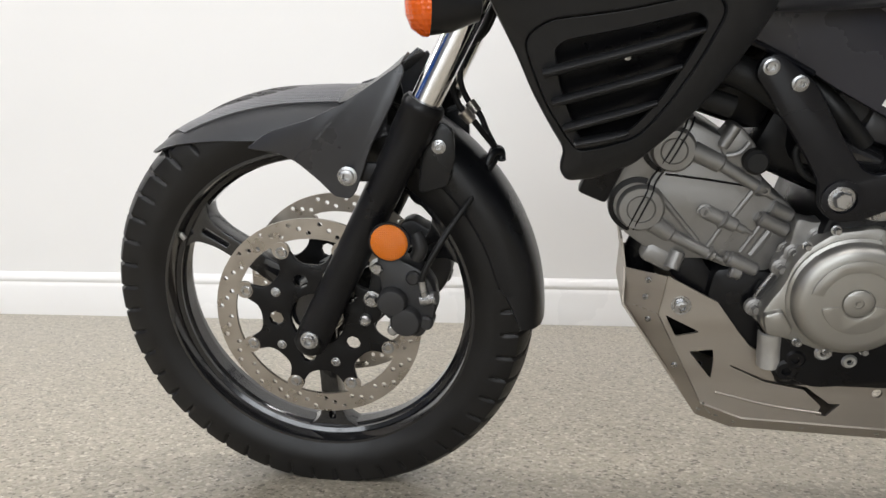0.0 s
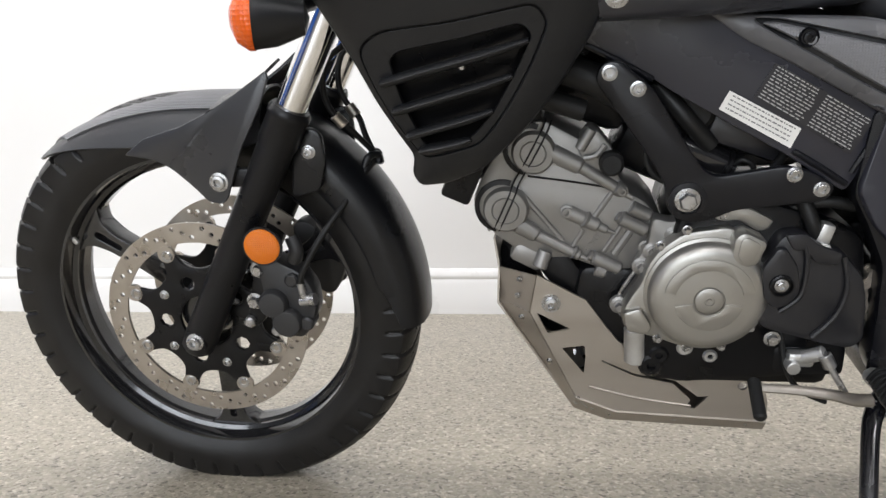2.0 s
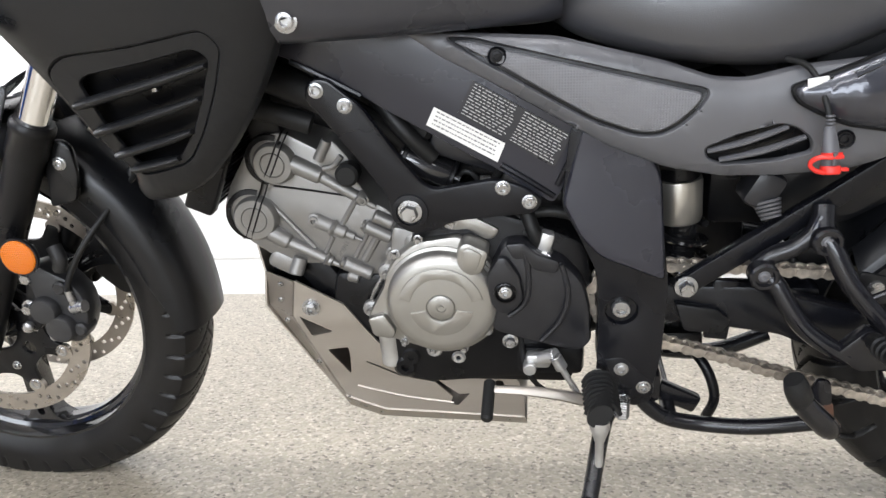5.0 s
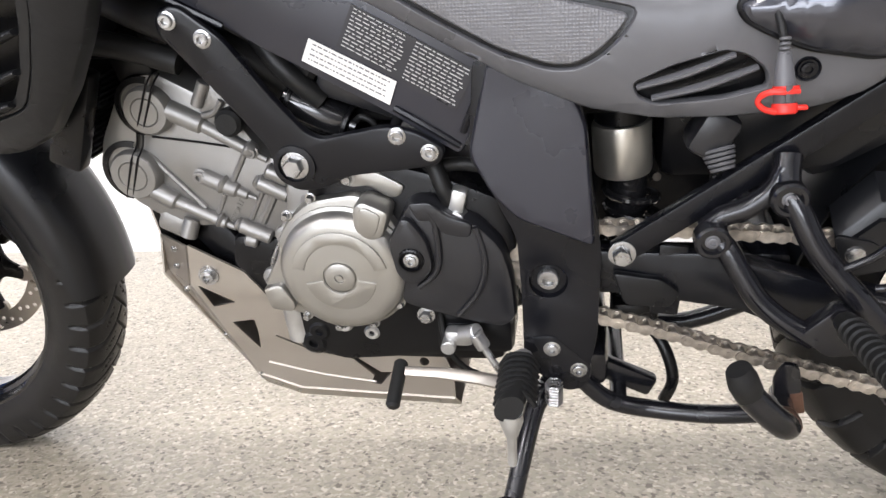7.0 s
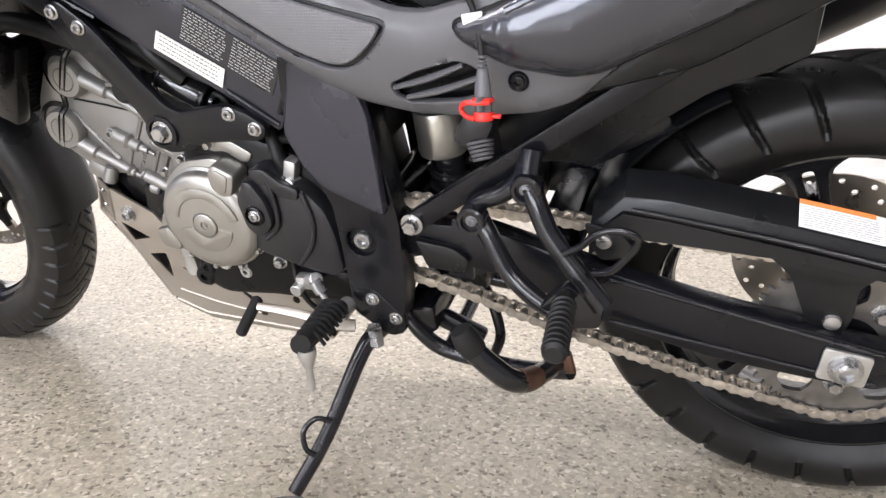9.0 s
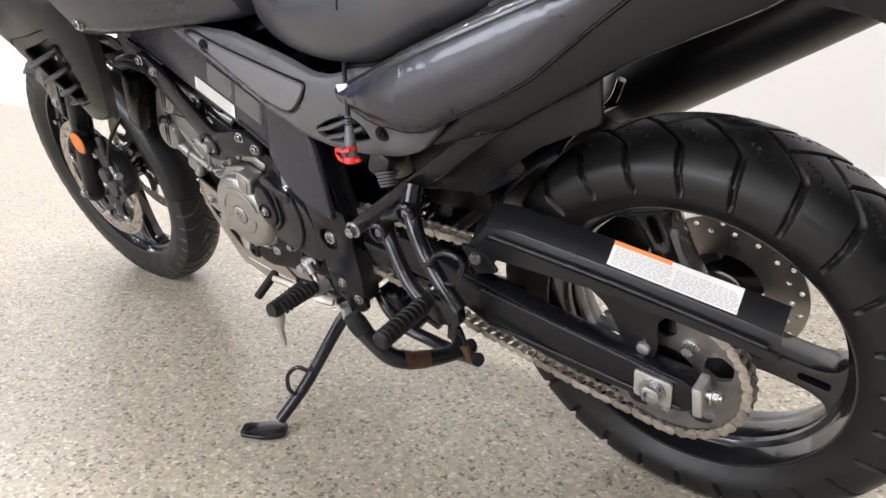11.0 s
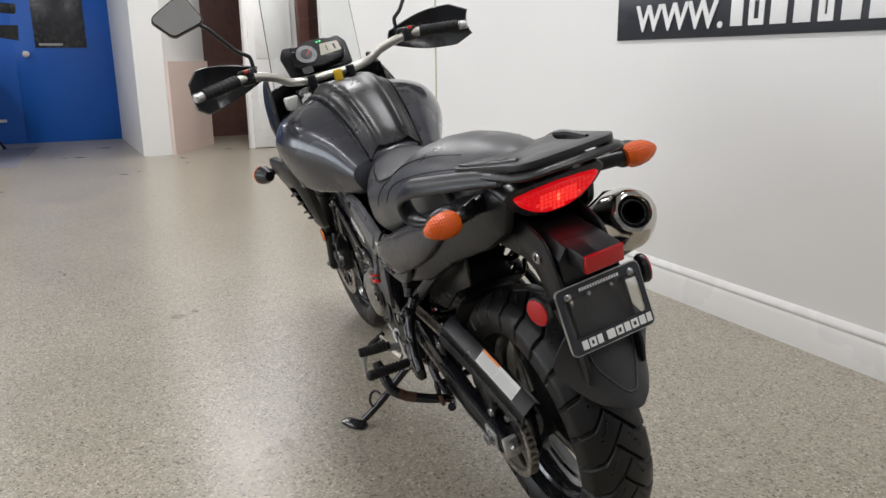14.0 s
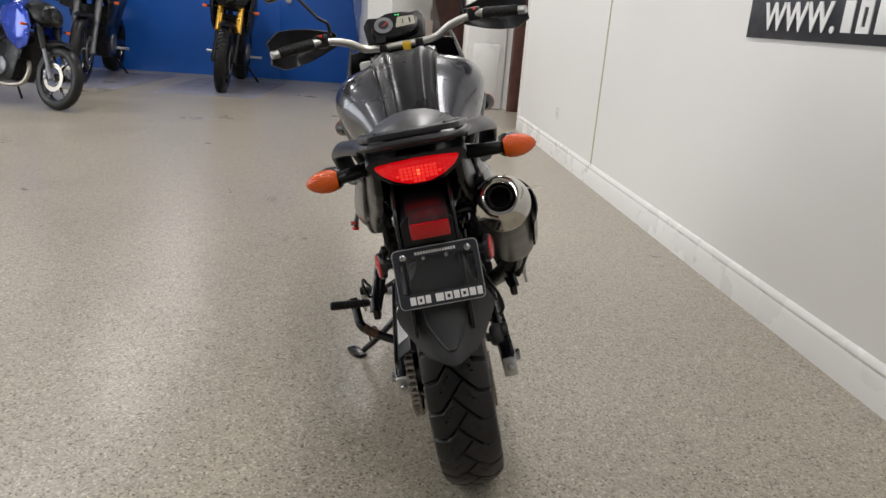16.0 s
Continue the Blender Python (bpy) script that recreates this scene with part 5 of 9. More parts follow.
for sy in (-1, 1):
    bm = B()
    plate(bm, round_poly([(0.545, 0.83), (0.606, 0.80), (0.74, 0.795), (0.80, 0.76), (0.86, 0.725), (0.925, 0.695), (0.962, 0.66), (0.935, 0.585), (0.925, 0.567), (0.855, 0.614), (0.716, 0.695), (0.689, 0.713), (0.603, 0.760), (0.56, 0.775)], 0.008, 3), 0.112 * sy, 0.146 * sy, (), 0.005)
    spar = part("frame_spar", bm, M_SPAR, moto, "black twin-spar frame beam")
    for a, b in (((0.606, 0.757), (0.690, 0.712)), ((0.860, 0.620), (0.926, 0.577)), ((0.930, 0.592), (0.958, 0.650))):
        bm = B()
        tube(bm, [(a[0], 0.145 * sy, a[1]), ((a[0] + b[0]) / 2, 0.1465 * sy, (a[1] + b[1]) / 2 + 0.001), (b[0], 0.145 * sy, b[1])], 0.0042, 8, 6)
        part("weld_seam", bm, M_FRAME, spar)
    bm = B()
    plate(bm, round_poly([(0.620, 0.714), (0.628, 0.736), (0.650, 0.738), (0.691, 0.703), (0.733, 0.633), (0.759, 0.596), (0.775, 0.588), (0.852, 0.604), (0.885, 0.596), (0.913, 0.576), (0.903, 0.558), (0.80, 0.544), (0.770, 0.528), (0.736, 0.525), (0.715, 0.544), (0.712, 0.578), (0.689, 0.616), (0.640, 0.688)], 0.012, 3), 0.146 * sy, 0.160 * sy, (), 0.004)
    for v in bm.verts:
        v.co.y -= sy * bracket_in(v.co.x, v.co.z)
    br = part("engine_bracket", bm, M_FRAME, moto, "black V-shaped engine mounting bracket")
    for px, pz in ((0.638, 0.723), (0.672, 0.703), (0.862, 0.593), (0.895, 0.574)):
        bm = B()
        bolt(bm, (px, (0.159 - bracket_in(px, pz)) * sy, pz), (0, sy, 0), 0.0072, 0.007)
        part("frame_bolt", bm, M_BOLT, br)
    bm = B()
    lathe(bm, (0.740, 0.144 * sy, 0.558), (0, sy, 0), [(0.024, 0), (0.024, 0.005), (0.018, 0.006), (0.018, 0.001), (0, 0.001)], 28)
    part("bolt_recess", bm, M_FRAME, br)
    bm = B()
    hexbolt(bm, (0.740, 0.145 * sy, 0.558), (0, sy, 0), 0.0115, 0.011)
    part("mount_bolt", bm, M_BOLT, br, "large zinc hexagon bolt")
    bm = B()
    plate(bm, round_poly([(0.945, 0.668), (0.965, 0.672), (1.048, 0.628), (1.056, 0.60), (1.062, 0.53), (1.073, 0.454), (1.070, 0.345), (1.060, 0.290), (1.040, 0.268), (1.000, 0.300), (0.985, 0.329), (0.985, 0.40), (0.982, 0.471), (0.955, 0.53), (0.935, 0.565)], 0.012, 3), 0.112 * sy, 0.152 * sy, [ring_poly((1.015, 0.416), 0.0215, 24)], 0.007)
    piv = part("pivot_plate", bm, M_FRAME, moto, "black cast swingarm pivot plate")
    bm = B()
    lathe(bm, (1.015, 0.142 * sy, 0.416), (0, sy, 0), [(0.021, 0.009), (0.020, 0.002), (0, 0.0)], 24)
    part("pivot_recess", bm, M_FRAME, piv)
    bm = B()
    lathe(bm, (1.015, 0.143 * sy, 0.416), (0, sy, 0), [(0, 0), (0.0125, 0), (0.0125, 0.006), (0.011, 0.008), (0.007, 0.008), (0.006, 0.003), (0, 0.003)], 20)
    part("pivot_nut", bm, M_BOLT, piv)
    cp = round_poly([(0.936, 0.572), (0.958, 0.528), (0.985, 0.500), (1.066, 0.468), (1.056, 0.60), (1.045, 0.628), (0.958, 0.668)], 0.010, 3)
    part("cover_panel", panel(cp, lambda x, z: 0.1545 + 0.10 * max(0.0, 0.64 - z), sy, 0.010, (), 0.02, 0.005), M_SPAR, piv, "smooth black plastic cover on the pivot plate", angle=60)
    # footrest bracket
    bm = B()
    plate(bm, round_poly([(0.985, 0.340), (1.02, 0.345), (1.065, 0.300), (1.060, 0.270), (1.035, 0.262), (0.985, 0.300)], 0.010, 3), 0.140 * sy, 0.154 * sy, (), 0.004)
    fb = part("footrest_bracket", bm, M_FRAME, moto, "black footrest bracket")
    for px, pz in ((1.018, 0.3255), (1.049, 0.2965)):
        bm = B()
        bolt(bm, (px, 0.153 * sy, pz), (0, sy, 0), 0.0075, 0.006)
        part("bracket_bolt", bm, M_BOLT, fb)
    bm = B()
    tube(bm, [(0.986, 0.192 * sy, 0.332), (0.983, 0.235 * sy, 0.337), (0.979, 0.285 * sy, 0.343)], [0.017, 0.020, 0.018], 16, 4, 0.72)
    peg = part("footpeg", bm, M_GRIP, moto, "ribbed black rubber footpeg")
    for i in range(8):
        bm = B()
        tube(bm, [(0.984 - 0.021, (0.204 + 0.0095 * i) * sy, 0.336), (0.984 - 0.012, (0.204 + 0.0095 * i) * sy, 0.3505), (0.984, (0.204 + 0.0095 * i) * sy, 0.3535), (0.984 + 0.012, (0.204 + 0.0095 * i) * sy, 0.3505), (0.984 + 0.021, (0.204 + 0.0095 * i) * sy, 0.336)], 0.003, 6, 3)
        part("peg_rib", bm, M_GRIP, peg)
    bm = B()
    tube(bm, [(0.985, 0.165 * sy, 0.320), (0.985, 0.20 * sy, 0.326)], 0.012, 12, 1)
    part("peg_core", bm, M_ALLOY, peg, "alloy footpeg core")
    bm = B()
    lathe(bm, (0.980, 0.276 * sy, 0.330), (0, 0.12 * sy, -1), [(0, 0), (0.012, 0), (0.013, 0.008), (0.007, 0.026), (0.0052, 0.03), (0.0052, 0.060), (0.004, 0.064), (0, 0.064)], 14)
    part("feeler_pin", bm, M_ALLOY, peg, "bare alloy feeler pin")
    bm = B()
    tube(bm, [(1.02 + 0.0095 * math.cos(k * math.pi / 3), 0.166 * sy + 0.0095 * math.sin(k * math.pi / 3), 0.286 - 0.0007 * k) for k in range(44)], 0.0016, 6, 1)
    part("return_spring", bm, M_BOLT, peg)
    # rear sub-frame bar
    bm = B()
    p0, p1 = Vector((1.088, 0.150 * sy, 0.451)), Vector((1.62, 0.112 * sy, 0.812))
    box(bm, (p0 + p1) / 2, ((p1 - p0).length, 0.017, 0.027), 0.003, (p1 - p0).to_track_quat("X", "Z").to_matrix().to_4x4())
    sub = part("subframe_bar", bm, M_FRAME, moto, "black square sub-frame bar")
    bm = B()
    hexbolt(bm, (1.094, 0.157 * sy, 0.455), (0, sy, 0), 0.0105, 0.011)
    part("subframe_bolt", bm, M_BOLT, sub)
    # passenger footrest hanger, two bent tubes
    bm = B()
    tube(bm, [(1.249, 0.150 * sy, 0.562), (1.248, 0.165 * sy, 0.535), (1.260, 0.180 * sy, 0.510), (1.275, 0.190 * sy, 0.480), (1.296, 0.198 * sy, 0.454), (1.316, 0.205 * sy, 0.432), (1.340, 0.210 * sy, 0.402)], [0.0135, 0.0135, 0.0125, 0.0122, 0.0122, 0.0125, 0.0135], 16, 6)
    hang = part("footrest_hanger", bm, M_SATIN, moto, "gloss black bent-tube passenger footrest hanger")
    bm = B()
    tube(bm, [(1.180, 0.160 * sy, 0.482), (1.196, 0.175 * sy, 0.470), (1.213, 0.185 * sy, 0.442), (1.229, 0.192 * sy, 0.419), (1.253, 0.200 * sy, 0.400), (1.282, 0.206 * sy, 0.384)], 0.0118, 16, 6)
    part("hanger_tube", bm, M_SATIN, hang)
    bm = B()
    tube(bm, [(1.176, 0.160 * sy, 0.486), (1.192, 0.162 * sy, 0.501), (1.216, 0.163 * sy, 0.512), (1.236, 0.162 * sy, 0.530), (1.246, 0.158 * sy, 0.552)], 0.0115, 14, 6)
    part("hanger_tube", bm, M_SATIN, hang)
    for px, pz in ((1.248, 0.527), (1.181, 0.481)):
        bm = B()
        lathe(bm, (px, 0.165 * sy, pz), (0, sy, 0), [(0, 0), (0.018, 0), (0.018, 0.018), (0.0155, 0.021), (0.012, 0.021), (0.011, 0.016), (0, 0.016)], 24)
        part("hanger_boss", bm, M_SATIN, hang)
        bm = B()
        bolt(bm, (px, 0.180 * sy, pz), (0, sy, 0), 0.0056, 0.004)
        part("hanger_bolt", bm, M_GREYFORK, hang)
    bm = B()
    plate(bm, round_poly([(1.264, 0.392), (1.298, 0.428), (1.342, 0.408), (1.338, 0.372), (1.295, 0.366)], 0.008, 3), 0.196 * sy, 0.216 * sy, (), 0.004)
    part("hanger_plate", bm, M_SATIN, hang)
    bm = B()
    tip = Vector((1.311, -0.340, 0.432)) if sy < 0 else Vector((1.300, 0.262, 0.500))
    root = Vector((1.300, 0.222 * sy, 0.418))
    rod(bm, root, tip, 0.011, 18, 0.004, 0.0130)
    pp = part("passenger_peg", bm, M_GRIP, moto, "ribbed rubber passenger footpeg")
    for i in range(9):
        q = root.lerp(tip, 0.16 + 0.09 * i)
        bm = B()
        lathe(bm, q, tip - root, [(0.011, 0), (0.0142, 0.0012), (0.0142, 0.0042), (0.011, 0.0055)], 18)
        part("peg_rib", bm, M_GRIP, pp)
    bm = B()
    tube(bm, [(1.296, 0.214 * sy, 0.470), (1.316, 0.218 * sy, 0.484), (1.333, 0.222 * sy, 0.503), (1.354, 0.223 * sy, 0.511), (1.373, 0.223 * sy, 0.506), (1.373, 0.221 * sy, 0.490), (1.350, 0.216 * sy, 0.456), (1.328, 0.210 * sy, 0.446)], 0.0042, 10, 6)
    part("wire_guard", bm, M_SATIN, hang, "bent black wire heel guard")

# labels on the spar
def label_plate(name, corners, y, mat, parent, text_rows, bar_mat, lab, cols=1, seed=3):
    """A flat printed label; its corners run round in (x, z), its print is plain bars."""
    rnd = random.Random(seed)
    bm = B()
    plate(bm, corners, y, y - 0.0012)
    ob = part(name, bm, mat, parent, lab)
    a, b, d = Vector(corners[0]), Vector(corners[1]), Vector(corners[3])
    ex, ez = b - a, d - a
    bm = B()
    for c in range(cols):
        for r in range(text_rows):
            x0, x1 = (c + 0.06) / cols, (c + 0.94) / cols
            p = x0
            while p < x1 - 0.02:
                w = rnd.uniform(0.015, 0.06)
                q = min(p + w, x1 - (rnd.random() < 0.3) * 0.1)
                if q > p + 0.008:
                    z0 = (r + 0.62) / (text_rows + 0.6)
                    h = 0.30 / (text_rows + 0.6)
                    vs = []
                    for s, t in ((p, z0 - h / 2), (q, z0 - h / 2), (q, z0 + h / 2), (p, z0 + h / 2)):
                        v = a + ex * s + ez * t
                        vs.append(bm.verts.new((v.x, y - 0.0018, v.y)))
                    bm.faces.new(vs)
                p = q + 0.014
    tagged(part("fine_print", bm, bar_mat, ob), "rows of fine unreadable print", kind="stuff")
    return ob


label_plate("warning_label", [(0.780, 0.696), (0.866, 0.648), (0.856, 0.624), (0.769, 0.674)], -0.1468, M_WHITELAB, moto, 4, M_INK, "white paper label with small grey print", 1, 5)
label_plate("data_label", [(0.829, 0.727), (0.947, 0.656), (0.925, 0.616), (0.808, 0.687)], -0.1466, M_DARKLAB, moto, 11, M_GREYBAR, "dark label with two columns of pale print", 2, 8)

# throttle bodies, hoses and dark clutter inside the frame
bm = B()
box(bm, (0.80, 0.0, 0.64), (0.20, 0.17, 0.12), 0.02)
part("airbox", bm, M_PLASTIC, moto, "black air box between the frame beams")
bm = B()
box(bm, (0.745, 0.03, 0.615), (0.15, 0.12, 0.15), 0.02, Matrix.Rotation(radians(25), 4, "Y"))
part("intake_duct", bm, M_CASTBLK, moto, "dark intake duct above the cylinders")
bm = B()
box(bm, (0.615, 0.03, 0.70), (0.15, 0.14, 0.12), 0.02, Matrix.Rotation(radians(20), 4, "Y"))
part("coolant_tank", bm, M_CASTBLK, moto, "dark coolant tank above the cylinder head")
bm = B()
box(bm, (0.815, -0.09, 0.632), (0.10, 0.05, 0.045), 0.010, Matrix.Rotation(radians(20), 4, "Y"))
part("throttle_body", bm, M_SMOOTHPL, moto, "black throttle body housing")
bm = B()
rod(bm, (0.755, -0.07, 0.668), (0.745, -0.115, 0.665), 0.028, 20, 0.006)
part("hose_stub", bm, M_GRIP, moto, "fat black rubber hose stub")
for pts, r in (([(0.52, -0.085, 0.745), (0.57, -0.105, 0.728), (0.63, -0.115, 0.705), (0.675, -0.110, 0.675), (0.715, -0.095, 0.645), (0.745, -0.07, 0.61)], 0.021), ([(0.70, -0.10, 0.70), (0.735, -0.118, 0.66), (0.77, -0.11, 0.62)], 0.012), ([(0.79, -0.11, 0.66), (0.83, -0.12, 0.65), (0.86, -0.12, 0.62), (0.85, -0.11, 0.59)], 0.006), ([(0.885, -0.11, 0.56), (0.90, -0.125, 0.52), (0.91, -0.12, 0.49)], 0.010), ([(0.87, -0.10, 0.53), (0.92, -0.115, 0.545), (0.98, -0.11, 0.53)], 0.008)):
    bm = B()
    tube(bm, [Vector(p) for p in pts], r, 14, 6)
    part("hose", bm, M_GRIP, moto, "black rubber hose")
bm = B()
box(bm, (0.915, -0.125, 0.503), (0.018, 0.02, 0.035), 0.004, Matrix.Rotation(radians(15), 4, "Y"))
rod(bm, (0.912, -0.14, 0.484), (0.916, -0.12, 0.484), 0.012)
part("cable_end", bm, M_ALLOY, moto, "small alloy cable end")
bm = B()
box(bm, (0.515, 0.0, 0.735), (0.05, 0.16, 0.20), 0.008, Matrix.Rotation(radians(-12), 4, "Y"))
rad = part("radiator", bm, M_CASTBLK, moto, "black radiator behind the cowl")
bm = B()
tube(bm, [(0.455, -0.10, 0.612), (0.448, -0.095, 0.596), (0.445, -0.07, 0.585), (0.47, -0.03, 0.57)], 0.013, 14, 5)
part("horn_bracket", bm, M_GRIP, moto)

# --- tank, seat, fairing and tail ---
def body(name, secs, mat, label, parent=None, n=32, angle=50, sub=4):
    """Smooth loft of super-elliptic sections (x, half width, z low, z high, power, drop)."""
    arr = np.array(secs, float)
    t = np.linspace(0, len(secs) - 1, (len(secs) - 1) * sub + 1)
    cols = []
    for c in range(arr.shape[1]):
        pts = smooth_line([(i, v, 0) for i, v in enumerate(arr[:, c])], sub)
        cols.append([p.y for p in pts])
    rings = []
    for i in range(len(cols[0])):
        x, hw, zl, zh, p, dr = (c[i] for c in cols)
        rings.append(oval(0, (zl + zh) / 2, max(hw, 0.004), max((zh - zl) / 2, 0.004), n, p, x, dr))
    bm = B()
    loft(bm, rings)
    return part(name, bm, mat, parent or moto, label, angle)


# tank: a crowned top, flared shoulders and a tucked waist (x, half width, low, top)
TANK = ((0.43, 0.150, 0.86, 1.010), (0.47, 0.222, 0.80, 1.045), (0.55, 0.268, 0.785, 1.070), (0.64, 0.272, 0.785, 1.075), (0.74, 0.243, 0.785, 1.050), (0.84, 0.188, 0.785, 0.990), (0.91, 0.152, 0.785, 0.925), (0.935, 0.140, 0.79, 0.900))
rings = []
cols = [[q.y for q in smooth_line([(i, v, 0) for i, v in enumerate(c)], 5)] for c in zip(*TANK)]
for x, hw, zl, zt in zip(*cols):
    h = zt - zl
    side = [V(x, hw * u, zt - h * w) for u, w in ((0.0, 0.0), (0.26, 0.01), (0.50, 0.07), (0.70, 0.13), (0.87, 0.215), (0.975, 0.36), (1.0, 0.50), (0.965, 0.67), (0.90, 0.84), (0.83, 0.96), (0.70, 1.0), (0.3, 1.0))]
    ring = side + [V(q.x, -q.y, q.z) for q in side[:0:-1]]
    rings.append([tuple(q) for q in smooth_line(ring + ring[:1], 3)[:-1]])
bm = B()
loft(bm, rings)
tank = part("fuel_tank", bm, M_TANK, moto, "dark metallic grey fuel tank with black centre panel", 60)
rows = []
for x, hw, z in ((0.455, 0.125, 1.052), (0.52, 0.125, 1.083), (0.62, 0.118, 1.094), (0.72, 0.108, 1.080), (0.82, 0.096, 1.030), (0.90, 0.086, 0.965), (0.94, 0.080, 0.915)):
    rows.append([(x, hw * v, z - 0.020 * v * v + 0.011 * math.exp(-((abs(v) - 0.58) / 0.16) ** 2) - 0.006 * math.exp(-((abs(v) - 0.86) / 0.06) ** 2) - 0.016 * max(0, abs(v) - 0.92) / 0.08) for v in np.linspace(-1, 1, 37)])
bm = B()
sm = [smooth_line([r[j] for r in rows], 4) for j in range(37)]
sheet(bm, [[sm[j][i] for j in range(37)] for i in range(len(sm[0]))], 0.012)
part("tank_centre_panel", bm, M_TANKMID, tank, "satin black raised centre panel with two ridges", angle=60)
for j in (0, 36):
    bm = B()
    tube(bm, [p + V(0, 0.003 * (-1 if j == 0 else 1), 0.002) for p in sm[j]], 0.0042, 8, 1)
    part("panel_seam", bm, M_CASTBLK, tank)
for sy in (-1, 1):
    bm = B()
    bolt(bm, (0.638, 0.236 * sy, 0.815), (0, sy, 0.0), 0.010, 0.007)
    part("tank_bolt", bm, M_BOLT, tank)
seat = body("seat", [(0.905, 0.075, 0.80, 0.890, 2.6, 0.02), (0.95, 0.108, 0.772, 0.898, 2.8, 0.03), (1.02, 0.138, 0.748, 0.885, 3.0, 0.025), (1.09, 0.156, 0.732, 0.870, 3.2, 0.015), (1.16, 0.163, 0.726, 0.880, 3.2, 0.015), (1.23, 0.163, 0.738, 0.918, 3.0, 0.03), (1.32, 0.157, 0.772, 0.958, 2.6, 0.04), (1.44, 0.148, 0.815, 0.982, 2.5, 0.04), (1.56, 0.130, 0.85, 0.991, 2.5, 0.035), (1.66, 0.110, 0.875, 0.989, 2.5, 0.03), (1.735, 0.085, 0.90, 0.972, 2.3, 0.02)], M_SEAT, "black vinyl stepped dual seat with stitched seams", sub=5)


SEAT = ((0.905, 0.075, 0.80, 0.890, 2.6, 0.02), (0.95, 0.108, 0.772, 0.898, 2.8, 0.03), (1.02, 0.138, 0.748, 0.885, 3.0, 0.025), (1.09, 0.156, 0.732, 0.870, 3.2, 0.015), (1.16, 0.163, 0.726, 0.880, 3.2, 0.015), (1.23, 0.163, 0.738, 0.918, 3.0, 0.03), (1.32, 0.157, 0.772, 0.958, 2.6, 0.04), (1.44, 0.148, 0.815, 0.982, 2.5, 0.04), (1.56, 0.130, 0.85, 0.991, 2.5, 0.035), (1.66, 0.110, 0.875, 0.989, 2.5, 0.03), (1.735, 0.085, 0.90, 0.972, 2.3, 0.02))


def seat_at(x, v, lift=0.0):
    """A point on the seat's upper side, v of its half width from the middle."""
    xs = [q[0] for q in SEAT]
    hw, zl, zh, p, dr = (float(np.interp(x, xs, [q[i] for q in SEAT])) for i in range(1, 6))
    return (x, hw * v, (zl + zh) / 2 + (zh - zl) / 2 * (1 - abs(v) ** p) ** (1 / p) - dr * v * v + lift)


for sy in (-1, 1):
    for path in (((1.195, 0.995), (1.200, 0.96), (1.215, 0.86), (1.25, 0.75), (1.32, 0.68), (1.45, 0.63), (1.60, 0.58)), ((1.270, 0.99), (1.282, 0.95), (1.31, 0.90), (1.38, 0.87), (1.50, 0.84), (1.62, 0.80))):
        bm = B()
        tube(bm, [seat_at(x, v * sy, 0.0006) for x, v in path], 0.0019, 6, 6)
        part("seat_seam", bm, M_GRIP, seat)
U = ((0.965, 0.70), (1.01, 0.74), (1.06, 0.76), (1.11, 0.74), (1.15, 0.64), (1.175, 0.42), (1.183, 0.0))
bm = B()
tube(bm, [seat_at(x, -v, 0.0008) for x, v in U] + [seat_at(x, v, 0.0008) for x, v in U[-2::-1]], 0.0019, 6, 5)
part("seat_seam", bm, M_GRIP, seat)
bm = B()
ux = [q[0] for q in U]
sheet(bm, [[seat_at(x, f * float(np.interp(x, ux, [q[1] for q in U])) * 0.97, 0.0016) for f in np.linspace(-1, 1, 17)] for x in np.linspace(0.966, 1.181, 24)], 0.004)
part("seat_insert", bm, M_SEATGRIP, seat, "lighter grippy vinyl panel on the rider's seat", angle=60)

# upper fairing
fair = body("fairing", [(0.13, 0.10, 0.86, 1.03, 2.4, 0.02), (0.18, 0.165, 0.83, 1.075, 2.5, 0.03), (0.26, 0.205, 0.815, 1.09, 2.6, 0.03), (0.34, 0.225, 0.815, 1.06, 2.6, 0.03), (0.42, 0.235, 0.82, 1.02, 2.6, 0.03), (0.50, 0.24, 0.822, 0.985, 2.6, 0.03), (0.58, 0.238, 0.82, 0.93, 2.6, 0.02), (0.635, 0.225, 0.815, 0.875, 2.4, 0.01)], M_SMOOTHPL, "black plastic half fairing")


def cowl_y(x, z):
    return 0.176 + (z - 0.584) * 0.34 - 0.02 * max(0.0, (x - 0.5) / 0.12) ** 2


cowl_out = [(0.300, 0.845), (0.322, 0.80), (0.345, 0.75), (0.362, 0.705), (0.384, 0.66), (0.400, 0.632), (0.393, 0.607), (0.402, 0.588), (0.44, 0.592), (0.485, 0.612), (0.538, 0.664), (0.578, 0.716), (0.612, 0.772), (0.634, 0.82), (0.630, 0.87), (0.56, 0.89), (0.42, 0.89), (0.33, 0.875)]
vent = [(0.388, 0.757), (0.399, 0.766), (0.471, 0.778), (0.536, 0.792), (0.549, 0.780), (0.530, 0.739), (0.503, 0.692), (0.474, 0.658), (0.440, 0.648), (0.418, 0.648), (0.408, 0.675), (0.395, 0.711)]
inset = [(0.354, 0.770), (0.381, 0.789), (0.460, 0.796), (0.552, 0.812), (0.566, 0.792), (0.545, 0.742), (0.515, 0.690), (0.484, 0.650), (0.44, 0.638), (0.416, 0.634), (0.405, 0.647), (0.380, 0.690), (0.364, 0.732)]
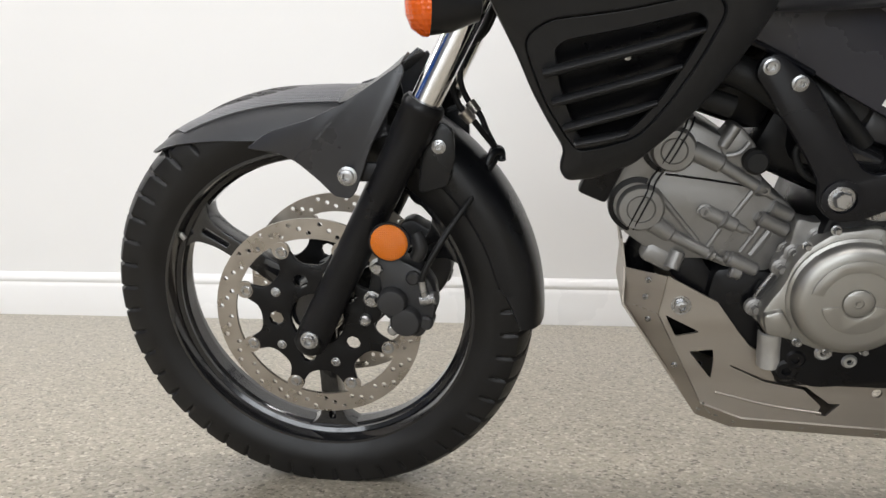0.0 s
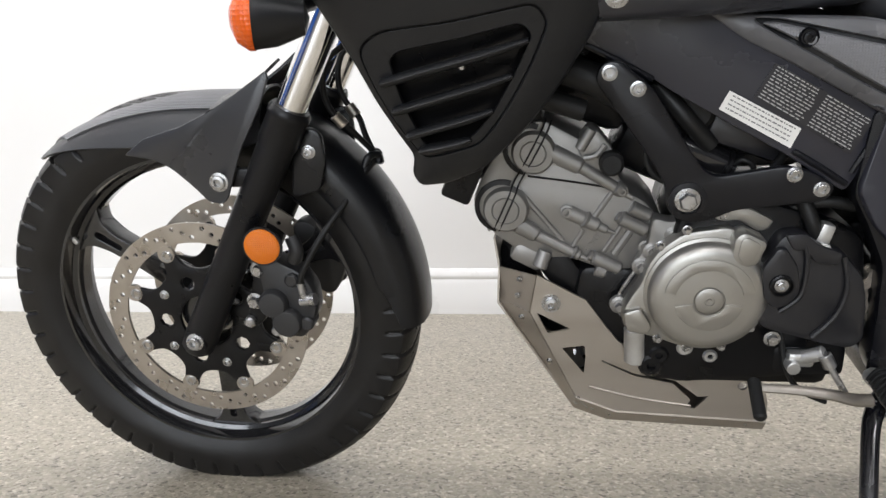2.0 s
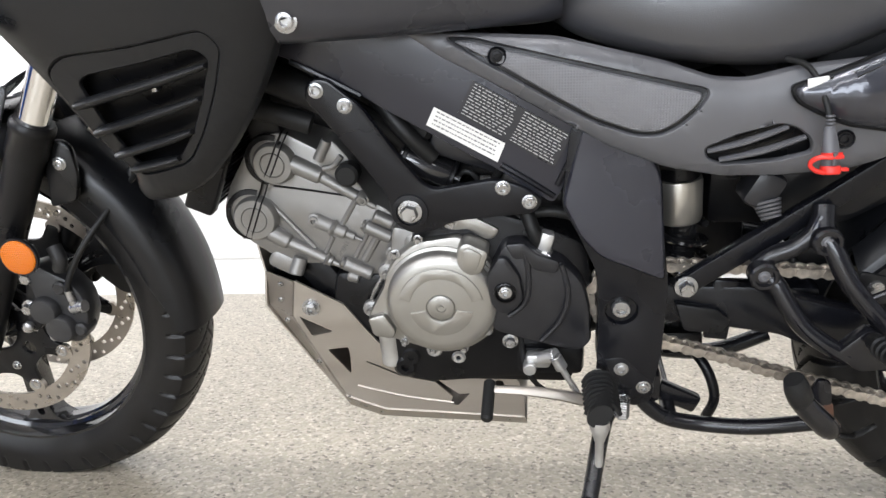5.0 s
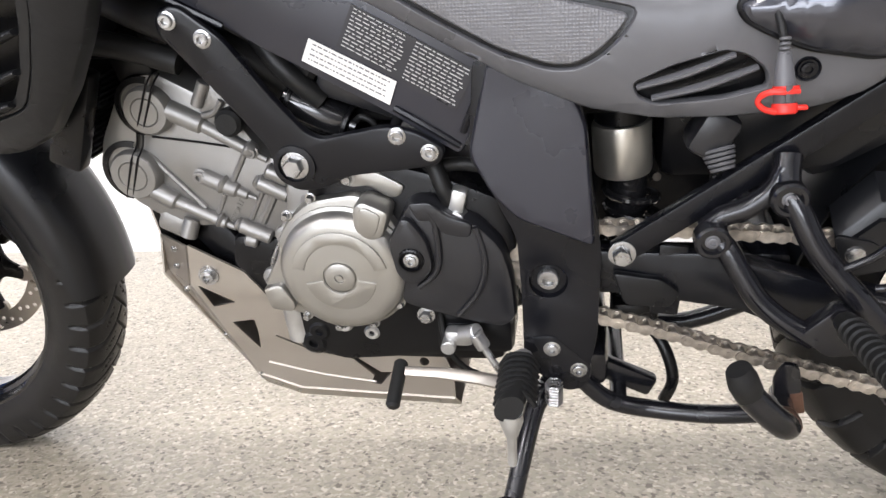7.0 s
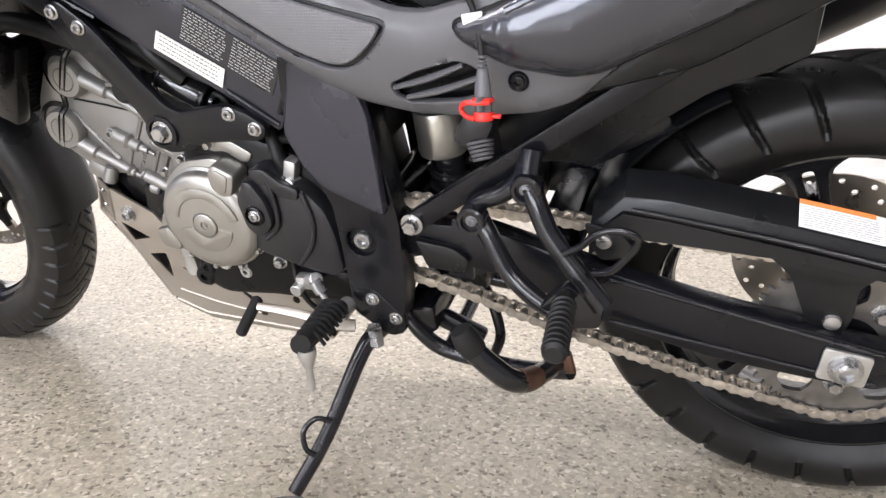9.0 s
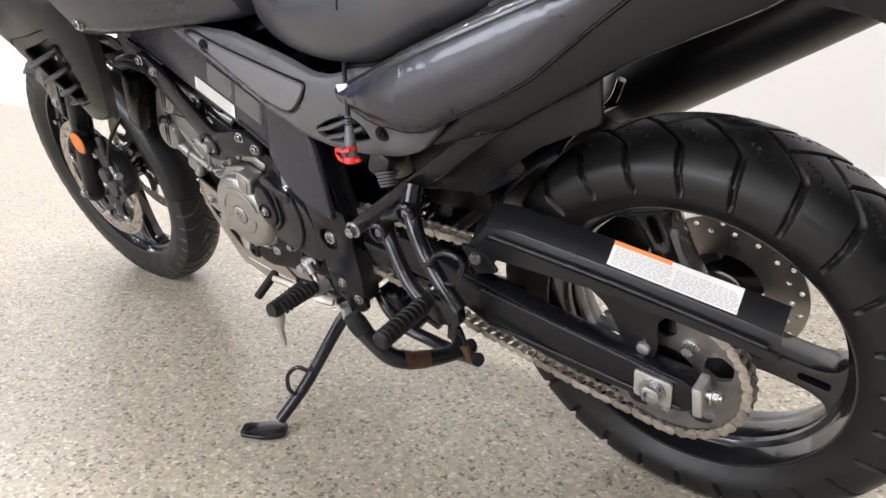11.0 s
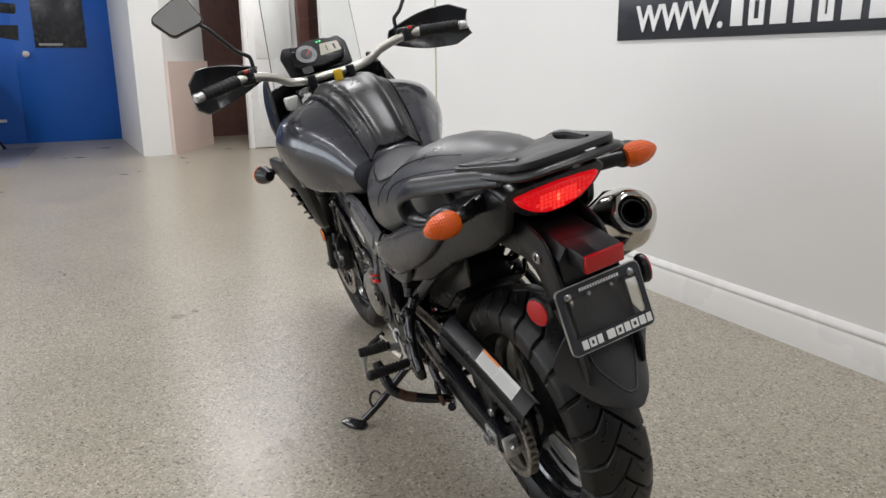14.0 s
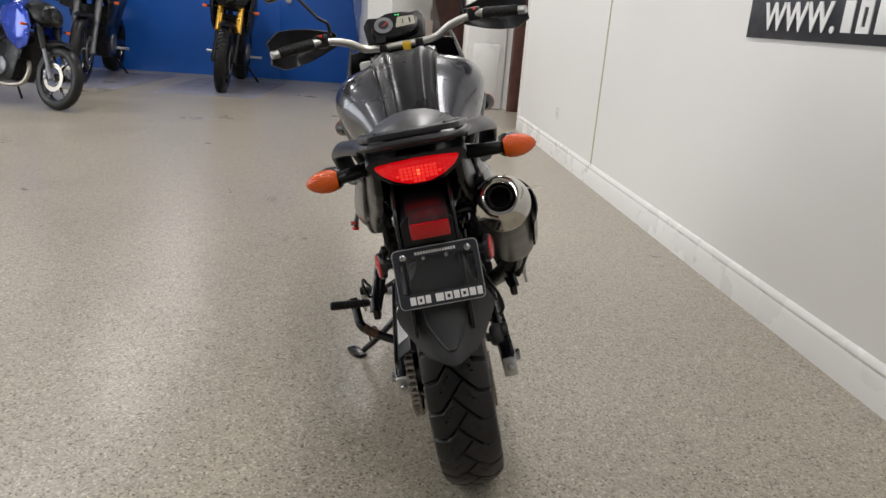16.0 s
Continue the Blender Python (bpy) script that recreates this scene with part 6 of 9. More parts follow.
for sy in (-1, 1):
    rim_o, rim_i = round_poly(cowl_out, 0.014, 3), round_poly(inset, 0.016, 4)
    cf = dome(rim_o, lambda x, z: cowl_y(x, z) - 0.002, 0.016, 0.018)
    cw = part("side_cowl", panel(rim_o, cf, sy, 0.018, [rim_i], 0.014, 0.004), M_COWL, fair, "black side cowl with louvred vent", angle=60)
    part("recessed_panel", panel(rim_i, lambda x, z: cowl_y(x, z) + 0.009, sy, 0.006, [round_poly(vent, 0.012, 4)], 0.02, 0.002), M_COWL, cw, "finely dimpled panel round the louvres", angle=60)
    for a, b in (((0.376, 0.730), (0.545, 0.773)), ((0.386, 0.695), (0.526, 0.734)), ((0.399, 0.663), (0.503, 0.693)), ((0.412, 0.643), (0.474, 0.657))):
        bm = B()
        m1, m2 = ((a[0] * 0.85 + b[0] * 0.15, a[1] * 0.85 + b[1] * 0.15), (a[0] * 0.3 + b[0] * 0.7, a[1] * 0.3 + b[1] * 0.7 - 0.001))
        tube(bm, [(p[0], sy * (cowl_y(*p) + 0.010), p[1]) for p in (a, m1, m2, b)], [0.0052, 0.0062, 0.0058, 0.0032], 12, 6, 2.2, (0, 0, 1))
        part("louvre", bm, M_COWL, cw)
    duct = round_poly([(0.342, 0.778), (0.368, 0.792), (0.42, 0.800), (0.54, 0.803), (0.566, 0.785), (0.552, 0.745), (0.512, 0.68), (0.486, 0.645), (0.43, 0.630), (0.398, 0.640), (0.370, 0.70), (0.350, 0.745)], 0.01, 2)
    part("duct_back", panel(duct, lambda x, z: cowl_y(x, z) - 0.013, sy, 0.006, (), 0.05, 0.001), M_CASTBLK, cw, "dark duct behind the louvres", angle=60)
    bm = B()
    box(bm, (0.468, sy * 0.218, 0.747), (0.007, 0.02, 0.012), 0.002)
    part("duct_clip", bm, M_ALLOY, cw)
    # front turn signal on a stalk
    bm = B()
    lathe(bm, (0.262, 0.30 * sy, 0.812), (-0.9, 0.25 * sy, 0.05), [(0, -0.055), (0.018, -0.05), (0.030, -0.02), (0.033, 0.004), (0.0, 0.004)], 24)
    sg = part("front_turn_signal", bm, M_PLASTIC, moto, "front turn signal with amber lens")
    bm = B()
    lathe(bm, (0.259, 0.301 * sy, 0.812), (-0.9, 0.25 * sy, 0.05), [(0.0, 0), (0.034, 0), (0.034, 0.006), (0.026, 0.018), (0.012, 0.024), (0, 0.025)], 24)
    part("lens", bm, M_AMBER, sg, "amber lens")
    bm = B()
    rod(bm, (0.30, 0.20 * sy, 0.83), (0.285, 0.30 * sy, 0.815), 0.013)
    part("stalk", bm, M_PLASTIC, sg)
# headlamp
bm = B()
lathe(bm, (0.15, 0, 0.93), (-1, 0, 0.1), [(0.09, -0.02), (0.09, 0.0), (0.08, 0.02), (0.05, 0.034), (0, 0.04)], 36)
part("headlamp", bm, M_SCREEN, moto, "clear headlamp glass")
# wind screen
bm = B()
sheet(bm, [[(0.13 + 0.34 * s * 0.55 + 0.10 * v * v, v * (0.175 - 0.03 * s), 1.08 + 0.42 * s - 0.05 * v * v * (1 - s)) for v in np.linspace(-1, 1, 17)] for s in np.linspace(0, 1, 9)], 0.003)
ws = part("windscreen", bm, M_SCREEN, moto, "clear curved windscreen", angle=60)
ws.visible_shadow = False
# instrument panel
DR = Matrix.Rotation(radians(-38), 4, "Y")
DP = Matrix.Translation((0.385, -0.014, 1.176)) @ DR @ Matrix.Scale(0.90, 4)
t = B()
plate(t, round_poly([(-0.105, -0.03), (-0.085, 0.035), (-0.03, 0.062), (0.045, 0.058), (0.095, 0.038), (0.108, -0.01), (0.085, -0.045), (0.0, -0.06), (-0.07, -0.055)], 0.018, 4), -0.022, 0.022, (), 0.007)
to_dash = DP @ Matrix.Rotation(radians(90), 4, "Z")
bmesh.ops.transform(t, matrix=to_dash, verts=t.verts)
dash = part("instrument_panel", t, M_CASTBLK, moto, "black instrument panel with round dial and display")
t = B()
plate(t, round_poly([(-0.125, -0.055), (-0.135, 0.045), (-0.112, 0.085), (-0.035, 0.072), (0.035, 0.072), (0.112, 0.085), (0.135, 0.045), (0.125, -0.055)], 0.012, 3), 0.020, 0.034, (), 0.005)
bmesh.ops.transform(t, matrix=to_dash, verts=t.verts)
part("dash_surround", t, M_CASTBLK, dash, "black angular surround of the instruments")
for nm, pts, mat, lab in (("rev_counter", ring_poly((-0.045, 0.0), 0.040, 32), M_DASH, "round grey rev counter dial"), ("dial_centre", ring_poly((-0.045, 0.0), 0.022, 24), M_DARKLAB, ""), ("display", round_poly([(0.004, -0.022), (0.018, 0.03), (0.088, 0.026), (0.09, -0.018)], 0.006, 3), M_LCD, "pale liquid crystal display"), ("button_pad", round_poly([(-0.085, -0.085), (-0.085, -0.055), (-0.045, -0.055), (-0.045, -0.085)], 0.004, 2), M_PLASTIC, "")):
    t = B()
    y0 = -0.0225 if nm != "dial_centre" else -0.0245
    plate(t, pts, y0, y0 - 0.0015)
    bmesh.ops.transform(t, matrix=to_dash, verts=t.verts)
    part(nm, t, mat, dash, lab)
t = B()
box(t, (-0.035, -0.0265, 0.004), (0.034, 0.001, 0.003), 0, Matrix.Rotation(radians(-40), 4, "Y"))
bmesh.ops.transform(t, matrix=to_dash, verts=t.verts)
part("needle", t, M_REDCAP, dash)
for k in range(4):
    t = B()
    box(t, (0.012 + 0.012 * k, -0.0235, 0.042), (0.006, 0.002, 0.006), 0.001)
    bmesh.ops.transform(t, matrix=to_dash, verts=t.verts)
    part("warning_light", t, M_TEALLIT if k < 2 else M_DARKLAB, dash)
for k, (x, z) in enumerate(((0.018, 0.004), (0.048, 0.004))):
    t = B()
    box(t, (x + 0.02, -0.0245, z), (0.008 if k else 0.004, 0.001, 0.024), 0)
    bmesh.ops.transform(t, matrix=to_dash, verts=t.verts)
    part("display_digit", t, M_DARKLAB, dash)
# inner fairing wings beside the instruments
for sy in (-1, 1):
    wing = round_poly([(0.25, 1.13), (0.30, 1.14), (0.40, 1.06), (0.47, 1.00), (0.50, 0.96), (0.44, 0.94), (0.34, 0.97), (0.26, 1.04)], 0.02, 3)
    part("inner_wing", panel(wing, dome(wing, lambda x, z: 0.215 + 0.22 * (1.06 - z), 0.014, 0.03), sy, 0.008, (), 0.02, 0.004), M_PLASTIC, fair, "black inner fairing wing", angle=60)
bm = B()
sheet(bm, [[(0.30 + 0.02 * s + 0.05 * v * v, (0.225 - 0.02 * s) * v, 1.00 + 0.12 * s - 0.02 * v * v) for v in np.linspace(-1, 1, 13)] for s in np.linspace(0, 1, 6)], 0.006)
part("dash_shroud", bm, M_PLASTIC, fair, "black shroud behind the instruments", angle=60)
# handlebar
bm = B()
tube(bm, [(0.585, -0.44, 1.158), (0.52, -0.30, 1.172), (0.468, -0.20, 1.150), (0.438, -0.145, 1.118), (0.430, -0.09, 1.108), (0.430, 0, 1.107), (0.430, 0.09, 1.108), (0.438, 0.145, 1.118), (0.468, 0.20, 1.150), (0.52, 0.30, 1.172), (0.585, 0.44, 1.158)], 0.0145, 16, 6)
bar = part("handlebar", bm, M_SLEEVE, moto, "silver steel handlebar")
for sy in (-1, 1):
    bm = B()
    box(bm, (0.430, 0.07 * sy, 1.098), (0.04, 0.03, 0.045), 0.006)
    part("bar_clamp", bm, M_FRAME, bar)
    g0, g1 = Vector((0.528, 0.318 * sy, 1.170)), Vector((0.585, 0.438 * sy, 1.159))
    bm = B()
    rod(bm, g0, g1, 0.0195, 20, 0.003)
    grip = part("grip", bm, M_GRIP, bar, "black rubber grip")
    for i in range(7):
        q = g0.lerp(g1, (i + 0.7) / 8)
        bm = B()
        lathe(bm, q, g1 - g0, [(0.0190, 0), (0.0208, 0.001), (0.0208, 0.006), (0.0190, 0.007)], 16)
        part("grip_rib", bm, M_GRIP, grip)
    d = (g1 - g0).normalized()
    bm = B()
    rod(bm, g1, g1 + d * 0.03, 0.0155, 18, 0.004)
    part("bar_end", bm, M_ALLOY, bar, "alloy bar end weight")
    bm = B()
    box(bm, (0.508, 0.285 * sy, 1.172), (0.042, 0.05, 0.05), 0.01)
    box(bm, (0.49, 0.262 * sy, 1.18), (0.03, 0.03, 0.034), 0.006)
    sw = part("switch_block", bm, M_PLASTIC, bar, "black switch block")
    bm = B()
    box(bm, (0.528, 0.285 * sy, 1.192), (0.014, 0.012, 0.010), 0.003)
    part("red_switch", bm, M_REDCAP, sw, "small red switch")
    bm = B()
    tube(bm, [(0.478, 0.26 * sy, 1.178), (0.47, 0.30 * sy, 1.176), (0.49, 0.37 * sy, 1.168), (0.525, 0.44 * sy, 1.160)], [0.008, 0.006, 0.005, 0.006], 10, 5, 0.7)
    part("lever", bm, M_ALLOY, bar, "alloy hand lever")
    # hand guard shell
    rows = []
    for s in np.linspace(0, 1, 15):
        a = s * math.pi * 0.62
        base = Vector((0.452 - 0.01 * s, (0.235 + 0.235 * s) * sy, 1.172))
        bx = 0.425 + 0.06 * s * s + 0.11 * max(0, s - 0.72) / 0.28 * 0.9
        hh = 0.025 + 0.045 * math.sin(min(1, s * 1.25) * math.pi * 0.5) - 0.03 * max(0, s - 0.85) / 0.15
        rows.append([(bx + 0.028 * abs(v) ** 2, base.y, 1.170 + hh * v - 0.006 * s) for v in np.linspace(-1, 1, 9)])
    bm = B()
    sheet(bm, rows, 0.005)
    hgd = part("hand_guard", bm, M_SMOOTHPL, moto, "black plastic hand guard", angle=60)
    # mirror
    bm = B()
    tube(bm, [(0.485, 0.252 * sy, 1.185), (0.485, 0.252 * sy, 1.222), (0.484, 0.258 * sy, 1.236), (0.480, 0.278 * sy, 1.250), (0.476, 0.294 * sy, 1.268), (0.470, 0.330 * sy, 1.318), (0.466, 0.350 * sy, 1.345), (0.458, 0.374 * sy, 1.368)], 0.0065, 10, 3)
    mir = part("mirror", bm, M_PLASTIC, moto, "rear-view mirror on a black stem")
    t = B()
    plate(t, round_poly([(0.064, 0.016), (0.054, 0.034), (-0.036, 0.078), (-0.056, 0.072), (-0.088, -0.006), (-0.080, -0.024), (0.008, -0.046), (0.022, -0.040)], 0.008, 4), -0.010, 0.016, (), 0.005)
    MM = Matrix.Translation((0.46, 0.44 * sy, 1.385)) @ Matrix.Rotation(radians(90), 4, "Z") @ Matrix.Diagonal((sy, 1, 1, 1)) @ Matrix.Rotation(radians(-14), 4, "X")
    bmesh.ops.transform(t, matrix=MM, verts=t.verts)
    part("mirror_case", t, M_PLASTIC, mir)
    t = B()
    plate(t, round_poly([(0.059, 0.016), (0.051, 0.030), (-0.037, 0.073), (-0.053, 0.068), (-0.083, -0.006), (-0.076, -0.020), (0.008, -0.041), (0.020, -0.036)], 0.007, 4), -0.0105, -0.0115)
    bmesh.ops.transform(t, matrix=MM, verts=t.verts)
    part("mirror_glass", t, M_MIRROR, mir, "mirror glass")
for sy in (-1, 1):
    bm = B()
    lathe(bm, (0.478, 0.103 * sy, 1.040), (-0.42, 0, 1), [(0, 0), (0.026, 0), (0.026, 0.014), (0.022, 0.018), (0.014, 0.018), (0.014, 0.026), (0.010, 0.029), (0.006, 0.029), (0.006, 0.024), (0, 0.024)], 20)
    part("fork_cap", bm, M_ALLOY, moto, "machined alloy fork cap")
bm = B()
box(bm, (0.455, 0.02, 1.098), (0.006, 0.03, 0.04), 0.002)
part("key_tag", bm, M_YELLOW, moto, "yellow key tag in the ignition")
bm = B()
box(bm, (0.40, -0.145, 1.045), (0.05, 0.055, 0.045), 0.008)
part("clutch_reservoir", bm, M_WHITELAB, moto, "pale plastic reservoir")

# --- side covers ---
SC = [(0.741, 0.790), (0.823, 0.781), (0.926, 0.775), (0.984, 0.760), (1.045, 0.745), (1.105, 0.724), (1.142, 0.722), (1.194, 0.735), (1.29, 0.745), (1.36, 0.70), (1.345, 0.668), (1.303, 0.630), (1.26, 0.615), (1.186, 0.607), (1.122, 0.606), (1.056, 0.617), (0.988, 0.645), (0.921, 0.683), (0.854, 0.721), (0.789, 0.755)]
VENT = round_poly([(1.098, 0.644), (1.133, 0.660), (1.178, 0.673), (1.196, 0.668), (1.212, 0.655), (1.216, 0.640), (1.180, 0.630), (1.120, 0.624), (1.104, 0.630)], 0.006, 3)


def side_base(x, z, base, rear=0.0):
    return base + 0.06 * max(0.0, min(x, 1.28) - 0.83) + rear * max(0, (x - 1.25) / 0.5) - 0.06 * abs(z - 0.69) ** 1.5


INSERT = round_poly([(0.806, 0.774), (0.823, 0.774), (0.920, 0.750), (1.016, 0.727), (1.094, 0.708), (1.084, 0.693), (1.065, 0.675), (1.045, 0.664), (1.022, 0.664), (0.973, 0.681), (0.920, 0.711), (0.868, 0.742), (0.827, 0.764)], 0.010, 3)
INSERT_RIM = round_poly([(0.797, 0.779), (0.823, 0.778), (0.921, 0.754), (1.017, 0.731), (1.101, 0.712), (1.088, 0.690), (1.068, 0.671), (1.047, 0.660), (1.020, 0.660), (0.971, 0.677), (0.917, 0.707), (0.865, 0.738), (0.823, 0.761)], 0.010, 3)
TAIL = round_poly([(1.181, 0.716), (1.232, 0.735), (1.325, 0.774), (1.469, 0.826), (1.587, 0.862), (1.640, 0.874), (1.652, 0.866), (1.640, 0.852), (1.55, 0.790), (1.481, 0.738), (1.43, 0.712), (1.36, 0.682), (1.33, 0.668), (1.30, 0.664), (1.24, 0.676), (1.205, 0.692), (1.188, 0.702)], 0.010, 4)
UNDER = round_poly([(1.30, 0.63), (1.36, 0.69), (1.33, 0.76), (1.44, 0.83), (1.62, 0.895), (1.78, 0.94), (1.825, 0.925), (1.80, 0.85), (1.72, 0.80), (1.58, 0.745), (1.42, 0.66)], 0.015, 3)
cover = round_poly(SC, 0.012, 3)
for sy in (-1, 1):
    cov = dome(cover, lambda x, z: side_base(x, z, 0.147), 0.013, 0.013)
    sc = part("side_cover", panel(cover, cov, sy, 0.010, [VENT, INSERT_RIM], 0.016, 0.0035), M_SIDE, moto, "dark grey plastic side cover with vent slots", angle=60)
    part("patterned_panel", panel(INSERT, lambda x, z: cov(x, z) + 0.0008, sy, 0.005, (), 0.018, 0.003), M_DIMPLE, sc, "finely dimpled insert", angle=60)
    part("insert_groove", panel(round_poly([(0.79, 0.783), (0.921, 0.759), (1.106, 0.714), (1.07, 0.667), (1.02, 0.655), (0.91, 0.706)], 0.006, 2), lambda x, z: cov(x, z) - 0.006, sy, 0.003, (), 0.03, 0.001), M_PLASTIC, sc)
    part("vent_back", panel(round_poly([(1.09, 0.620), (1.12, 0.668), (1.19, 0.680), (1.225, 0.66), (1.22, 0.625), (1.12, 0.615)], 0.006, 2), lambda x, z: side_base(x, z, 0.138), sy, 0.004, (), 0.05, 0.001), M_CASTBLK, sc)
    for a, b in (((1.102, 0.640), (1.186, 0.669)), ((1.116, 0.629), (1.206, 0.657))):
        bm = B()
        tube(bm, [(a[0], sy * (cov(*a) - 0.004), a[1]), ((a[0] + b[0]) / 2, sy * (side_base((a[0] + b[0]) / 2, 0.65, 0.147) + 0.010), (a[1] + b[1]) / 2 - 0.002), (b[0], sy * (cov(*b) - 0.004), b[1])], [0.003, 0.0042, 0.003], 10, 6, 1.8, (0, 0, 1))
        part("vent_fin", bm, M_SIDE, sc)
    for p in ((0.859, 0.756), (1.246, 0.655)):
        bm = B()
        lathe(bm, (p[0], sy * cov(*p), p[1]), (0, sy, 0), [(0, 0.0015), (0.0030, 0.0015), (0.0036, 0.0040), (0.0062, 0.0036), (0.0068, 0.001), (0.0085, 0.001), (0.0105, 0.0030), (0.0115, 0.0)], 22)
        part("cover_screw", bm, M_FRAME, sc)
    # painted tail panel
    tlf = dome(TAIL, lambda x, z: side_base(x, z, 0.172, -0.075), 0.018, 0.020)
    tp = part("tail_panel", panel(TAIL, tlf, sy, 0.016, (), 0.014, 0.003), M_TANK, moto, "dark metallic grey tail panel", angle=60)
    bm = B()
    tube(bm, [(x, sy * (tlf(x, z) - 0.001), z) for x, z in ((1.24, 0.730), (1.33, 0.768), (1.47, 0.816), (1.585, 0.853), (1.632, 0.866))], 0.0042, 8, 6)
    part("panel_edge", bm, M_TANK, tp)
    bm = B()
    tube(bm, [(x, sy * (tlf(x, z) - 0.004), z) for x, z in TAIL + TAIL[:1]], 0.0028, 6, 1)
    part("panel_gap", bm, M_CASTBLK, tp)
    # black tail side below and behind it
    und = dome(UNDER, lambda x, z: side_base(x, z, 0.143, -0.062), 0.013, 0.02)
    part("tail_side", panel(UNDER, und, sy, 0.014, (), 0.016, 0.005), M_PLASTIC, moto, "black plastic tail side", angle=60)
bm = B()
box(bm, (1.74, 0, 0.945), (0.14, 0.19, 0.04), 0.01)
box(bm, (1.45, 0, 0.78), (0.45, 0.20, 0.10), 0.02, Matrix.Rotation(radians(-18), 4, "Y"))
part("tail_frame", bm, M_PLASTIC, moto, "black tail frame under the seat")

# charging lead with red cap
bm = B()
tube(bm, [(1.180, -0.160, 0.742), (1.196, -0.178, 0.738), (1.207, -0.192, 0.722), (1.214, -0.204, 0.700), (1.217, -0.210, 0.686)], 0.0034, 10, 5)
lead = part("charging_lead", bm, M_GRIP, moto, "thin black charging lead")
bm = B()
for k in range(4):
    lathe(bm, (1.2172 + 0.0002 * k, -0.2105 - 0.001 * k, 0.690 - 0.004 * k), (0.03, -0.3, -1), [(0.003, 0), (0.0048, 0.0006), (0.0048, 0.0022), (0.003, 0.003)], 12)
tube(bm, [(1.2175, -0.213, 0.678), (1.218, -0.217, 0.664), (1.219, -0.222, 0.650), (1.2195, -0.225, 0.636)], [0.0052, 0.0080, 0.0094, 0.0090], 16, 4, 0.8, (1, 0, 0))
con = part("connector", bm, M_SIDE, lead, "grey moulded plug")
bm = B()
tube(bm, [(1.2195, -0.2345, 0.656), (1.2195, -0.2355, 0.642)], [0.0045, 0.004], 10, 1, 0.4)
part("plug_button", bm, M_SIDE, con)
bm = B()
box(bm, (1.206, -0.196, 0.716), (0.022, 0.003, 0.024), 0.0012, Matrix.Rotation(radians(-8), 4, "Y"))
part("lead_tag", bm, M_WHITELAB, lead, "white paper tag on the lead")
bm = B()
tube(bm, [(1.228, -0.232, 0.6500), (1.216, -0.236, 0.6505), (1.205, -0.234, 0.650), (1.1985, -0.230, 0.645), (1.1975, -0.229, 0.639), (1.203, -0.231, 0.634), (1.212, -0.232, 0.632)], [0.0028, 0.0028, 0.0028, 0.003, 0.003, 0.0032, 0.0036], 10, 5, 0.8)
cap = part("dust_cap", bm, M_REDCAP, lead, "bright red rubber dust cap")
bm = B()
lathe(bm, (1.2195, -0.225, 0.6375), (0.02, -0.25, -1), [(0, 0), (0.0098, 0), (0.0106, 0.0015), (0.0106, 0.0075), (0.0094, 0.009), (0, 0.009)], 20)
box(bm, (1.233, -0.227, 0.634), (0.010, 0.006, 0.004), 0.0015)
part("cap_cup", bm, M_REDCAP, cap)
bm = B()
lathe(bm, (1.2195, -0.2235, 0.652), (0.02, -0.25, -1), [(0.0088, 0), (0.0108, 0), (0.0108, 0.0045), (0.0088, 0.0045), (0.0088, 0)], 20)
part("cap_band", bm, M_REDCAP, cap)

# --- rear wheel, swingarm and chain ---
rw = part("rear_wheel", rim_mesh(RC, 0.224, 0.200, 0.060), M_GLOSS, moto, "gloss black three-spoke cast rear wheel")
wheel_parts(rw, RC, 0.224, 0.200, 0.060, (108, 228, 348), 0.055, 0.075, 0.036)
tread_tyre("tyre", RC, RR, 0.078, 0.219, 26, 1, rw, 0.010)
holes = [ring_poly((RC.x, RC.z), 0.062, 24)]
for i in range(18):
    for k, rr in enumerate((0.100, 0.114)):
        a = 2 * math.pi * (i + 0.5 * k) / 18
        holes.append(ring_poly((RC.x + rr * math.cos(a), RC.z + rr * math.sin(a)), 0.004, 8))
bm = B()
plate(bm, ring_poly((RC.x, RC.z), 0.124, 72), 0.085, 0.0895, holes)
part("rear_disc", bm, M_DISC, rw, "drilled rear brake disc", angle=30)
SP_Y, SP_R = -0.112, 0.108
bm = B()
out = []
for i in range(47):
    for da, r in ((0.0, SP_R - 0.005), (0.25, SP_R - 0.004), (0.42, SP_R + 0.004), (0.58, SP_R + 0.004), (0.75, SP_R - 0.004)):
        a = 2 * math.pi * (i + da) / 47
        out.append((RC.x + r * math.cos(a), RC.z + r * math.sin(a)))
holes = [ring_poly((RC.x, RC.z), 0.04, 24)]
for i in range(5):
    p = at_angle(RC, 0.075, 72 * i + 20)
    holes.append(round_poly([(p.x + 0.022 * math.cos(radians(72 * i + 20 + q)), p.z + 0.022 * math.sin(radians(72 * i + 20 + q))) for q in (0, 60, 120, 180, 240, 300)], 0.006, 2))
plate(bm, out, SP_Y - 0.0035, SP_Y + 0.0035, holes)
spk = part("rear_sprocket", bm, M_SPROCKET, rw, "steel rear sprocket", angle=30)
for i in range(5):
    bm = B()
    hexbolt(bm, at_angle(RC, 0.06, 72 * i + 56, SP_Y - 0.003), (0, -1, 0), 0.009, 0.011)
    part("sprocket_nut", bm, M_BOLT, spk)
bm = B()
lathe(bm, (RC.x, -0.075, RC.z), (0, -1, 0), [(0, 0), (0.085, 0), (0.085, 0.01), (0.06, 0.03), (0.035, 0.034), (0, 0.034)], 40)
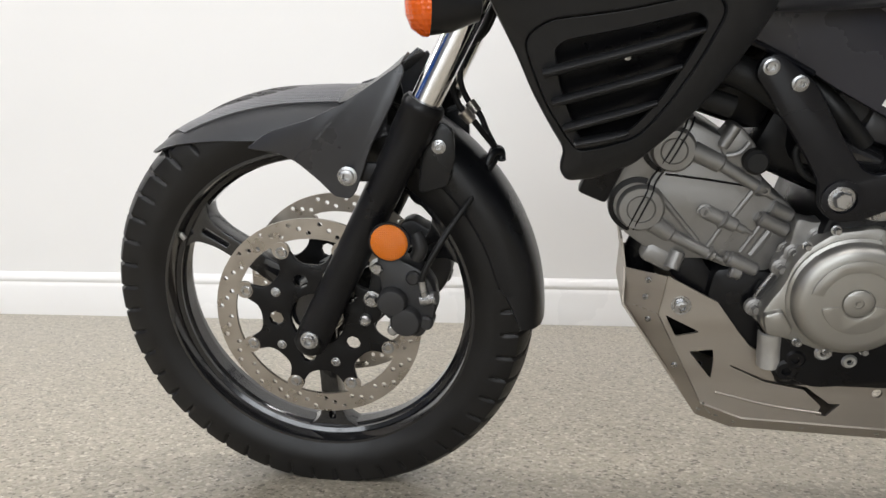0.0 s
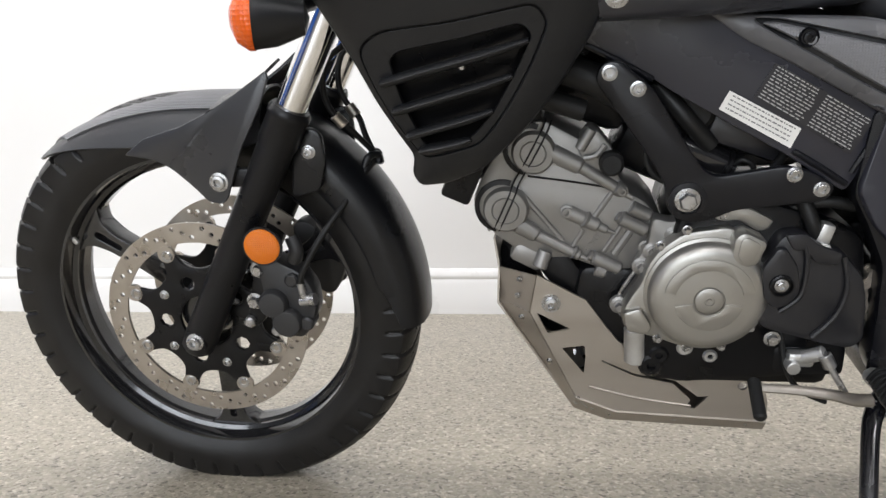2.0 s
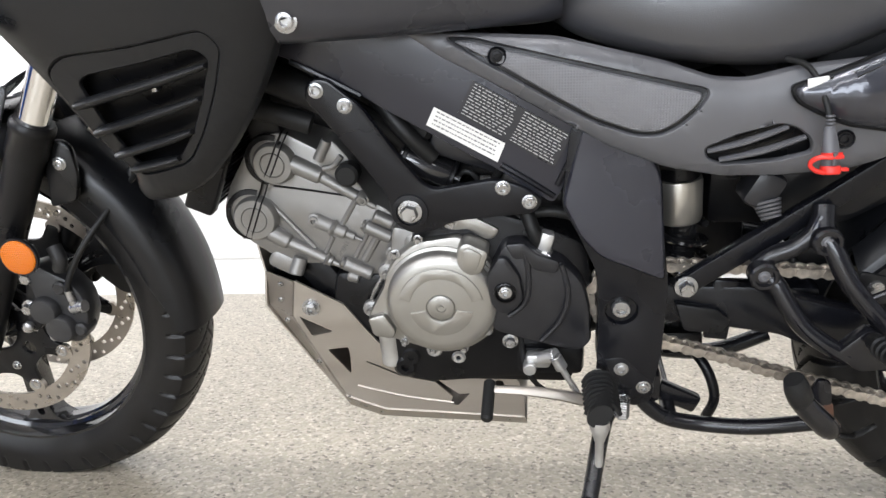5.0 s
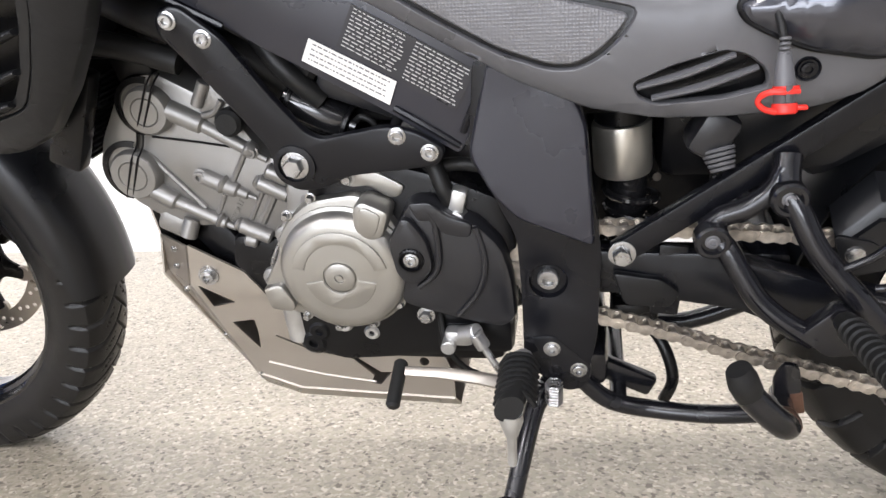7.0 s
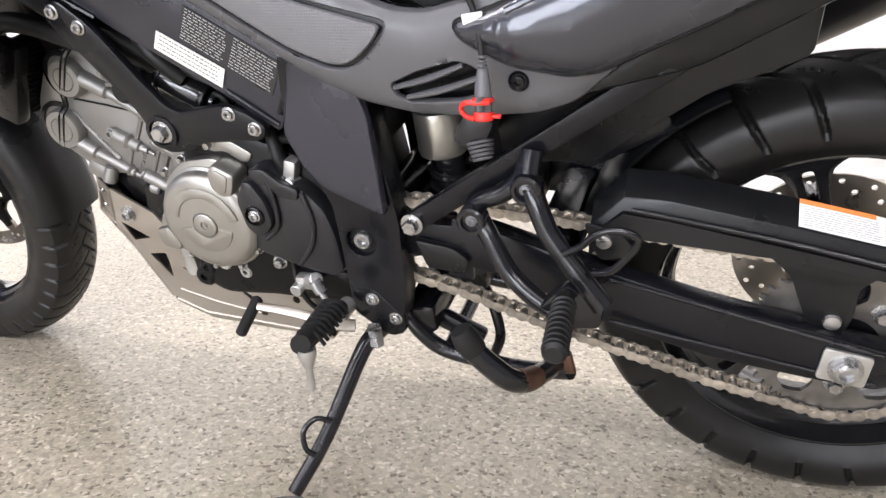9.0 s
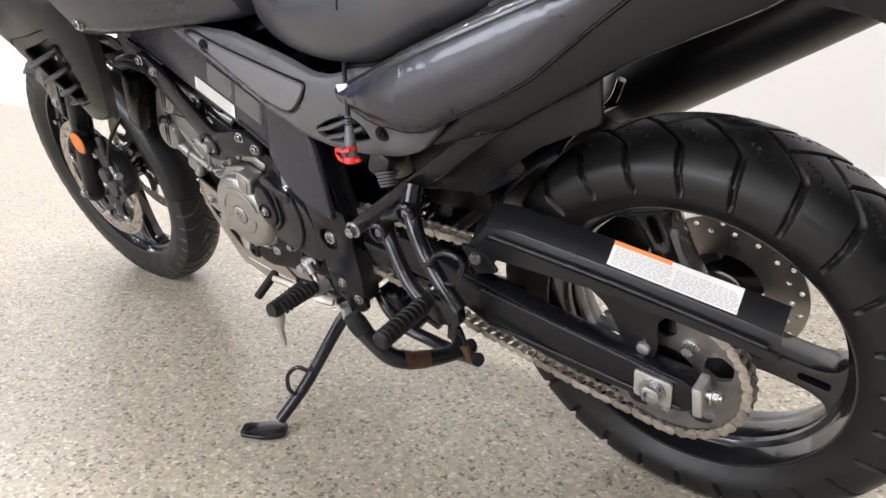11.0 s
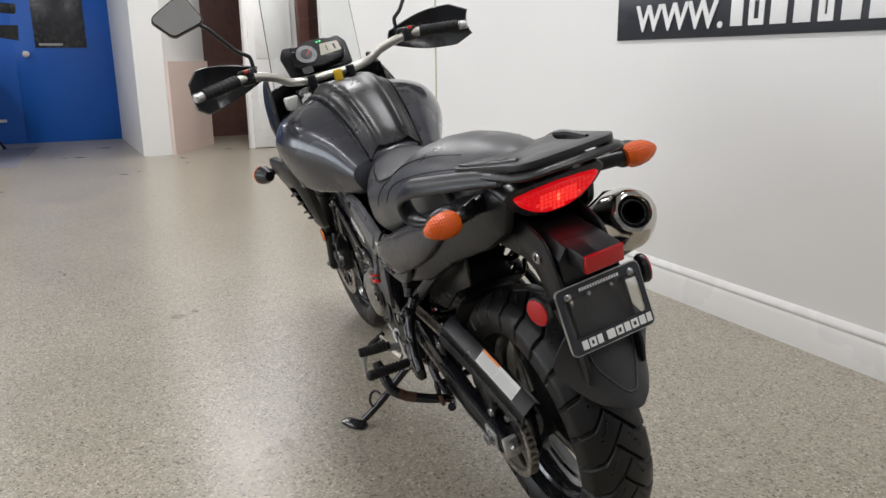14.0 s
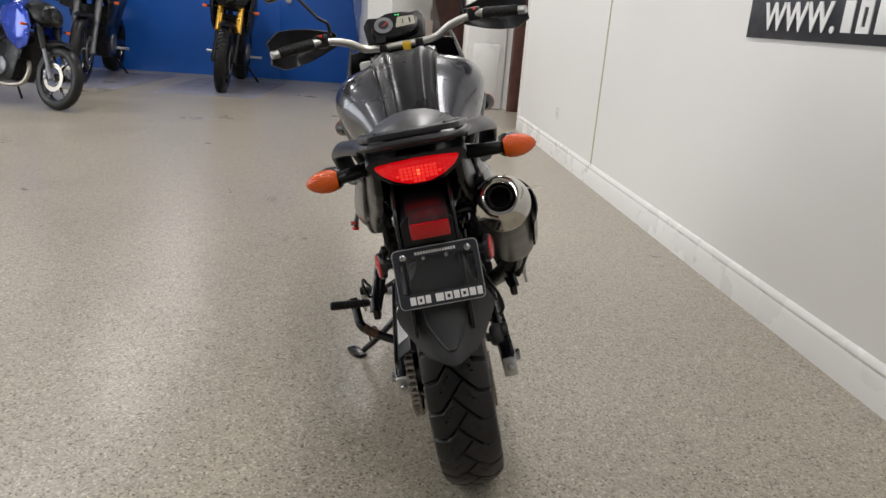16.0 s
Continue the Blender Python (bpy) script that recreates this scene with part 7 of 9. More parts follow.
part("sprocket_carrier", bm, M_CASTBLK, rw)

# chain: links laid along the two runs and round the sprockets
cpts = []
FS = Vector((1.02, 0, 0.418))
for a in np.linspace(97, 262, 14):
    cpts.append(at_angle(FS, 0.045, a))
low = [Vector((1.073, 0, 0.347)), Vector((1.152, 0, 0.326)), Vector((1.219, 0, 0.303)), Vector((1.351, 0, 0.265)), Vector((1.458, 0, 0.236))]
cpts += low
for a in np.linspace(248, 450, 26):
    cpts.append(at_angle(RC, SP_R + 0.001, a))
cpts += [Vector((1.45, 0, 0.438)), Vector((1.30, 0, 0.453)), Vector((1.18, 0, 0.461)), Vector((1.08, 0, 0.465))]
cpts.append(cpts[0].copy())
seglen = [0.0]
for a, b in zip(cpts, cpts[1:]):
    seglen.append(seglen[-1] + (b - a).length)
PITCH = seglen[-1] / round(seglen[-1] / 0.0166)


def chain_at(s):
    s = s % seglen[-1]
    for i in range(len(cpts) - 1):
        if seglen[i + 1] >= s:
            return cpts[i].lerp(cpts[i + 1], (s - seglen[i]) / max(1e-9, seglen[i + 1] - seglen[i]))
    return cpts[-1].copy()


def link_mesh(outer):
    bm = B()
    h = PITCH / 2
    o = []
    for a in np.linspace(90, 270, 7):
        o.append((-h + 0.0074 * math.cos(radians(a)), 0.0074 * math.sin(radians(a))))
    o.append((0, -0.0052))
    for a in np.linspace(-90, 90, 7):
        o.append((h + 0.0074 * math.cos(radians(a)), 0.0074 * math.sin(radians(a))))
    o.append((0, 0.0052))
    y0 = 0.0085 if outer else 0.0062
    for sy in (-1, 1):
        plate(bm, o, sy * y0, sy * (y0 + 0.002))
    for sx in (-1, 1):
        lathe(bm, (sx * h, -0.0115 if outer else -0.006, 0), (0, 1, 0), [(0, 0), (0.003 if outer else 0.0052, 0), (0.003 if outer else 0.0052, 0.023 if outer else 0.012), (0, 0.023 if outer else 0.012)], 8)
    bmesh.ops.recalc_face_normals(bm, faces=bm.faces)
    me = bpy.data.meshes.new("chain_link")
    bm.to_mesh(me), bm.free()
    me.materials.append(M_CHAIN)
    return me


bm = B()
lathe(bm, (FS.x, SP_Y, FS.z), (0, 1, 0), [(0, -0.004), (0.042, -0.004), (0.042, 0.004), (0, 0.004)], 30)
chain = part("drive_chain", bm, M_CHAINDK, moto, "steel roller drive chain with traces of rust")
links = (link_mesh(True), link_mesh(False))
for i in range(round(seglen[-1] / PITCH)):
    p, q = chain_at(i * PITCH), chain_at((i + 1) * PITCH)
    ob = new("chain_link", links[i % 2])
    ob.parent = chain
    d = (q - p).normalized()
    ob.matrix_local = Matrix.Translation(Vector(((p.x + q.x) / 2, SP_Y, (p.z + q.z) / 2))) @ Matrix.Rotation(-math.atan2(d.z, d.x), 4, "Y")

for sy in (-1, 1):
    bm = B()
    arm = [(1.03, 0.445), (1.10, 0.440), (1.184, 0.443), (1.33, 0.408), (1.45, 0.381), (1.645, 0.342), (1.66, 0.332), (1.656, 0.292), (1.64, 0.284), (1.571, 0.288), (1.461, 0.300), (1.327, 0.330), (1.222, 0.372), (1.10, 0.385), (1.03, 0.385)]
    t = B()
    plate(t, round_poly(arm, 0.006, 2), 0.0, 0.032, (), 0.006)
    for v in t.verts:
        v.co.y = sy * (v.co.y + 0.095 + 0.027 * min(1, max(0, (v.co.x - 1.1) / 0.3)))
    sw = part("swingarm_leg", t, M_FRAME, moto, "black box-section swingarm leg")
    for a, b in (((1.34, 0.400), (1.64, 0.336)), ((1.34, 0.338), (1.64, 0.293))):
        bm = B()
        tube(bm, [(a[0], 0.1535 * sy, a[1]), (b[0], 0.1545 * sy, b[1])], 0.0028, 6, 1)
        part("pressed_edge", bm, M_FRAME, sw)
    bm = B()
    plate(bm, round_poly([(1.580, 0.342), (1.632, 0.334), (1.628, 0.290), (1.576, 0.297)], 0.005, 2), 0.154 * sy, 0.159 * sy, (), 0.0015)
    part("axle_plate", bm, M_ALLOY, sw, "pale square axle plate")
    bm = B()
    lathe(bm, (1.605, 0.159 * sy, 0.315), (0, sy, 0), [(0, 0), (0.019, 0), (0.019, 0.003), (0, 0.003)], 24)
    lathe(bm, (1.605, 0.162 * sy, 0.315), (0, sy, 0), [(0.015, 0), (0.015, 0.009), (0.011, 0.011), (0.0085, 0.011), (0.0085, 0.004), (0, 0.004)], 6)
    part("axle_nut", bm, M_BOLT, sw)
    bm = B()
    box(bm, (1.662, 0.139 * sy, 0.312), (0.014, 0.035, 0.050), 0.004)
    part("adjuster_cap", bm, M_ALLOY, sw, "cast alloy chain adjuster cap")
    bm = B()
    rod(bm, (1.66, 0.139 * sy, 0.318), (1.69, 0.139 * sy, 0.318), 0.006)
    hexbolt(bm, (1.676, 0.139 * sy, 0.318), (1, 0, 0), 0.008, 0.008)
    part("adjuster_bolt", bm, M_BOLT, sw)
    bm = B()
    box(bm, (1.148, 0.126 * sy, 0.405), (0.032, 0.008, 0.09), 0.003, Matrix.Rotation(radians(5), 4, "Y"))
    part("arm_strap", bm, M_FRAME, sw)
bm = B()
box(bm, (1.26, 0, 0.40), (0.05, 0.20, 0.05), 0.012)
part("swingarm_cross", bm, M_FRAME, moto, "black swingarm cross tube")
bm = B()
rod(bm, (1.013, -0.11, 0.411), (1.013, 0.11, 0.411), 0.03)
part("pivot_tube", bm, M_FRAME, moto, "black swingarm pivot tube")
bm = B()
plate(bm, round_poly([(1.085, 0.420), (1.14, 0.412), (1.16, 0.395), (1.15, 0.375), (1.10, 0.378)], 0.006, 2), -0.14, -0.128, (), 0.003)
part("chain_slider", bm, M_PLASTIC, moto, "black plastic chain slider")
# chain guard
bm = B()
sect = []
for x, zt, zs, zb in ((1.312, 0.480, 0.470, 0.425), (1.35, 0.520, 0.505, 0.452), (1.40, 0.518, 0.500, 0.450), (1.55, 0.493, 0.474, 0.440), (1.70, 0.464, 0.446, 0.412), (1.752, 0.452, 0.434, 0.400)):
    sect.append([(x, -0.086, zt - 0.008), (x, -0.0965, zt + 0.001), (x, -0.0985, zt + 0.0005), (x, -0.1290, zt - 0.0195), (x, -0.1305, zt - 0.0225), (x, -0.134, zs - 0.020), (x, -0.139, zs - 0.022), (x, -0.141, zb)])
sheet(bm, sect, 0.003)
cg = part("chain_guard", bm, M_PLASTIC, moto, "black plastic chain guard", angle=30)
bm = B()
plate(bm, round_poly([(1.50, 0.452), (1.535, 0.42), (1.562, 0.352), (1.60, 0.350), (1.606, 0.38), (1.604, 0.41), (1.63, 0.436)], 0.010, 3), -0.138, -0.134, (), 0.001)
part("guard_leg", bm, M_PLASTIC, cg)
bm = B()
plate(bm, round_poly([(1.305, 0.47), (1.35, 0.46), (1.37, 0.43), (1.325, 0.418)], 0.010, 3), -0.143, -0.139, (), 0.001)
part("guard_tab", bm, M_PLASTIC, cg)
for p in ((1.330, 0.447, -0.143), (1.585, 0.364, -0.138)):
    bm = B()
    lathe(bm, (p[0], p[2], p[1]), (0, -1, 0), [(0, 0), (0.0105, 0), (0.009, 0.004), (0.004, 0.0055), (0, 0.0052)], 16)
    part("guard_screw", bm, M_BOLT, cg)
bm = B()
tube(bm, [(1.36, -0.1395, 0.489), (1.55, -0.1395, 0.459), (1.74, -0.1395, 0.420)], 0.0028, 6, 4)
part("guard_ridge", bm, M_PLASTIC, cg)
# sticker on the guard's slope
def slope_pt(x, v):
    zt = np.interp(x, (1.40, 1.55, 1.70), (0.518, 0.493, 0.464))
    a, b = Vector((x, -0.098, zt + 0.0025)), Vector((x, -0.1285, zt - 0.0175))
    return a.lerp(b, v)


bm = B()
g = [[bm.verts.new(slope_pt(x, v)) for v in (0.04, 0.97)] for x in (1.535, 1.70)]
bm.faces.new([g[0][0], g[0][1], g[1][1], g[1][0]])
st = part("warning_sticker", bm, M_WHITELAB, cg, "white sticker with fine grey print and an orange stripe")
bm = B()
g = [[bm.verts.new(slope_pt(x, v) + V(0, 0, 0.0006)) for v in (0.04, 0.2)] for x in (1.535, 1.612)]
bm.faces.new([g[0][0], g[0][1], g[1][1], g[1][0]])
part("orange_stripe", bm, M_ORANGEPR, st)
bm = B()
rnd = random.Random(4)
for c in range(2):
    for r in range(9):
        x = 1.540 + 0.08 * c
        while x < 1.612 + 0.08 * c:
            w = rnd.uniform(0.003, 0.01)
            v0 = 0.27 + r * 0.075
            vs = [bm.verts.new(slope_pt(q, v) + V(0, 0, 0.0006)) for q, v in ((x, v0), (x + w, v0), (x + w, v0 + 0.03), (x, v0 + 0.03))]
            bm.faces.new(vs)
            x += w + 0.0018
tagged(part("fine_print", bm, M_GREYBAR, st), "rows of fine unreadable print", kind="stuff")

# shock absorber
bm = B()
lathe(bm, (1.096, -0.035, 0.563), (0.06, 0, -1), [(0, 0.0), (0.033, 0.0), (0.034, 0.004), (0.034, 0.056), (0.032, 0.062), (0.028, 0.064), (0, 0.064)], 32)
sh = part("shock_absorber", bm, M_SLEEVE, moto, "rear shock absorber with bright upper sleeve")
bm = B()
rod(bm, (1.096, -0.035, 0.562), (1.092, -0.035, 0.64), 0.030, 24, 0.004)
part("shock_top", bm, M_CASTBLK, sh)
bm = B()
lathe(bm, (1.107, -0.035, 0.505), (-0.02, 0, -1), [(0.0, 0), (0.022, 0), (0.022, 0.15), (0, 0.15)], 24)
part("shock_body", bm, M_GLOSS, sh)
bm = B()
tube(bm, [(1.109 + 0.0008 * k * 0.25 + 0.030 * math.cos(k * math.pi / 4), -0.035 + 0.030 * math.sin(k * math.pi / 4), 0.492 - 0.0030 * k) for k in range(44)], 0.0055, 8, 2)
part("spring", bm, M_GLOSS, sh, "gloss black coil spring")
bm = B()
box(bm, (1.113, -0.067, 0.447), (0.020, 0.004, 0.010), 0.001)
part("shock_sticker", bm, M_REDCAP, sh, "small red sticker")
bm = B()
box(bm, (1.0, 0.0, 0.60), (0.10, 0.18, 0.14), 0.02)
box(bm, (1.12, 0.02, 0.62), (0.20, 0.20, 0.08), 0.02)
box(bm, (1.14, 0.07, 0.50), (0.16, 0.04, 0.24), 0.02)
part("inner_tray", bm, M_CASTBLK, moto, "black plastic tray behind the shock")
bm = B()
box(bm, (1.180, -0.125, 0.580), (0.040, 0.050, 0.050), 0.010, Matrix.Rotation(radians(28), 4, "Y"))
rv = part("preload_adjuster", bm, M_SMOOTHPL, moto, "black preload adjuster with ribbed knob")
for k in range(5):
    bm = B()
    lathe(bm, (1.185 + 0.0012 * k, -0.138 - 0.002 * k, 0.565 - 0.0042 * k), (0.25, -0.4, -0.9), [(0, 0), (0.0165 - k * 0.0012, 0), (0.0175 - k * 0.0012, 0.001), (0.0165 - k * 0.0012, 0.0034), (0, 0.0034)], 18)
    part("knob_ring", bm, M_SIDE, rv)
bm = B()
tube(bm, [(1.178, -0.12, 0.60), (1.165, -0.10, 0.625), (1.14, -0.08, 0.64)], 0.005, 8, 4)
part("preload_hose", bm, M_GRIP, rv)
bm = B()
box(bm, (1.20, 0.03, 0.555), (0.12, 0.10, 0.15), 0.02)
part("splash_guard", bm, M_CASTBLK, moto, "dark splash guard behind the shock")
# inner rear mudguard over the tyre
bm = B()
lathe(bm, (RC.x, 0, RC.z), (0, -1, 0), [(0.325, -0.085), (0.332, -0.06), (0.335, 0.0), (0.332, 0.06), (0.325, 0.085), (0.321, 0.083), (0.328, 0.058), (0.331, 0), (0.328, -0.058), (0.321, -0.083), (0.325, -0.085)], 18, 118, 172, (1, 0, 0))
part("inner_mudguard", bm, M_PLASTIC, moto, "black inner rear mudguard")
bm = B()
plate(bm, round_poly([(1.20, 0.515), (1.19, 0.58), (1.40, 0.69), (1.53, 0.728), (1.526, 0.655), (1.43, 0.612), (1.31, 0.525)], 0.012, 3), -0.092, -0.084, (), 0.003)
part("splash_panel", bm, M_PLASTIC, moto, "black plastic splash panel ahead of the rear tyre")
bm = B()
box(bm, (1.31, 0.0, 0.60), (0.13, 0.17, 0.16), 0.02, Matrix.Rotation(radians(-30), 4, "Y"))
part("battery_tray", bm, M_PLASTIC, moto, "black battery tray")

# stands
bm = B()
tube(bm, [(1.020, -0.125, 0.262), (1.004, -0.148, 0.252), (0.992, -0.175, 0.232), (0.967, -0.262, 0.155), (0.940, -0.325, 0.104)], [0.0135, 0.013, 0.012, 0.011, 0.0105], 14, 6)
ss = part("side_stand", bm, M_SATIN, moto, "black steel side stand, lowered")
t = B()
plate(t, round_poly([(-0.055, -0.022), (-0.055, 0.015), (0.0, 0.028), (0.03, 0.018), (0.03, -0.018), (0.0, -0.026)], 0.01, 3), -0.004, 0.004, (), 0.002)
foot = ROOT.inverted() @ Matrix.Translation((0.668, 1.252, 0.0055)) @ Matrix.Rotation(radians(90), 4, "X") @ Matrix.Rotation(radians(35), 4, "Y")
bmesh.ops.transform(t, matrix=foot, verts=t.verts)
part("stand_foot", t, M_SATIN, ss)
bm = B()
tube(bm, [(0.978, -0.258, 0.185), (0.962, -0.268, 0.195), (0.948, -0.282, 0.182), (0.952, -0.292, 0.160), (0.962, -0.29, 0.148)], 0.004, 8, 5)
part("stand_loop", bm, M_SATIN, ss)
bm = B()
for k in range(22):
    q = Vector((1.002, -0.140, 0.268)).lerp(Vector((0.978, -0.208, 0.192)), k / 21)
    lathe(bm, q, Vector((-0.02, -0.065, -0.077)), [(0.004, 0), (0.0062, 0.0008), (0.0062, 0.0022), (0.004, 0.003)], 8)
part("stand_spring", bm, M_BOLT, ss, "coil return spring")
bm = B()
tube(bm, [(1.03, -0.09, 0.272), (1.055, -0.10, 0.240), (1.09, -0.10, 0.208), (1.15, -0.10, 0.196), (1.22, -0.115, 0.205), (1.29, -0.14, 0.235)], 0.012, 12, 6)
cs = part("centre_stand", bm, M_SATIN, moto, "black tubular centre stand, folded up")
bm = B()
tube(bm, [(1.03, 0.09, 0.272), (1.06, 0.10, 0.235), (1.10, 0.10, 0.205), (1.20, 0.10, 0.20), (1.29, 0.11, 0.23)], 0.0135, 12, 6)
part("stand_leg", bm, M_SATIN, cs)
bm = B()
rod(bm, (1.10, -0.10, 0.205), (1.10, 0.10, 0.205), 0.011)
box(bm, (1.06, 0.0, 0.255), (0.05, 0.20, 0.05), 0.01)
box(bm, (1.10, -0.06, 0.225), (0.10, 0.02, 0.03), 0.006, Matrix.Rotation(radians(25), 4, "Y"))
part("stand_cross", bm, M_SATIN, cs)
bm = B()
tube(bm, [(1.196, -0.284, 0.392), (1.206, -0.281, 0.372), (1.226, -0.278, 0.348), (1.244, -0.272, 0.328), (1.256, -0.250, 0.308), (1.264, -0.215, 0.288), (1.272, -0.175, 0.270), (1.280, -0.135, 0.258)], [0.0115, 0.0135, 0.0140, 0.0140, 0.0138, 0.0135, 0.013, 0.012], 16, 6)
tg = part("stand_tang", bm, M_SATIN, cs, "bent foot tang of the centre stand")
bm = B()
tube(bm, [(1.194, -0.2845, 0.402), (1.2, -0.2835, 0.388), (1.208, -0.282, 0.372)], [0.0125, 0.0160, 0.0148], 14, 4, 0.85)
part("tang_pad", bm, M_GRIP, tg, "ribbed end of the tang")
bm = B()
tube(bm, [(1.250, -0.262, 0.319), (1.257, -0.248, 0.307), (1.262, -0.224, 0.293)], 0.0144, 14, 5)
part("worn_tip", bm, M_RUST, tg, "worn rusty tip")
bm = B()
plate(bm, round_poly([(1.262, 0.300), (1.272, 0.322), (1.288, 0.318), (1.294, 0.285), (1.284, 0.250), (1.268, 0.256)], 0.006, 2), -0.166, -0.158, (), 0.002)
part("tang_plate", bm, M_SATIN, tg)
bm = B()
box(bm, (1.291, -0.162, 0.268), (0.014, 0.010, 0.030), 0.002, Matrix.Rotation(radians(-12), 4, "Y"))
part("worn_stop", bm, M_RUST, tg, "rusty stop plate")
bm = B()
tube(bm, [(1.10, 0.02, 0.30), (1.15, -0.04, 0.27), (1.17, -0.06, 0.22), (1.16, -0.06, 0.18)], 0.008, 10, 5)
box(bm, (1.12, -0.02, 0.30), (0.06, 0.05, 0.04), 0.008)
part("linkage", bm, M_CASTBLK, moto, "dark suspension linkage")

# --- tail light, plate and exhaust ---
def across(pts, x0, x1, bev=0.0, tilt=0.0, holes=(), c=(0, 0, 0)):
    """A plate across the machine: outline in (y, z), thickness along x."""
    t = B()
    plate(t, [(-p[0], p[1]) for p in pts], x0, x1, [[(-q[0], q[1]) for q in h] for h in holes], bev)
    bmesh.ops.transform(t, matrix=Matrix.Translation(c) @ Matrix.Rotation(radians(tilt), 4, "Y") @ Matrix.Rotation(radians(-90), 4, "Z"), verts=t.verts)
    return t


tl_pts = [(-0.093, 0.030), (-0.05, 0.034), (0.0, 0.036), (0.05, 0.034), (0.093, 0.030), (0.078, 0.008), (0.05, -0.012), (0.02, -0.022), (-0.02, -0.022), (-0.05, -0.012), (-0.078, 0.008)]
t = across(round_poly(tl_pts, 0.008, 2), -0.01, 0.014, 0.006, 18, (), (1.822, 0.002, 0.895))
tl = part("tail_light", t, M_REDLIT, moto, "lit red tail light lens")
k = 0
for r in range(6):
    for c in range(19):
        y, z = -0.081 + 0.009 * c, -0.014 + 0.0082 * r
        if (abs(y) / 0.086) ** 2 * 0.042 - 0.017 < z < 0.030:
            t = across(round_poly([(y - 0.0035, z - 0.0032), (y + 0.0035, z - 0.0032), (y + 0.0035, z + 0.0032), (y - 0.0035, z + 0.0032)], 0.001, 1), 0.0125, 0.0155, 0.0008, 18, (), (1.822, 0.002, 0.895))
            part("lens_cell", t, M_LEDHOT if math.hypot(y, (z - 0.006)) < 0.0095 else M_LEDMID if math.hypot(y, (z - 0.006) * 2.2) < 0.046 else M_REDLIT, tl)
t = across(round_poly([(-0.112, 0.030), (-0.098, 0.045), (0.098, 0.045), (0.112, 0.030), (0.09, 0.0), (0.055, -0.026), (0.0, -0.038), (-0.055, -0.026), (-0.09, 0.0)], 0.01, 3), -0.10, 0.004, 0.006, 18, (), (1.822, 0.002, 0.895))
part("tail_light_housing", t, M_SMOOTHPL, tl)
# plate carrier
bm = B()
secs = []
for x, hw, zt, zb in ((1.62, 0.10, 0.86, 0.82), (1.70, 0.085, 0.855, 0.810), (1.80, 0.058, 0.85, 0.775), (1.87, 0.055, 0.832, 0.735), (1.90, 0.055, 0.822, 0.72)):
    secs.append([(x, -hw, zt - 0.02), (x, -hw * 0.7, zt), (x, hw * 0.7, zt), (x, hw, zt - 0.02), (x, hw, zb), (x, -hw, zb)])
loft(bm, secs)
pc = part("plate_carrier", bm, M_PLASTIC, moto, "black plastic number plate carrier", angle=30)
bm = B()
plate(bm, round_poly([(1.652, 0.826), (1.70, 0.862), (1.80, 0.87), (1.875, 0.835), (1.905, 0.76), (1.925, 0.68), (1.945, 0.60), (1.94, 0.552), (1.914, 0.584), (1.900, 0.640), (1.850, 0.700), (1.824, 0.764), (1.745, 0.800)], 0.02, 3), -0.066, -0.058, (), 0.003)
part("carrier_side", bm, M_PLASTIC, pc)
bm = B()
plate(bm, round_poly([(1.652, 0.826), (1.70, 0.862), (1.80, 0.87), (1.875, 0.835), (1.905, 0.76), (1.925, 0.68), (1.945, 0.60), (1.94, 0.552), (1.914, 0.584), (1.900, 0.640), (1.850, 0.700), (1.824, 0.764), (1.745, 0.800)], 0.02, 3), 0.056, 0.064, (), 0.003)
part("carrier_side", bm, M_PLASTIC, pc)
bm = B()
lathe(bm, (1.842, -0.066, 0.800), (0, -1, 0), [(0, 0), (0.0125, 0), (0.0125, 0.004), (0.010, 0.006), (0, 0.006)], 22)
lk = part("helmet_lock", bm, M_BOLT, pc, "round metal lock")
bm = B()
box(bm, (1.842, -0.0725, 0.800), (0.003, 0.002, 0.010))
part("keyhole", bm, M_CASTBLK, lk)
bm = B()
box(bm, (1.895, 0.006, 0.808), (0.105, 0.082, 0.036), 0.004, Matrix.Rotation(radians(10), 4, "Y"))
ll = part("plate_lamp", bm, M_SMOOTHPL, moto, "black lamp box with red rear lens")
bm = B()
box(bm, (1.949, 0.006, 0.799), (0.008, 0.080, 0.034), 0.002, Matrix.Rotation(radians(10), 4, "Y"))
part("lens", bm, M_RED, ll, "red rear reflector lens")
# number plate and its frame
PLC, PLT = (1.922, 0.006, 0.691), -14
t = across(round_poly([(-0.078, -0.056), (0.078, -0.056), (0.078, 0.056), (-0.078, 0.056)], 0.006, 3), -0.002, 0.001, 0, PLT, (), PLC)
npl = thing("number_plate", t, M_CLEARPLATE, "clear plastic blank plate in a black dealer frame", "number plate", at=ROOT)
fr_out = round_poly([(-0.089, -0.062), (0.089, -0.062), (0.089, 0.062), (-0.089, 0.062)], 0.012, 4)
fr_in = round_poly([(-0.079, -0.033), (0.079, -0.033), (0.079, 0.044), (-0.079, 0.044)], 0.006, 3)
t = across(fr_out, 0.001, 0.005, 0, PLT, [fr_in], PLC)
pf = part("plate_frame", t, M_SIGN, npl, "black plate frame with white lettering")
t = across(round_poly([(-0.091, -0.064), (0.091, -0.064), (0.091, 0.064), (-0.091, 0.064)], 0.013, 4), -0.001, 0.0035, 0, PLT, [round_poly([(-0.0892, -0.0622), (0.0892, -0.0622), (0.0892, 0.0622), (-0.0892, 0.0622)], 0.012, 4)], PLC)
part("frame_edge", t, M_ALLOY, pf)
x = -0.068
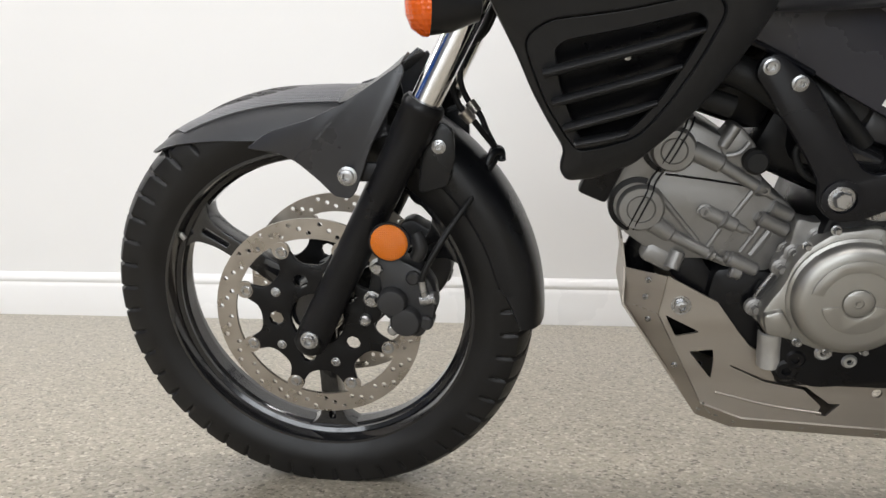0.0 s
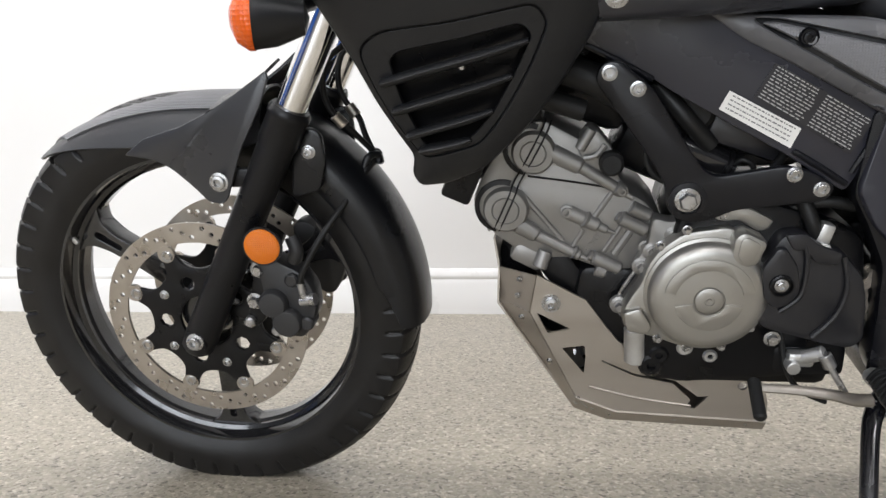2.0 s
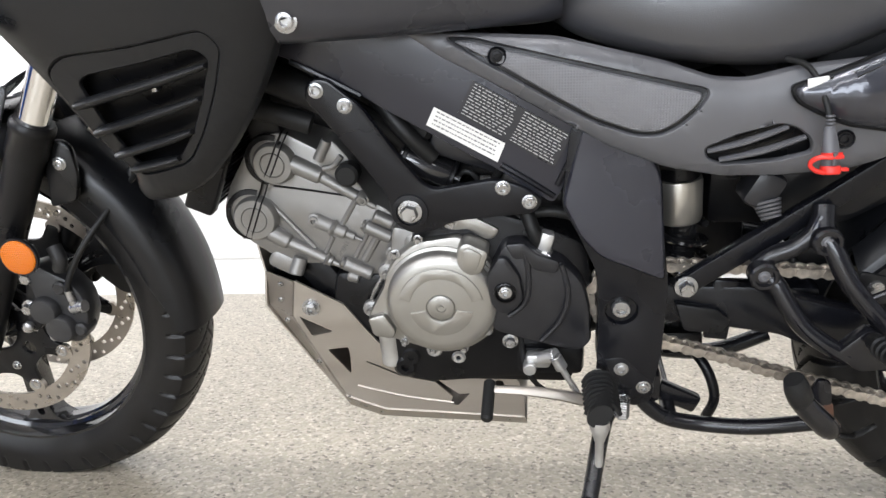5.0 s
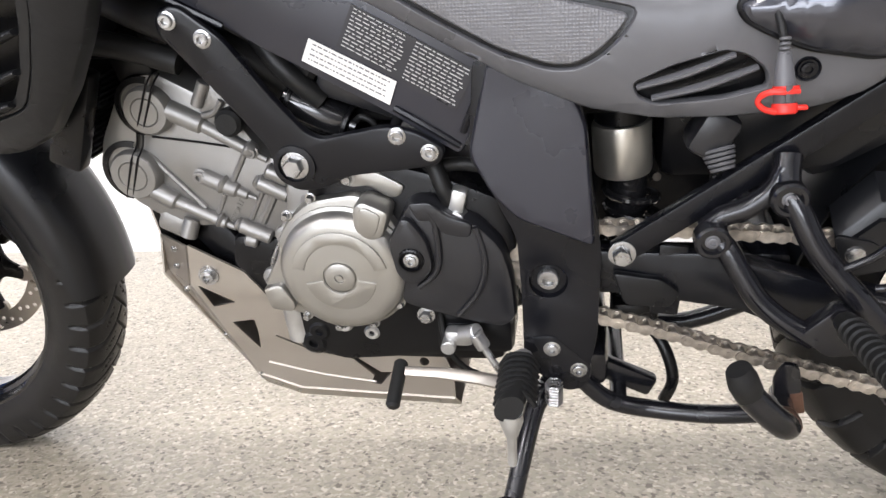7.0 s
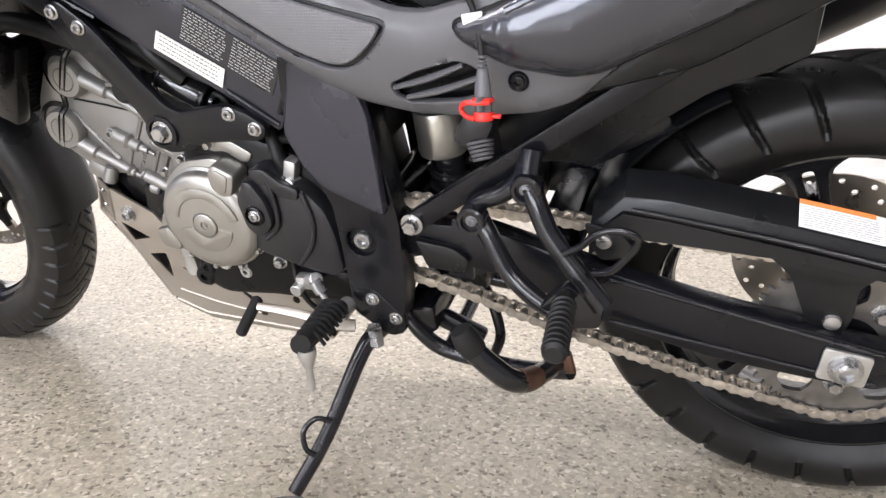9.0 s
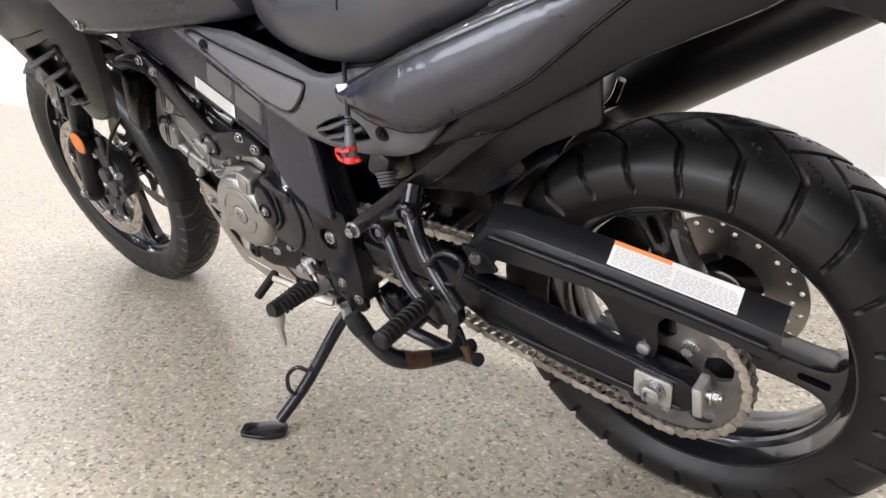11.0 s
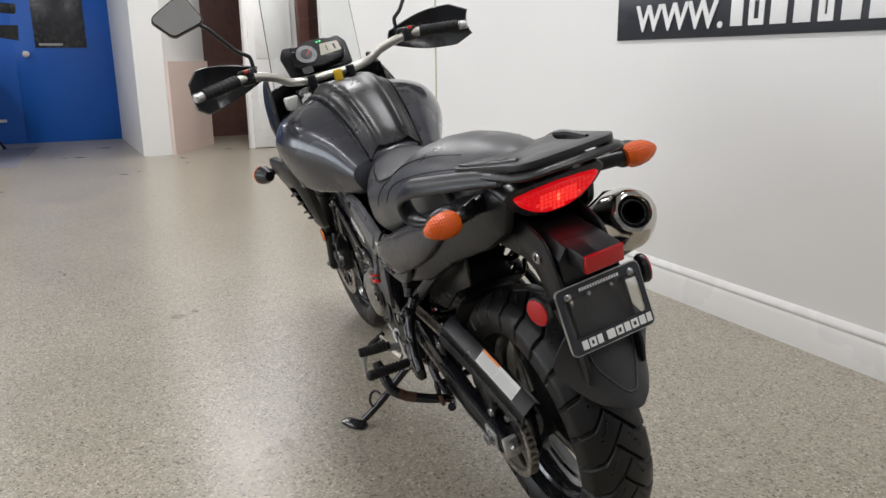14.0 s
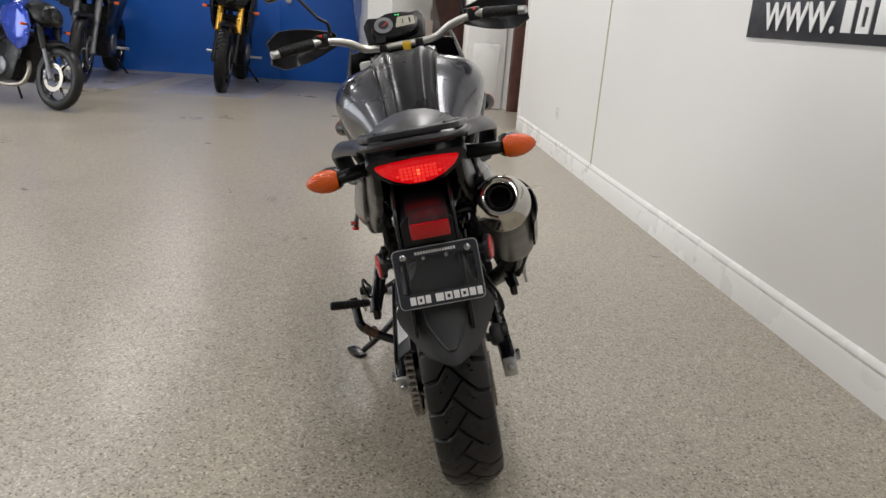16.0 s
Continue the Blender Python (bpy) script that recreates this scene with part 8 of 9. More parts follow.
for i, w in enumerate((0.012, 0.014, 0.011, 0.0, 0.017, 0.015, 0.012, 0.015, 0.013, 0.011)):
    if w:
        if i in (1, 5, 7):
            t = across([(x, -0.0555), (x + w, -0.0555), (x + w, -0.0385), (x, -0.0385)], 0.0052, 0.0058, 0, PLT, [[(x + 0.0045, -0.051), (x + w - 0.0045, -0.051), (x + w - 0.0045, -0.0435), (x + 0.0045, -0.0435)]], PLC)
        else:
            t = across([(x, -0.0555), (x + w, -0.0555), (x + w, -0.0385), (x, -0.0385)], 0.0052, 0.0058, 0, PLT, (), PLC)
        part("letter_bar", t, M_WHITE, pf)
    x += w + 0.0032 if w else 0.007
for i in range(15):
    x = -0.042 + i * 0.0058
    t = across([(x, 0.0485), (x + 0.0042, 0.0485), (x + 0.0042, 0.0545), (x, 0.0545)], 0.0052, 0.0057, 0, PLT, (), PLC)
    part("letter_bar", t, M_WHITE, pf)
for y in (-0.068, 0.068, -0.026, 0.022):
    bm = B()
    big = abs(y) > 0.05
    lathe(bm, (0, 0, 0), (1, 0, 0), [(0, 0), (0.0075 if big else 0.005, 0), (0.0068 if big else 0.0042, 0.003), (0.0035, 0.005), (0, 0.0052)], 14)
    bmesh.ops.transform(bm, matrix=Matrix.Translation(PLC) @ Matrix.Rotation(radians(PLT), 4, "Y") @ Matrix.Translation((0.004, y, 0.047 if big else 0.040)), verts=bm.verts)
    part("plate_screw", bm, M_BOLT, npl)
# side reflectors
for sy, y in ((-1, -0.104), (1, 0.112)):
    bm = B()
    lathe(bm, (1.892, y, 0.722), (0.25, sy, 0), [(0, 0), (0.027, 0), (0.0285, 0.003), (0.0285, 0.010), (0.026, 0.012), (0, 0.012)], 32)
    rc = part("reflector_case", bm, M_PLASTIC, moto)
    bm = B()
    lathe(bm, (1.892 + 0.003, y + 0.011 * sy, 0.722), (0.25, sy, 0), [(0, 0), (0.0255, 0), (0.0255, 0.0025), (0.022, 0.004), (0, 0.005)], 32)
    part("reflector", bm, M_RED, rc, "round red reflector")
    bm = B()
    rod(bm, (1.888, 0.06 * sy, 0.722), (1.892, y + 0.001 * sy, 0.722), 0.010)
    part("reflector_stem", bm, M_PLASTIC, rc)
# mud flap
FLAP = [(0.76, 0.040, 1.885, 0.0), (0.70, 0.045, 1.898, 0.0), (0.66, 0.075, 1.908, 0.0), (0.635, 0.094, 1.915, 0.006), (0.60, 0.108, 1.928, 0.018), (0.575, 0.105, 1.942, 0.026), (0.543, 0.084, 1.962, 0.026), (0.522, 0.064, 1.976, 0.018), (0.512, 0.048, 1.981, 0.012), (0.506, 0.024, 1.984, 0.006)]


def flap_at(z, v, out=0.0):
    k = [r[0] for r in FLAP][::-1]
    hw, x, bow = (float(np.interp(z, k, [r[i] for r in FLAP][::-1])) for i in (1, 2, 3))
    return (x - bow * v * v * 2.2 - 0.012 * max(0, abs(v) - 0.55) + out, 0.006 + hw * v, z)


bm = B()
sheet(bm, [[flap_at(z, v) for v in np.linspace(-1, 1, 21)] for z in np.linspace(0.76, 0.506, 30)], 0.006)
mf = part("mud_flap", bm, M_FLAP, moto, "black plastic rear mud flap", angle=50)
bm = B()
tube(bm, [flap_at(z, v, 0.0005) for z, v in ((0.64, -0.55), (0.59, -0.42), (0.56, -0.30), (0.538, -0.15), (0.534, 0.0), (0.538, 0.15), (0.56, 0.30), (0.59, 0.42), (0.64, 0.55))], 0.0026, 8, 5)
part("flap_crease", bm, M_FLAP, mf)
# rear turn signals
for sy, c in ((-1, Vector((1.772, -0.205, 0.898))), (1, Vector((1.785, 0.222, 0.906)))):
    ax = Vector((0.10, sy, 0.0))
    bm = B()
    lathe(bm, c, ax, [(0.0, -0.034), (0.022, -0.034), (0.0295, -0.022), (0.031, -0.004), (0.028, 0.016), (0.020, 0.034), (0.010, 0.046), (0, 0.050)], 28)
    bmesh.ops.scale(bm, vec=(0.84, 0.84, 0.84), space=Matrix.Translation(-c), verts=bm.verts)
    sg = part("rear_turn_signal", bm, M_AMBER, moto, "rear turn signal with amber lens")
    bm = B()
    lathe(bm, c + Vector((-0.022, -0.006 * sy, 0)), ax, [(0.0, -0.03), (0.020, -0.03), (0.026, -0.02), (0.027, 0.0), (0.02, 0.02), (0, 0.03)], 24)
    part("signal_body", bm, M_PLASTIC, sg)
    bm = B()
    tube(bm, [(1.735, 0.095 * sy, 0.905), (1.75, 0.135 * sy, 0.903), (c.x - 0.006, c.y - 0.03 * sy, c.z)], [0.020, 0.016, 0.014], 14, 4)
    part("stalk", bm, M_PLASTIC, sg)
    # grab rail
    bm = B()
    tube(bm, [(1.560, 0.140 * sy, 0.842), (1.515, 0.166 * sy, 0.838), (1.492, 0.180 * sy, 0.860), (1.508, 0.188 * sy, 0.902), (1.57, 0.186 * sy, 0.930), (1.66, 0.164 * sy, 0.946), (1.757, 0.130 * sy, 0.959), (1.84, 0.104 * sy, 0.968)], [0.008, 0.010, 0.012, 0.0125, 0.0115, 0.0105, 0.0095, 0.0085], 18, 6, 2.1, (0, 0, 1))
    gr = part("grab_rail", bm, M_SMOOTHPL, moto, "black moulded grab rail")
    bm = B()
    tube(bm, [(1.63, 0.128 * sy, 0.90), (1.64, 0.145 * sy, 0.945)], 0.012, 10, 1)
    part("rail_strut", bm, M_SMOOTHPL, gr)
RACK = Matrix.Translation((1.66, 0, 0.962)) @ Matrix.Rotation(radians(-7), 4, "Y")
rk = [(0.0, 0.116), (0.04, 0.126), (0.14, 0.112), (0.235, 0.098), (0.258, 0.078), (0.262, 0.0), (0.258, -0.082), (0.235, -0.102), (0.14, -0.116), (0.04, -0.131), (0.0, -0.122)]
slots = [[(0.015, s * 0.104), (0.07, s * 0.104), (0.192, s * 0.070), (0.186, s * 0.058), (0.10, s * 0.066), (0.06, s * 0.082)] for s in (1, -1)]
t = B()
plate(t, round_poly(rk, 0.012, 3), -0.006, 0.006, [round_poly(q, 0.004, 2) for q in slots], 0.002)
bmesh.ops.transform(t, matrix=RACK @ Matrix.Rotation(radians(90), 4, "X"), verts=t.verts)
rack = part("luggage_rack", t, M_SMOOTHPL, moto, "black moulded luggage rack with two slots", angle=30)
bm = B()
tube(bm, [(1.80, -0.112, 0.968), (1.875, -0.100, 0.972), (1.912, -0.084, 0.976), (1.921, -0.05, 0.978), (1.924, 0.002, 0.979), (1.921, 0.054, 0.978), (1.912, 0.088, 0.976), (1.875, 0.104, 0.972), (1.80, 0.116, 0.968)], 0.0075, 12, 5, 2.0, (0, 0, 1))
part("rack_lip", bm, M_SMOOTHPL, rack)
for s in (1, -1):
    bm = B()
    tube(bm, [RACK @ Vector((x, -s * y, 0.007)) for x, y in ((0.015, 0.108), (0.07, 0.108), (0.196, 0.073))], 0.0032, 8, 4)
    part("slot_rim", bm, M_SMOOTHPL, rack)
bm = B()
box(bm, (1.9325, 0.004, 0.978), (0.003, 0.09, 0.010), 0.001)
part("rack_badge", bm, M_PLASTIC, rack, "raised moulded mark on the rack")
# muffler
MT, MF = Vector((1.828, 0.165, 0.809)), Vector((1.374, 0.218, 0.545))
md = (MT - MF).normalized()
ml = (MT - MF).length
bm = B()
lathe(bm, MF, md, [(0, 0), (0.035, 0.0), (0.058, 0.045), (0.064, 0.07), (0.064, ml - 0.062), (0.062, ml - 0.060)], 40)
mu = part("muffler", bm, M_SMOOTHPL, moto, "dark round muffler with polished end cone")
bm = B()
lathe(bm, MF, md, [(0.0642, ml - 0.066), (0.0652, ml - 0.063), (0.0652, ml - 0.056), (0.0635, ml - 0.050), (0.0605, ml - 0.038), (0.054, ml - 0.020), (0.047, ml - 0.004), (0.041, ml + 0.001), (0.035, ml + 0.002), (0.031, ml - 0.002), (0.0285, ml - 0.012)], 48)
part("end_cone", bm, M_POLISH, mu, "polished steel end cone")
bm = B()
lathe(bm, MF, md, [(0.0285, ml - 0.012), (0.026, ml - 0.006), (0.0235, ml - 0.006), (0.022, ml - 0.012), (0.022, ml - 0.08), (0, ml - 0.08)], 32)
part("outlet", bm, M_CASTBLK, mu, "dark outlet bore")
bm = B()
tube(bm, [(1.10, 0.15, 0.34), (1.20, 0.19, 0.40), (1.31, 0.215, 0.47), (1.380, 0.217, 0.548)], [0.026, 0.028, 0.03, 0.034], 18, 6)
part("link_pipe", bm, M_FENDER, mu)
bm = B()
lathe(bm, MF + md * (ml * 0.55), md, [(0.068, -0.16), (0.074, -0.155), (0.077, 0.09), (0.079, 0.125), (0.076, 0.128), (0.072, 0.09), (0.068, -0.15)], 24, -50, 68, (0, 1, 0.30))
hs = part("heat_shield", bm, M_SATIN, mu, "black muffler heat shield")
bm = B()
box(bm, MF + md * (ml * 0.55 + 0.122) + V(0, 0.066, 0.040), (0.004, 0.012, 0.004), 0.001)
part("shield_mark", bm, M_WHITELAB, hs)
bm = B()
box(bm, MF + md * (ml * 0.62) + Vector((0, -0.05, 0.085)), (0.05, 0.03, 0.07), 0.008)
part("muffler_hanger", bm, M_FRAME, mu)
for path, r in ((((1.31, 0.08, 0.57), (1.335, 0.08, 0.62), (1.37, 0.085, 0.663), (1.410, 0.09, 0.678), (1.429, 0.085, 0.655), (1.410, 0.08, 0.633), (1.375, 0.075, 0.625)), 0.0075), (((1.34, 0.085, 0.556), (1.38, 0.085, 0.568), (1.415, 0.085, 0.582), (1.445, 0.085, 0.606), (1.462, 0.085, 0.640)), 0.0065)):
    bm = B()
    tube(bm, path, r, 12, 6)
    part("breather_hose", bm, M_GLOSS, moto, "black looped breather hose")
bm = B()
tube(bm, [(1.48, 0.075, 0.692), (1.515, 0.085, 0.712), (1.555, 0.12, 0.722)], [0.012, 0.014, 0.012], 12, 4)
part("muffler_bracket", bm, M_CASTBLK, mu)
# rear brake caliper on the far side
bm = B()
box(bm, (1.555, 0.122, 0.358), (0.070, 0.036, 0.056), 0.012, Matrix.Rotation(radians(-30), 4, "Y"))
for q in ((1.545, 0.342), (1.566, 0.376)):
    lathe(bm, (q[0], 0.138, q[1]), (0, 1, 0), [(0, 0), (0.018, 0), (0.018, 0.012), (0.015, 0.016), (0, 0.016)], 20)
rcal = part("rear_brake_caliper", bm, M_FLAP, moto, "dark grey rear brake caliper")
bm = B()
tube(bm, [(1.575, 0.140, 0.425), (1.585, 0.150, 0.450), (1.560, 0.145, 0.475), (1.46, 0.135, 0.470), (1.30, 0.130, 0.44)], 0.0045, 8, 6)
part("brake_hose", bm, M_GRIP, rcal)
# right-hand passenger side clutter: rear brake master cylinder
bm = B()
box(bm, (1.05, 0.155, 0.36), (0.05, 0.03, 0.08), 0.008)
part("rear_master_cylinder", bm, M_CASTBLK, moto, "black rear brake master cylinder")

# ---- display motorcycles at the far side ----
def display_bike(at, label, fork_mat, paint, fork_lean=27.0, spoked=False, lean=5.0, scale=1.3, steer=0.0):
    """A parked machine: front axle over the local origin, its length along +x, leaning on its side stand."""
    root = empty("motorcycle", label, "motorcycle", at @ pose(0, 0, 0, lean) @ Matrix.Scale(scale, 4))
    tagged(root, label, "motorcycle", "display motorcycles")
    fc, rc = Vector((0, 0, 0.33)), Vector((1.5, 0, 0.32))
    for nm, c, r, hw, rim in (("front_wheel", fc, 0.33, 0.055, 0.235), ("rear_wheel", rc, 0.32, 0.08, 0.22)):
        w = part(nm, rim_mesh(c, rim + 0.012, rim - 0.008, hw * 0.75), M_GLOSS, root, "black spoked wheel")
        bm = B()
        prof = [(rim, -hw * 0.8), (rim + 0.03, -hw), (r - 0.035, -hw * 0.97), (r - 0.012, -hw * 0.66), (r, 0), (r - 0.012, hw * 0.66), (r - 0.035, hw * 0.97), (rim + 0.03, hw), (rim, hw * 0.8)]
        lathe(bm, c, (0, 1, 0), prof, 64)
        ty = part("tyre", bm, M_RUBBER, w)
        for i in range(40):
            for sy in (-1, 1):
                a = 360 * (i + 0.25 * sy) / 40
                bm = B()
                box(bm, (0, 0, 0), (0.012, hw * 0.72, 0.030), 0.002, None, 1)
                bmesh.ops.transform(bm, matrix=Matrix.Translation(at_angle(c, r - 0.003, a, hw * 0.42 * sy)) @ Matrix.Rotation(-radians(a), 4, "Y") @ Matrix.Rotation(radians(18 * sy), 4, "Z") @ Matrix.Rotation(radians(14 * sy), 4, "X"), verts=bm.verts)
                if spoked and nm == "front_wheel":
                    part("tread_block", bm, M_RUBBER, ty)
                else:
                    bm.free()
        bm = B()
        lathe(bm, c, (0, 1, 0), [(0, -0.06), (0.03, -0.06), (0.045, -0.04), (0.04, 0.0), (0.045, 0.04), (0.03, 0.06), (0, 0.06)], 20)
        part("hub", bm, M_GLOSS, w)
        for i in range(18 if spoked else 6):
            a = i * (20 if spoked else 60)
            bm = B()
            rod(bm, at_angle(c, 0.04, a, 0.025 * (-1) ** i), at_angle(c, rim, a + 4, 0.0), 0.003 if spoked else 0.012, 8)
            part("spoke", bm, M_GLOSS, w)
        for sy in ((-1, 1) if nm == "front_wheel" else (1,)):
            bm = B()
            lathe(bm, c + V(0, 0.07 * sy, 0), (0, 1, 0), [(0.10, -0.002), (0.145, -0.002), (0.145, 0.002), (0.10, 0.002), (0.10, -0.002)], 40)
            part("brake_disc", bm, M_DISC, w, "steel brake disc")
    up = Vector((math.sin(radians(fork_lean)), 0, math.cos(radians(fork_lean))))
    for sy in (-1, 1):
        lo = fc + V(0, 0.10 * sy, 0)
        bm = B()
        lathe(bm, lo - up * 0.03, up, [(0, 0), (0.026, 0), (0.030, 0.02), (0.024, 0.10), (0.023, 0.36), (0, 0.36)], 18)
        leg = part("fork_leg", bm, M_GREYFORK if fork_mat != M_GOLD else M_FORK, root, "fork lower leg")
        bm = B()
        lathe(bm, lo + up * 0.30, up, [(0.0, 0), (0.031, 0), (0.032, 0.01), (0.032, 0.42), (0, 0.42)], 20)
        part("fork_tube", bm, fork_mat, root, "upside-down fork tube")
        bm = B()
        box(bm, fc + V(0.09, 0.085 * sy, 0.02), (0.05, 0.04, 0.10), 0.01)
        part("brake_caliper", bm, M_GREYFORK, root, "front brake caliper")
        for dz in (-0.025, 0.025):
            bm = B()
            lathe(bm, fc + V(0.09, 0.106 * sy, 0.02 + dz), (0, sy, 0), [(0, 0), (0.012, 0), (0.012, 0.004), (0, 0.005)], 12)
            part("caliper_bolt", bm, M_BOLT, root)
        bm = B()
        tube(bm, [(0.42, 0.05 * sy, 1.13), (0.45, 0.2 * sy, 1.16), (0.52, 0.42 * sy, 1.17)], 0.013, 10, 5)
        part("handlebar", bm, M_FRAME, root, "black handlebar half")
        bm = B()
        sheet(bm, [[(0.40 + 0.04 * s * s, (0.24 + 0.2 * s) * sy, 1.17 + (0.05 + 0.02 * s) * v) for v in (-1, 0, 1)] for s in np.linspace(0, 1, 6)], 0.006)
        part("hand_guard", bm, M_PLASTIC, root, "black hand guard")
        bm = B()
        tube(bm, [(0.44, 0.22 * sy, 1.17), (0.43, 0.26 * sy, 1.30), (0.43, 0.32 * sy, 1.36)], 0.008, 8, 4)
        mir = part("mirror", bm, M_PLASTIC, root, "black mirror")
        bm = B()
        box(bm, (0.43, 0.36 * sy, 1.38), (0.03, 0.14, 0.09), 0.014)
        part("mirror_case", bm, M_PLASTIC, mir)
        bm = B()
        rod(bm, (0.80, 0.14 * sy, 0.33), (0.80, 0.30 * sy, 0.34), 0.016, 12)
        part("footpeg", bm, M_ALLOY, root, "alloy footpeg")
        fo = round_poly([(0.24, 0.80), (0.30, 0.62), (0.44, 0.56), (0.60, 0.66), (0.72, 0.84), (0.62, 0.98), (0.40, 1.02), (0.28, 0.95)], 0.03, 3)
        part("side_fairing", panel(fo, dome(fo, lambda x, z: 0.17 + 0.1 * (z - 0.6), 0.04, 0.05), sy, 0.01, (), 0.03, 0.005), paint, root, "side fairing panel", angle=60)
        so = round_poly([(0.86, 0.70), (0.95, 0.56), (1.12, 0.58), (1.45, 0.82), (1.40, 0.88), (1.0, 0.80)], 0.03, 3)
        part("side_cover", panel(so, dome(so, lambda x, z: 0.13, 0.03, 0.04), sy, 0.01, (), 0.04, 0.005), M_PLASTIC, root, "black side cover", angle=60)
        bm = B()
        tube(bm, [(0.30, 0.12 * sy, 0.84), (0.26, 0.24 * sy, 0.82)], 0.010, 8, 2)
        sg = part("turn_signal", bm, M_PLASTIC, root, "front turn signal")
        bm = B()
        box(bm, (0.26, 0.26 * sy, 0.82), (0.03, 0.05, 0.03), 0.008)
        part("lens", bm, M_AMBER, sg, "amber lens")
    ob = body("fuel_tank", [(0.40, 0.12, 0.82, 1.0, 2.3, 0.02), (0.50, 0.20, 0.80, 1.07, 2.4, 0.04), (0.65, 0.22, 0.80, 1.09, 2.4, 0.05), (0.80, 0.17, 0.80, 1.02, 2.4, 0.04), (0.92, 0.10, 0.80, 0.93, 2.4, 0.02)], paint, "glossy fuel tank", root, 20)
    body("seat", [(0.86, 0.08, 0.82, 0.92, 2.5, 0.02), (1.0, 0.14, 0.80, 0.90, 2.6, 0.02), (1.2, 0.15, 0.82, 0.93, 2.6, 0.02), (1.45, 0.12, 0.88, 0.97, 2.5, 0.02), (1.6, 0.07, 0.91, 0.96, 2.4, 0.01)], M_SEAT, "black seat", root, 20)
    body("nose_fairing", [(0.12, 0.07, 0.88, 0.96, 2.3, 0.01), (0.17, 0.13, 0.84, 1.04, 2.5, 0.02), (0.27, 0.17, 0.84, 1.08, 2.6, 0.02), (0.38, 0.17, 0.86, 1.10, 2.6, 0.02)], paint if paint is not M_BLUEPAINT else M_PLASTIC, "nose fairing", root, 20)
    body("front_mudguard", [(-0.16, 0.03, 0.665, 0.675, 2.3, 0.01), (-0.06, 0.07, 0.675, 0.70, 2.4, 0.02), (0.06, 0.085, 0.68, 0.712, 2.4, 0.03), (0.20, 0.075, 0.665, 0.70, 2.4, 0.03), (0.27, 0.06, 0.62, 0.66, 2.4, 0.02)], M_PLASTIC, "black front mudguard", root, 20)
    bm = B()
    lathe(bm, (0.125, 0, 0.95), (-1, 0, 0.1), [(0.075, -0.02), (0.075, 0.0), (0.06, 0.018), (0, 0.028)], 24)
    part("headlamp", bm, M_SCREEN, root, "clear headlamp")
    bm = B()
    plate(bm, round_poly([(0.48, 0.68), (0.62, 0.72), (0.82, 0.60), (0.98, 0.50), (1.0, 0.32), (0.90, 0.22), (0.56, 0.24), (0.50, 0.40), (0.44, 0.55)], 0.03, 3), -0.14, 0.14, (), 0.02)
    eg = part("engine", bm, M_CASTBLK, root, "dark engine block")
    for sy in (-1, 1):
        bm = B()
        lathe(bm, (0.72, 0.138 * sy, 0.38), (0, sy, 0), [(0, 0), (0.10, 0), (0.095, 0.025), (0.06, 0.035), (0, 0.036)], 28)
        part("engine_cover", bm, M_GREYFORK, eg, "round grey engine cover")
        bm = B()
        tube(bm, [(0.40, 0.09 * sy, 0.86), (0.60, 0.12 * sy, 0.74), (0.85, 0.12 * sy, 0.60), (0.95, 0.11 * sy, 0.42)], 0.028, 12, 5)
        part("frame_spar", bm, M_FRAME, root, "black frame spar")
        bm = B()
        box(bm, (1.25, 0.105 * sy, 0.36), (0.58, 0.035, 0.06), 0.01, Matrix.Rotation(radians(4), 4, "Y"))
        part("swingarm_leg", bm, M_FRAME, root, "swingarm leg")
    bm = B()
    box(bm, (0.43, 0, 0.62), (0.04, 0.28, 0.30), 0.008, Matrix.Rotation(radians(-12), 4, "Y"))
    part("radiator", bm, M_CASTBLK, root, "black radiator")
    bm = B()
    tube(bm, [(0.50, 0.0, 0.48), (0.45, 0.02, 0.36), (0.52, 0.05, 0.22), (0.80, 0.10, 0.20), (1.05, 0.16, 0.30)], 0.024, 12, 6)
    part("exhaust_pipe", bm, M_STEEL, root, "bare steel exhaust pipe")
    bm = B()
    lathe(bm, (1.08, 0.19, 0.34), (0.9, 0.03, 0.42), [(0, 0), (0.045, 0.01), (0.065, 0.06), (0.065, 0.40), (0.045, 0.46), (0.03, 0.46), (0.028, 0.42), (0, 0.42)], 24)
    part("muffler", bm, M_GREYFORK, root, "grey muffler")
    bm = B()
    tube(bm, [(0.86, -0.12, 0.26), (0.90, -0.20, 0.15), (0.94, -0.27, 0.055)], 0.013, 10, 3)
    part("side_stand", bm, M_FRAME, root, "black side stand")
    bm = B()
    box(bm, (1.62, 0, 0.80), (0.30, 0.16, 0.06), 0.02, Matrix.Rotation(radians(-16), 4, "Y"))
    part("tail", bm, M_PLASTIC, root, "black tail")
    # the front end turned about the steering axis
    if steer:
        axis = Matrix.Translation((0.04, 0, 0)) @ Matrix.Rotation(radians(steer), 4, up) @ Matrix.Translation((-0.04, 0, 0))
        for ob in root.children:
            if ob.name.split(".")[0] in ("front_wheel", "fork_leg", "fork_tube", "brake_caliper", "caliper_bolt", "handlebar", "hand_guard", "mirror", "front_mudguard"):
                ob.matrix_local = axis @ ob.matrix_local
    return root


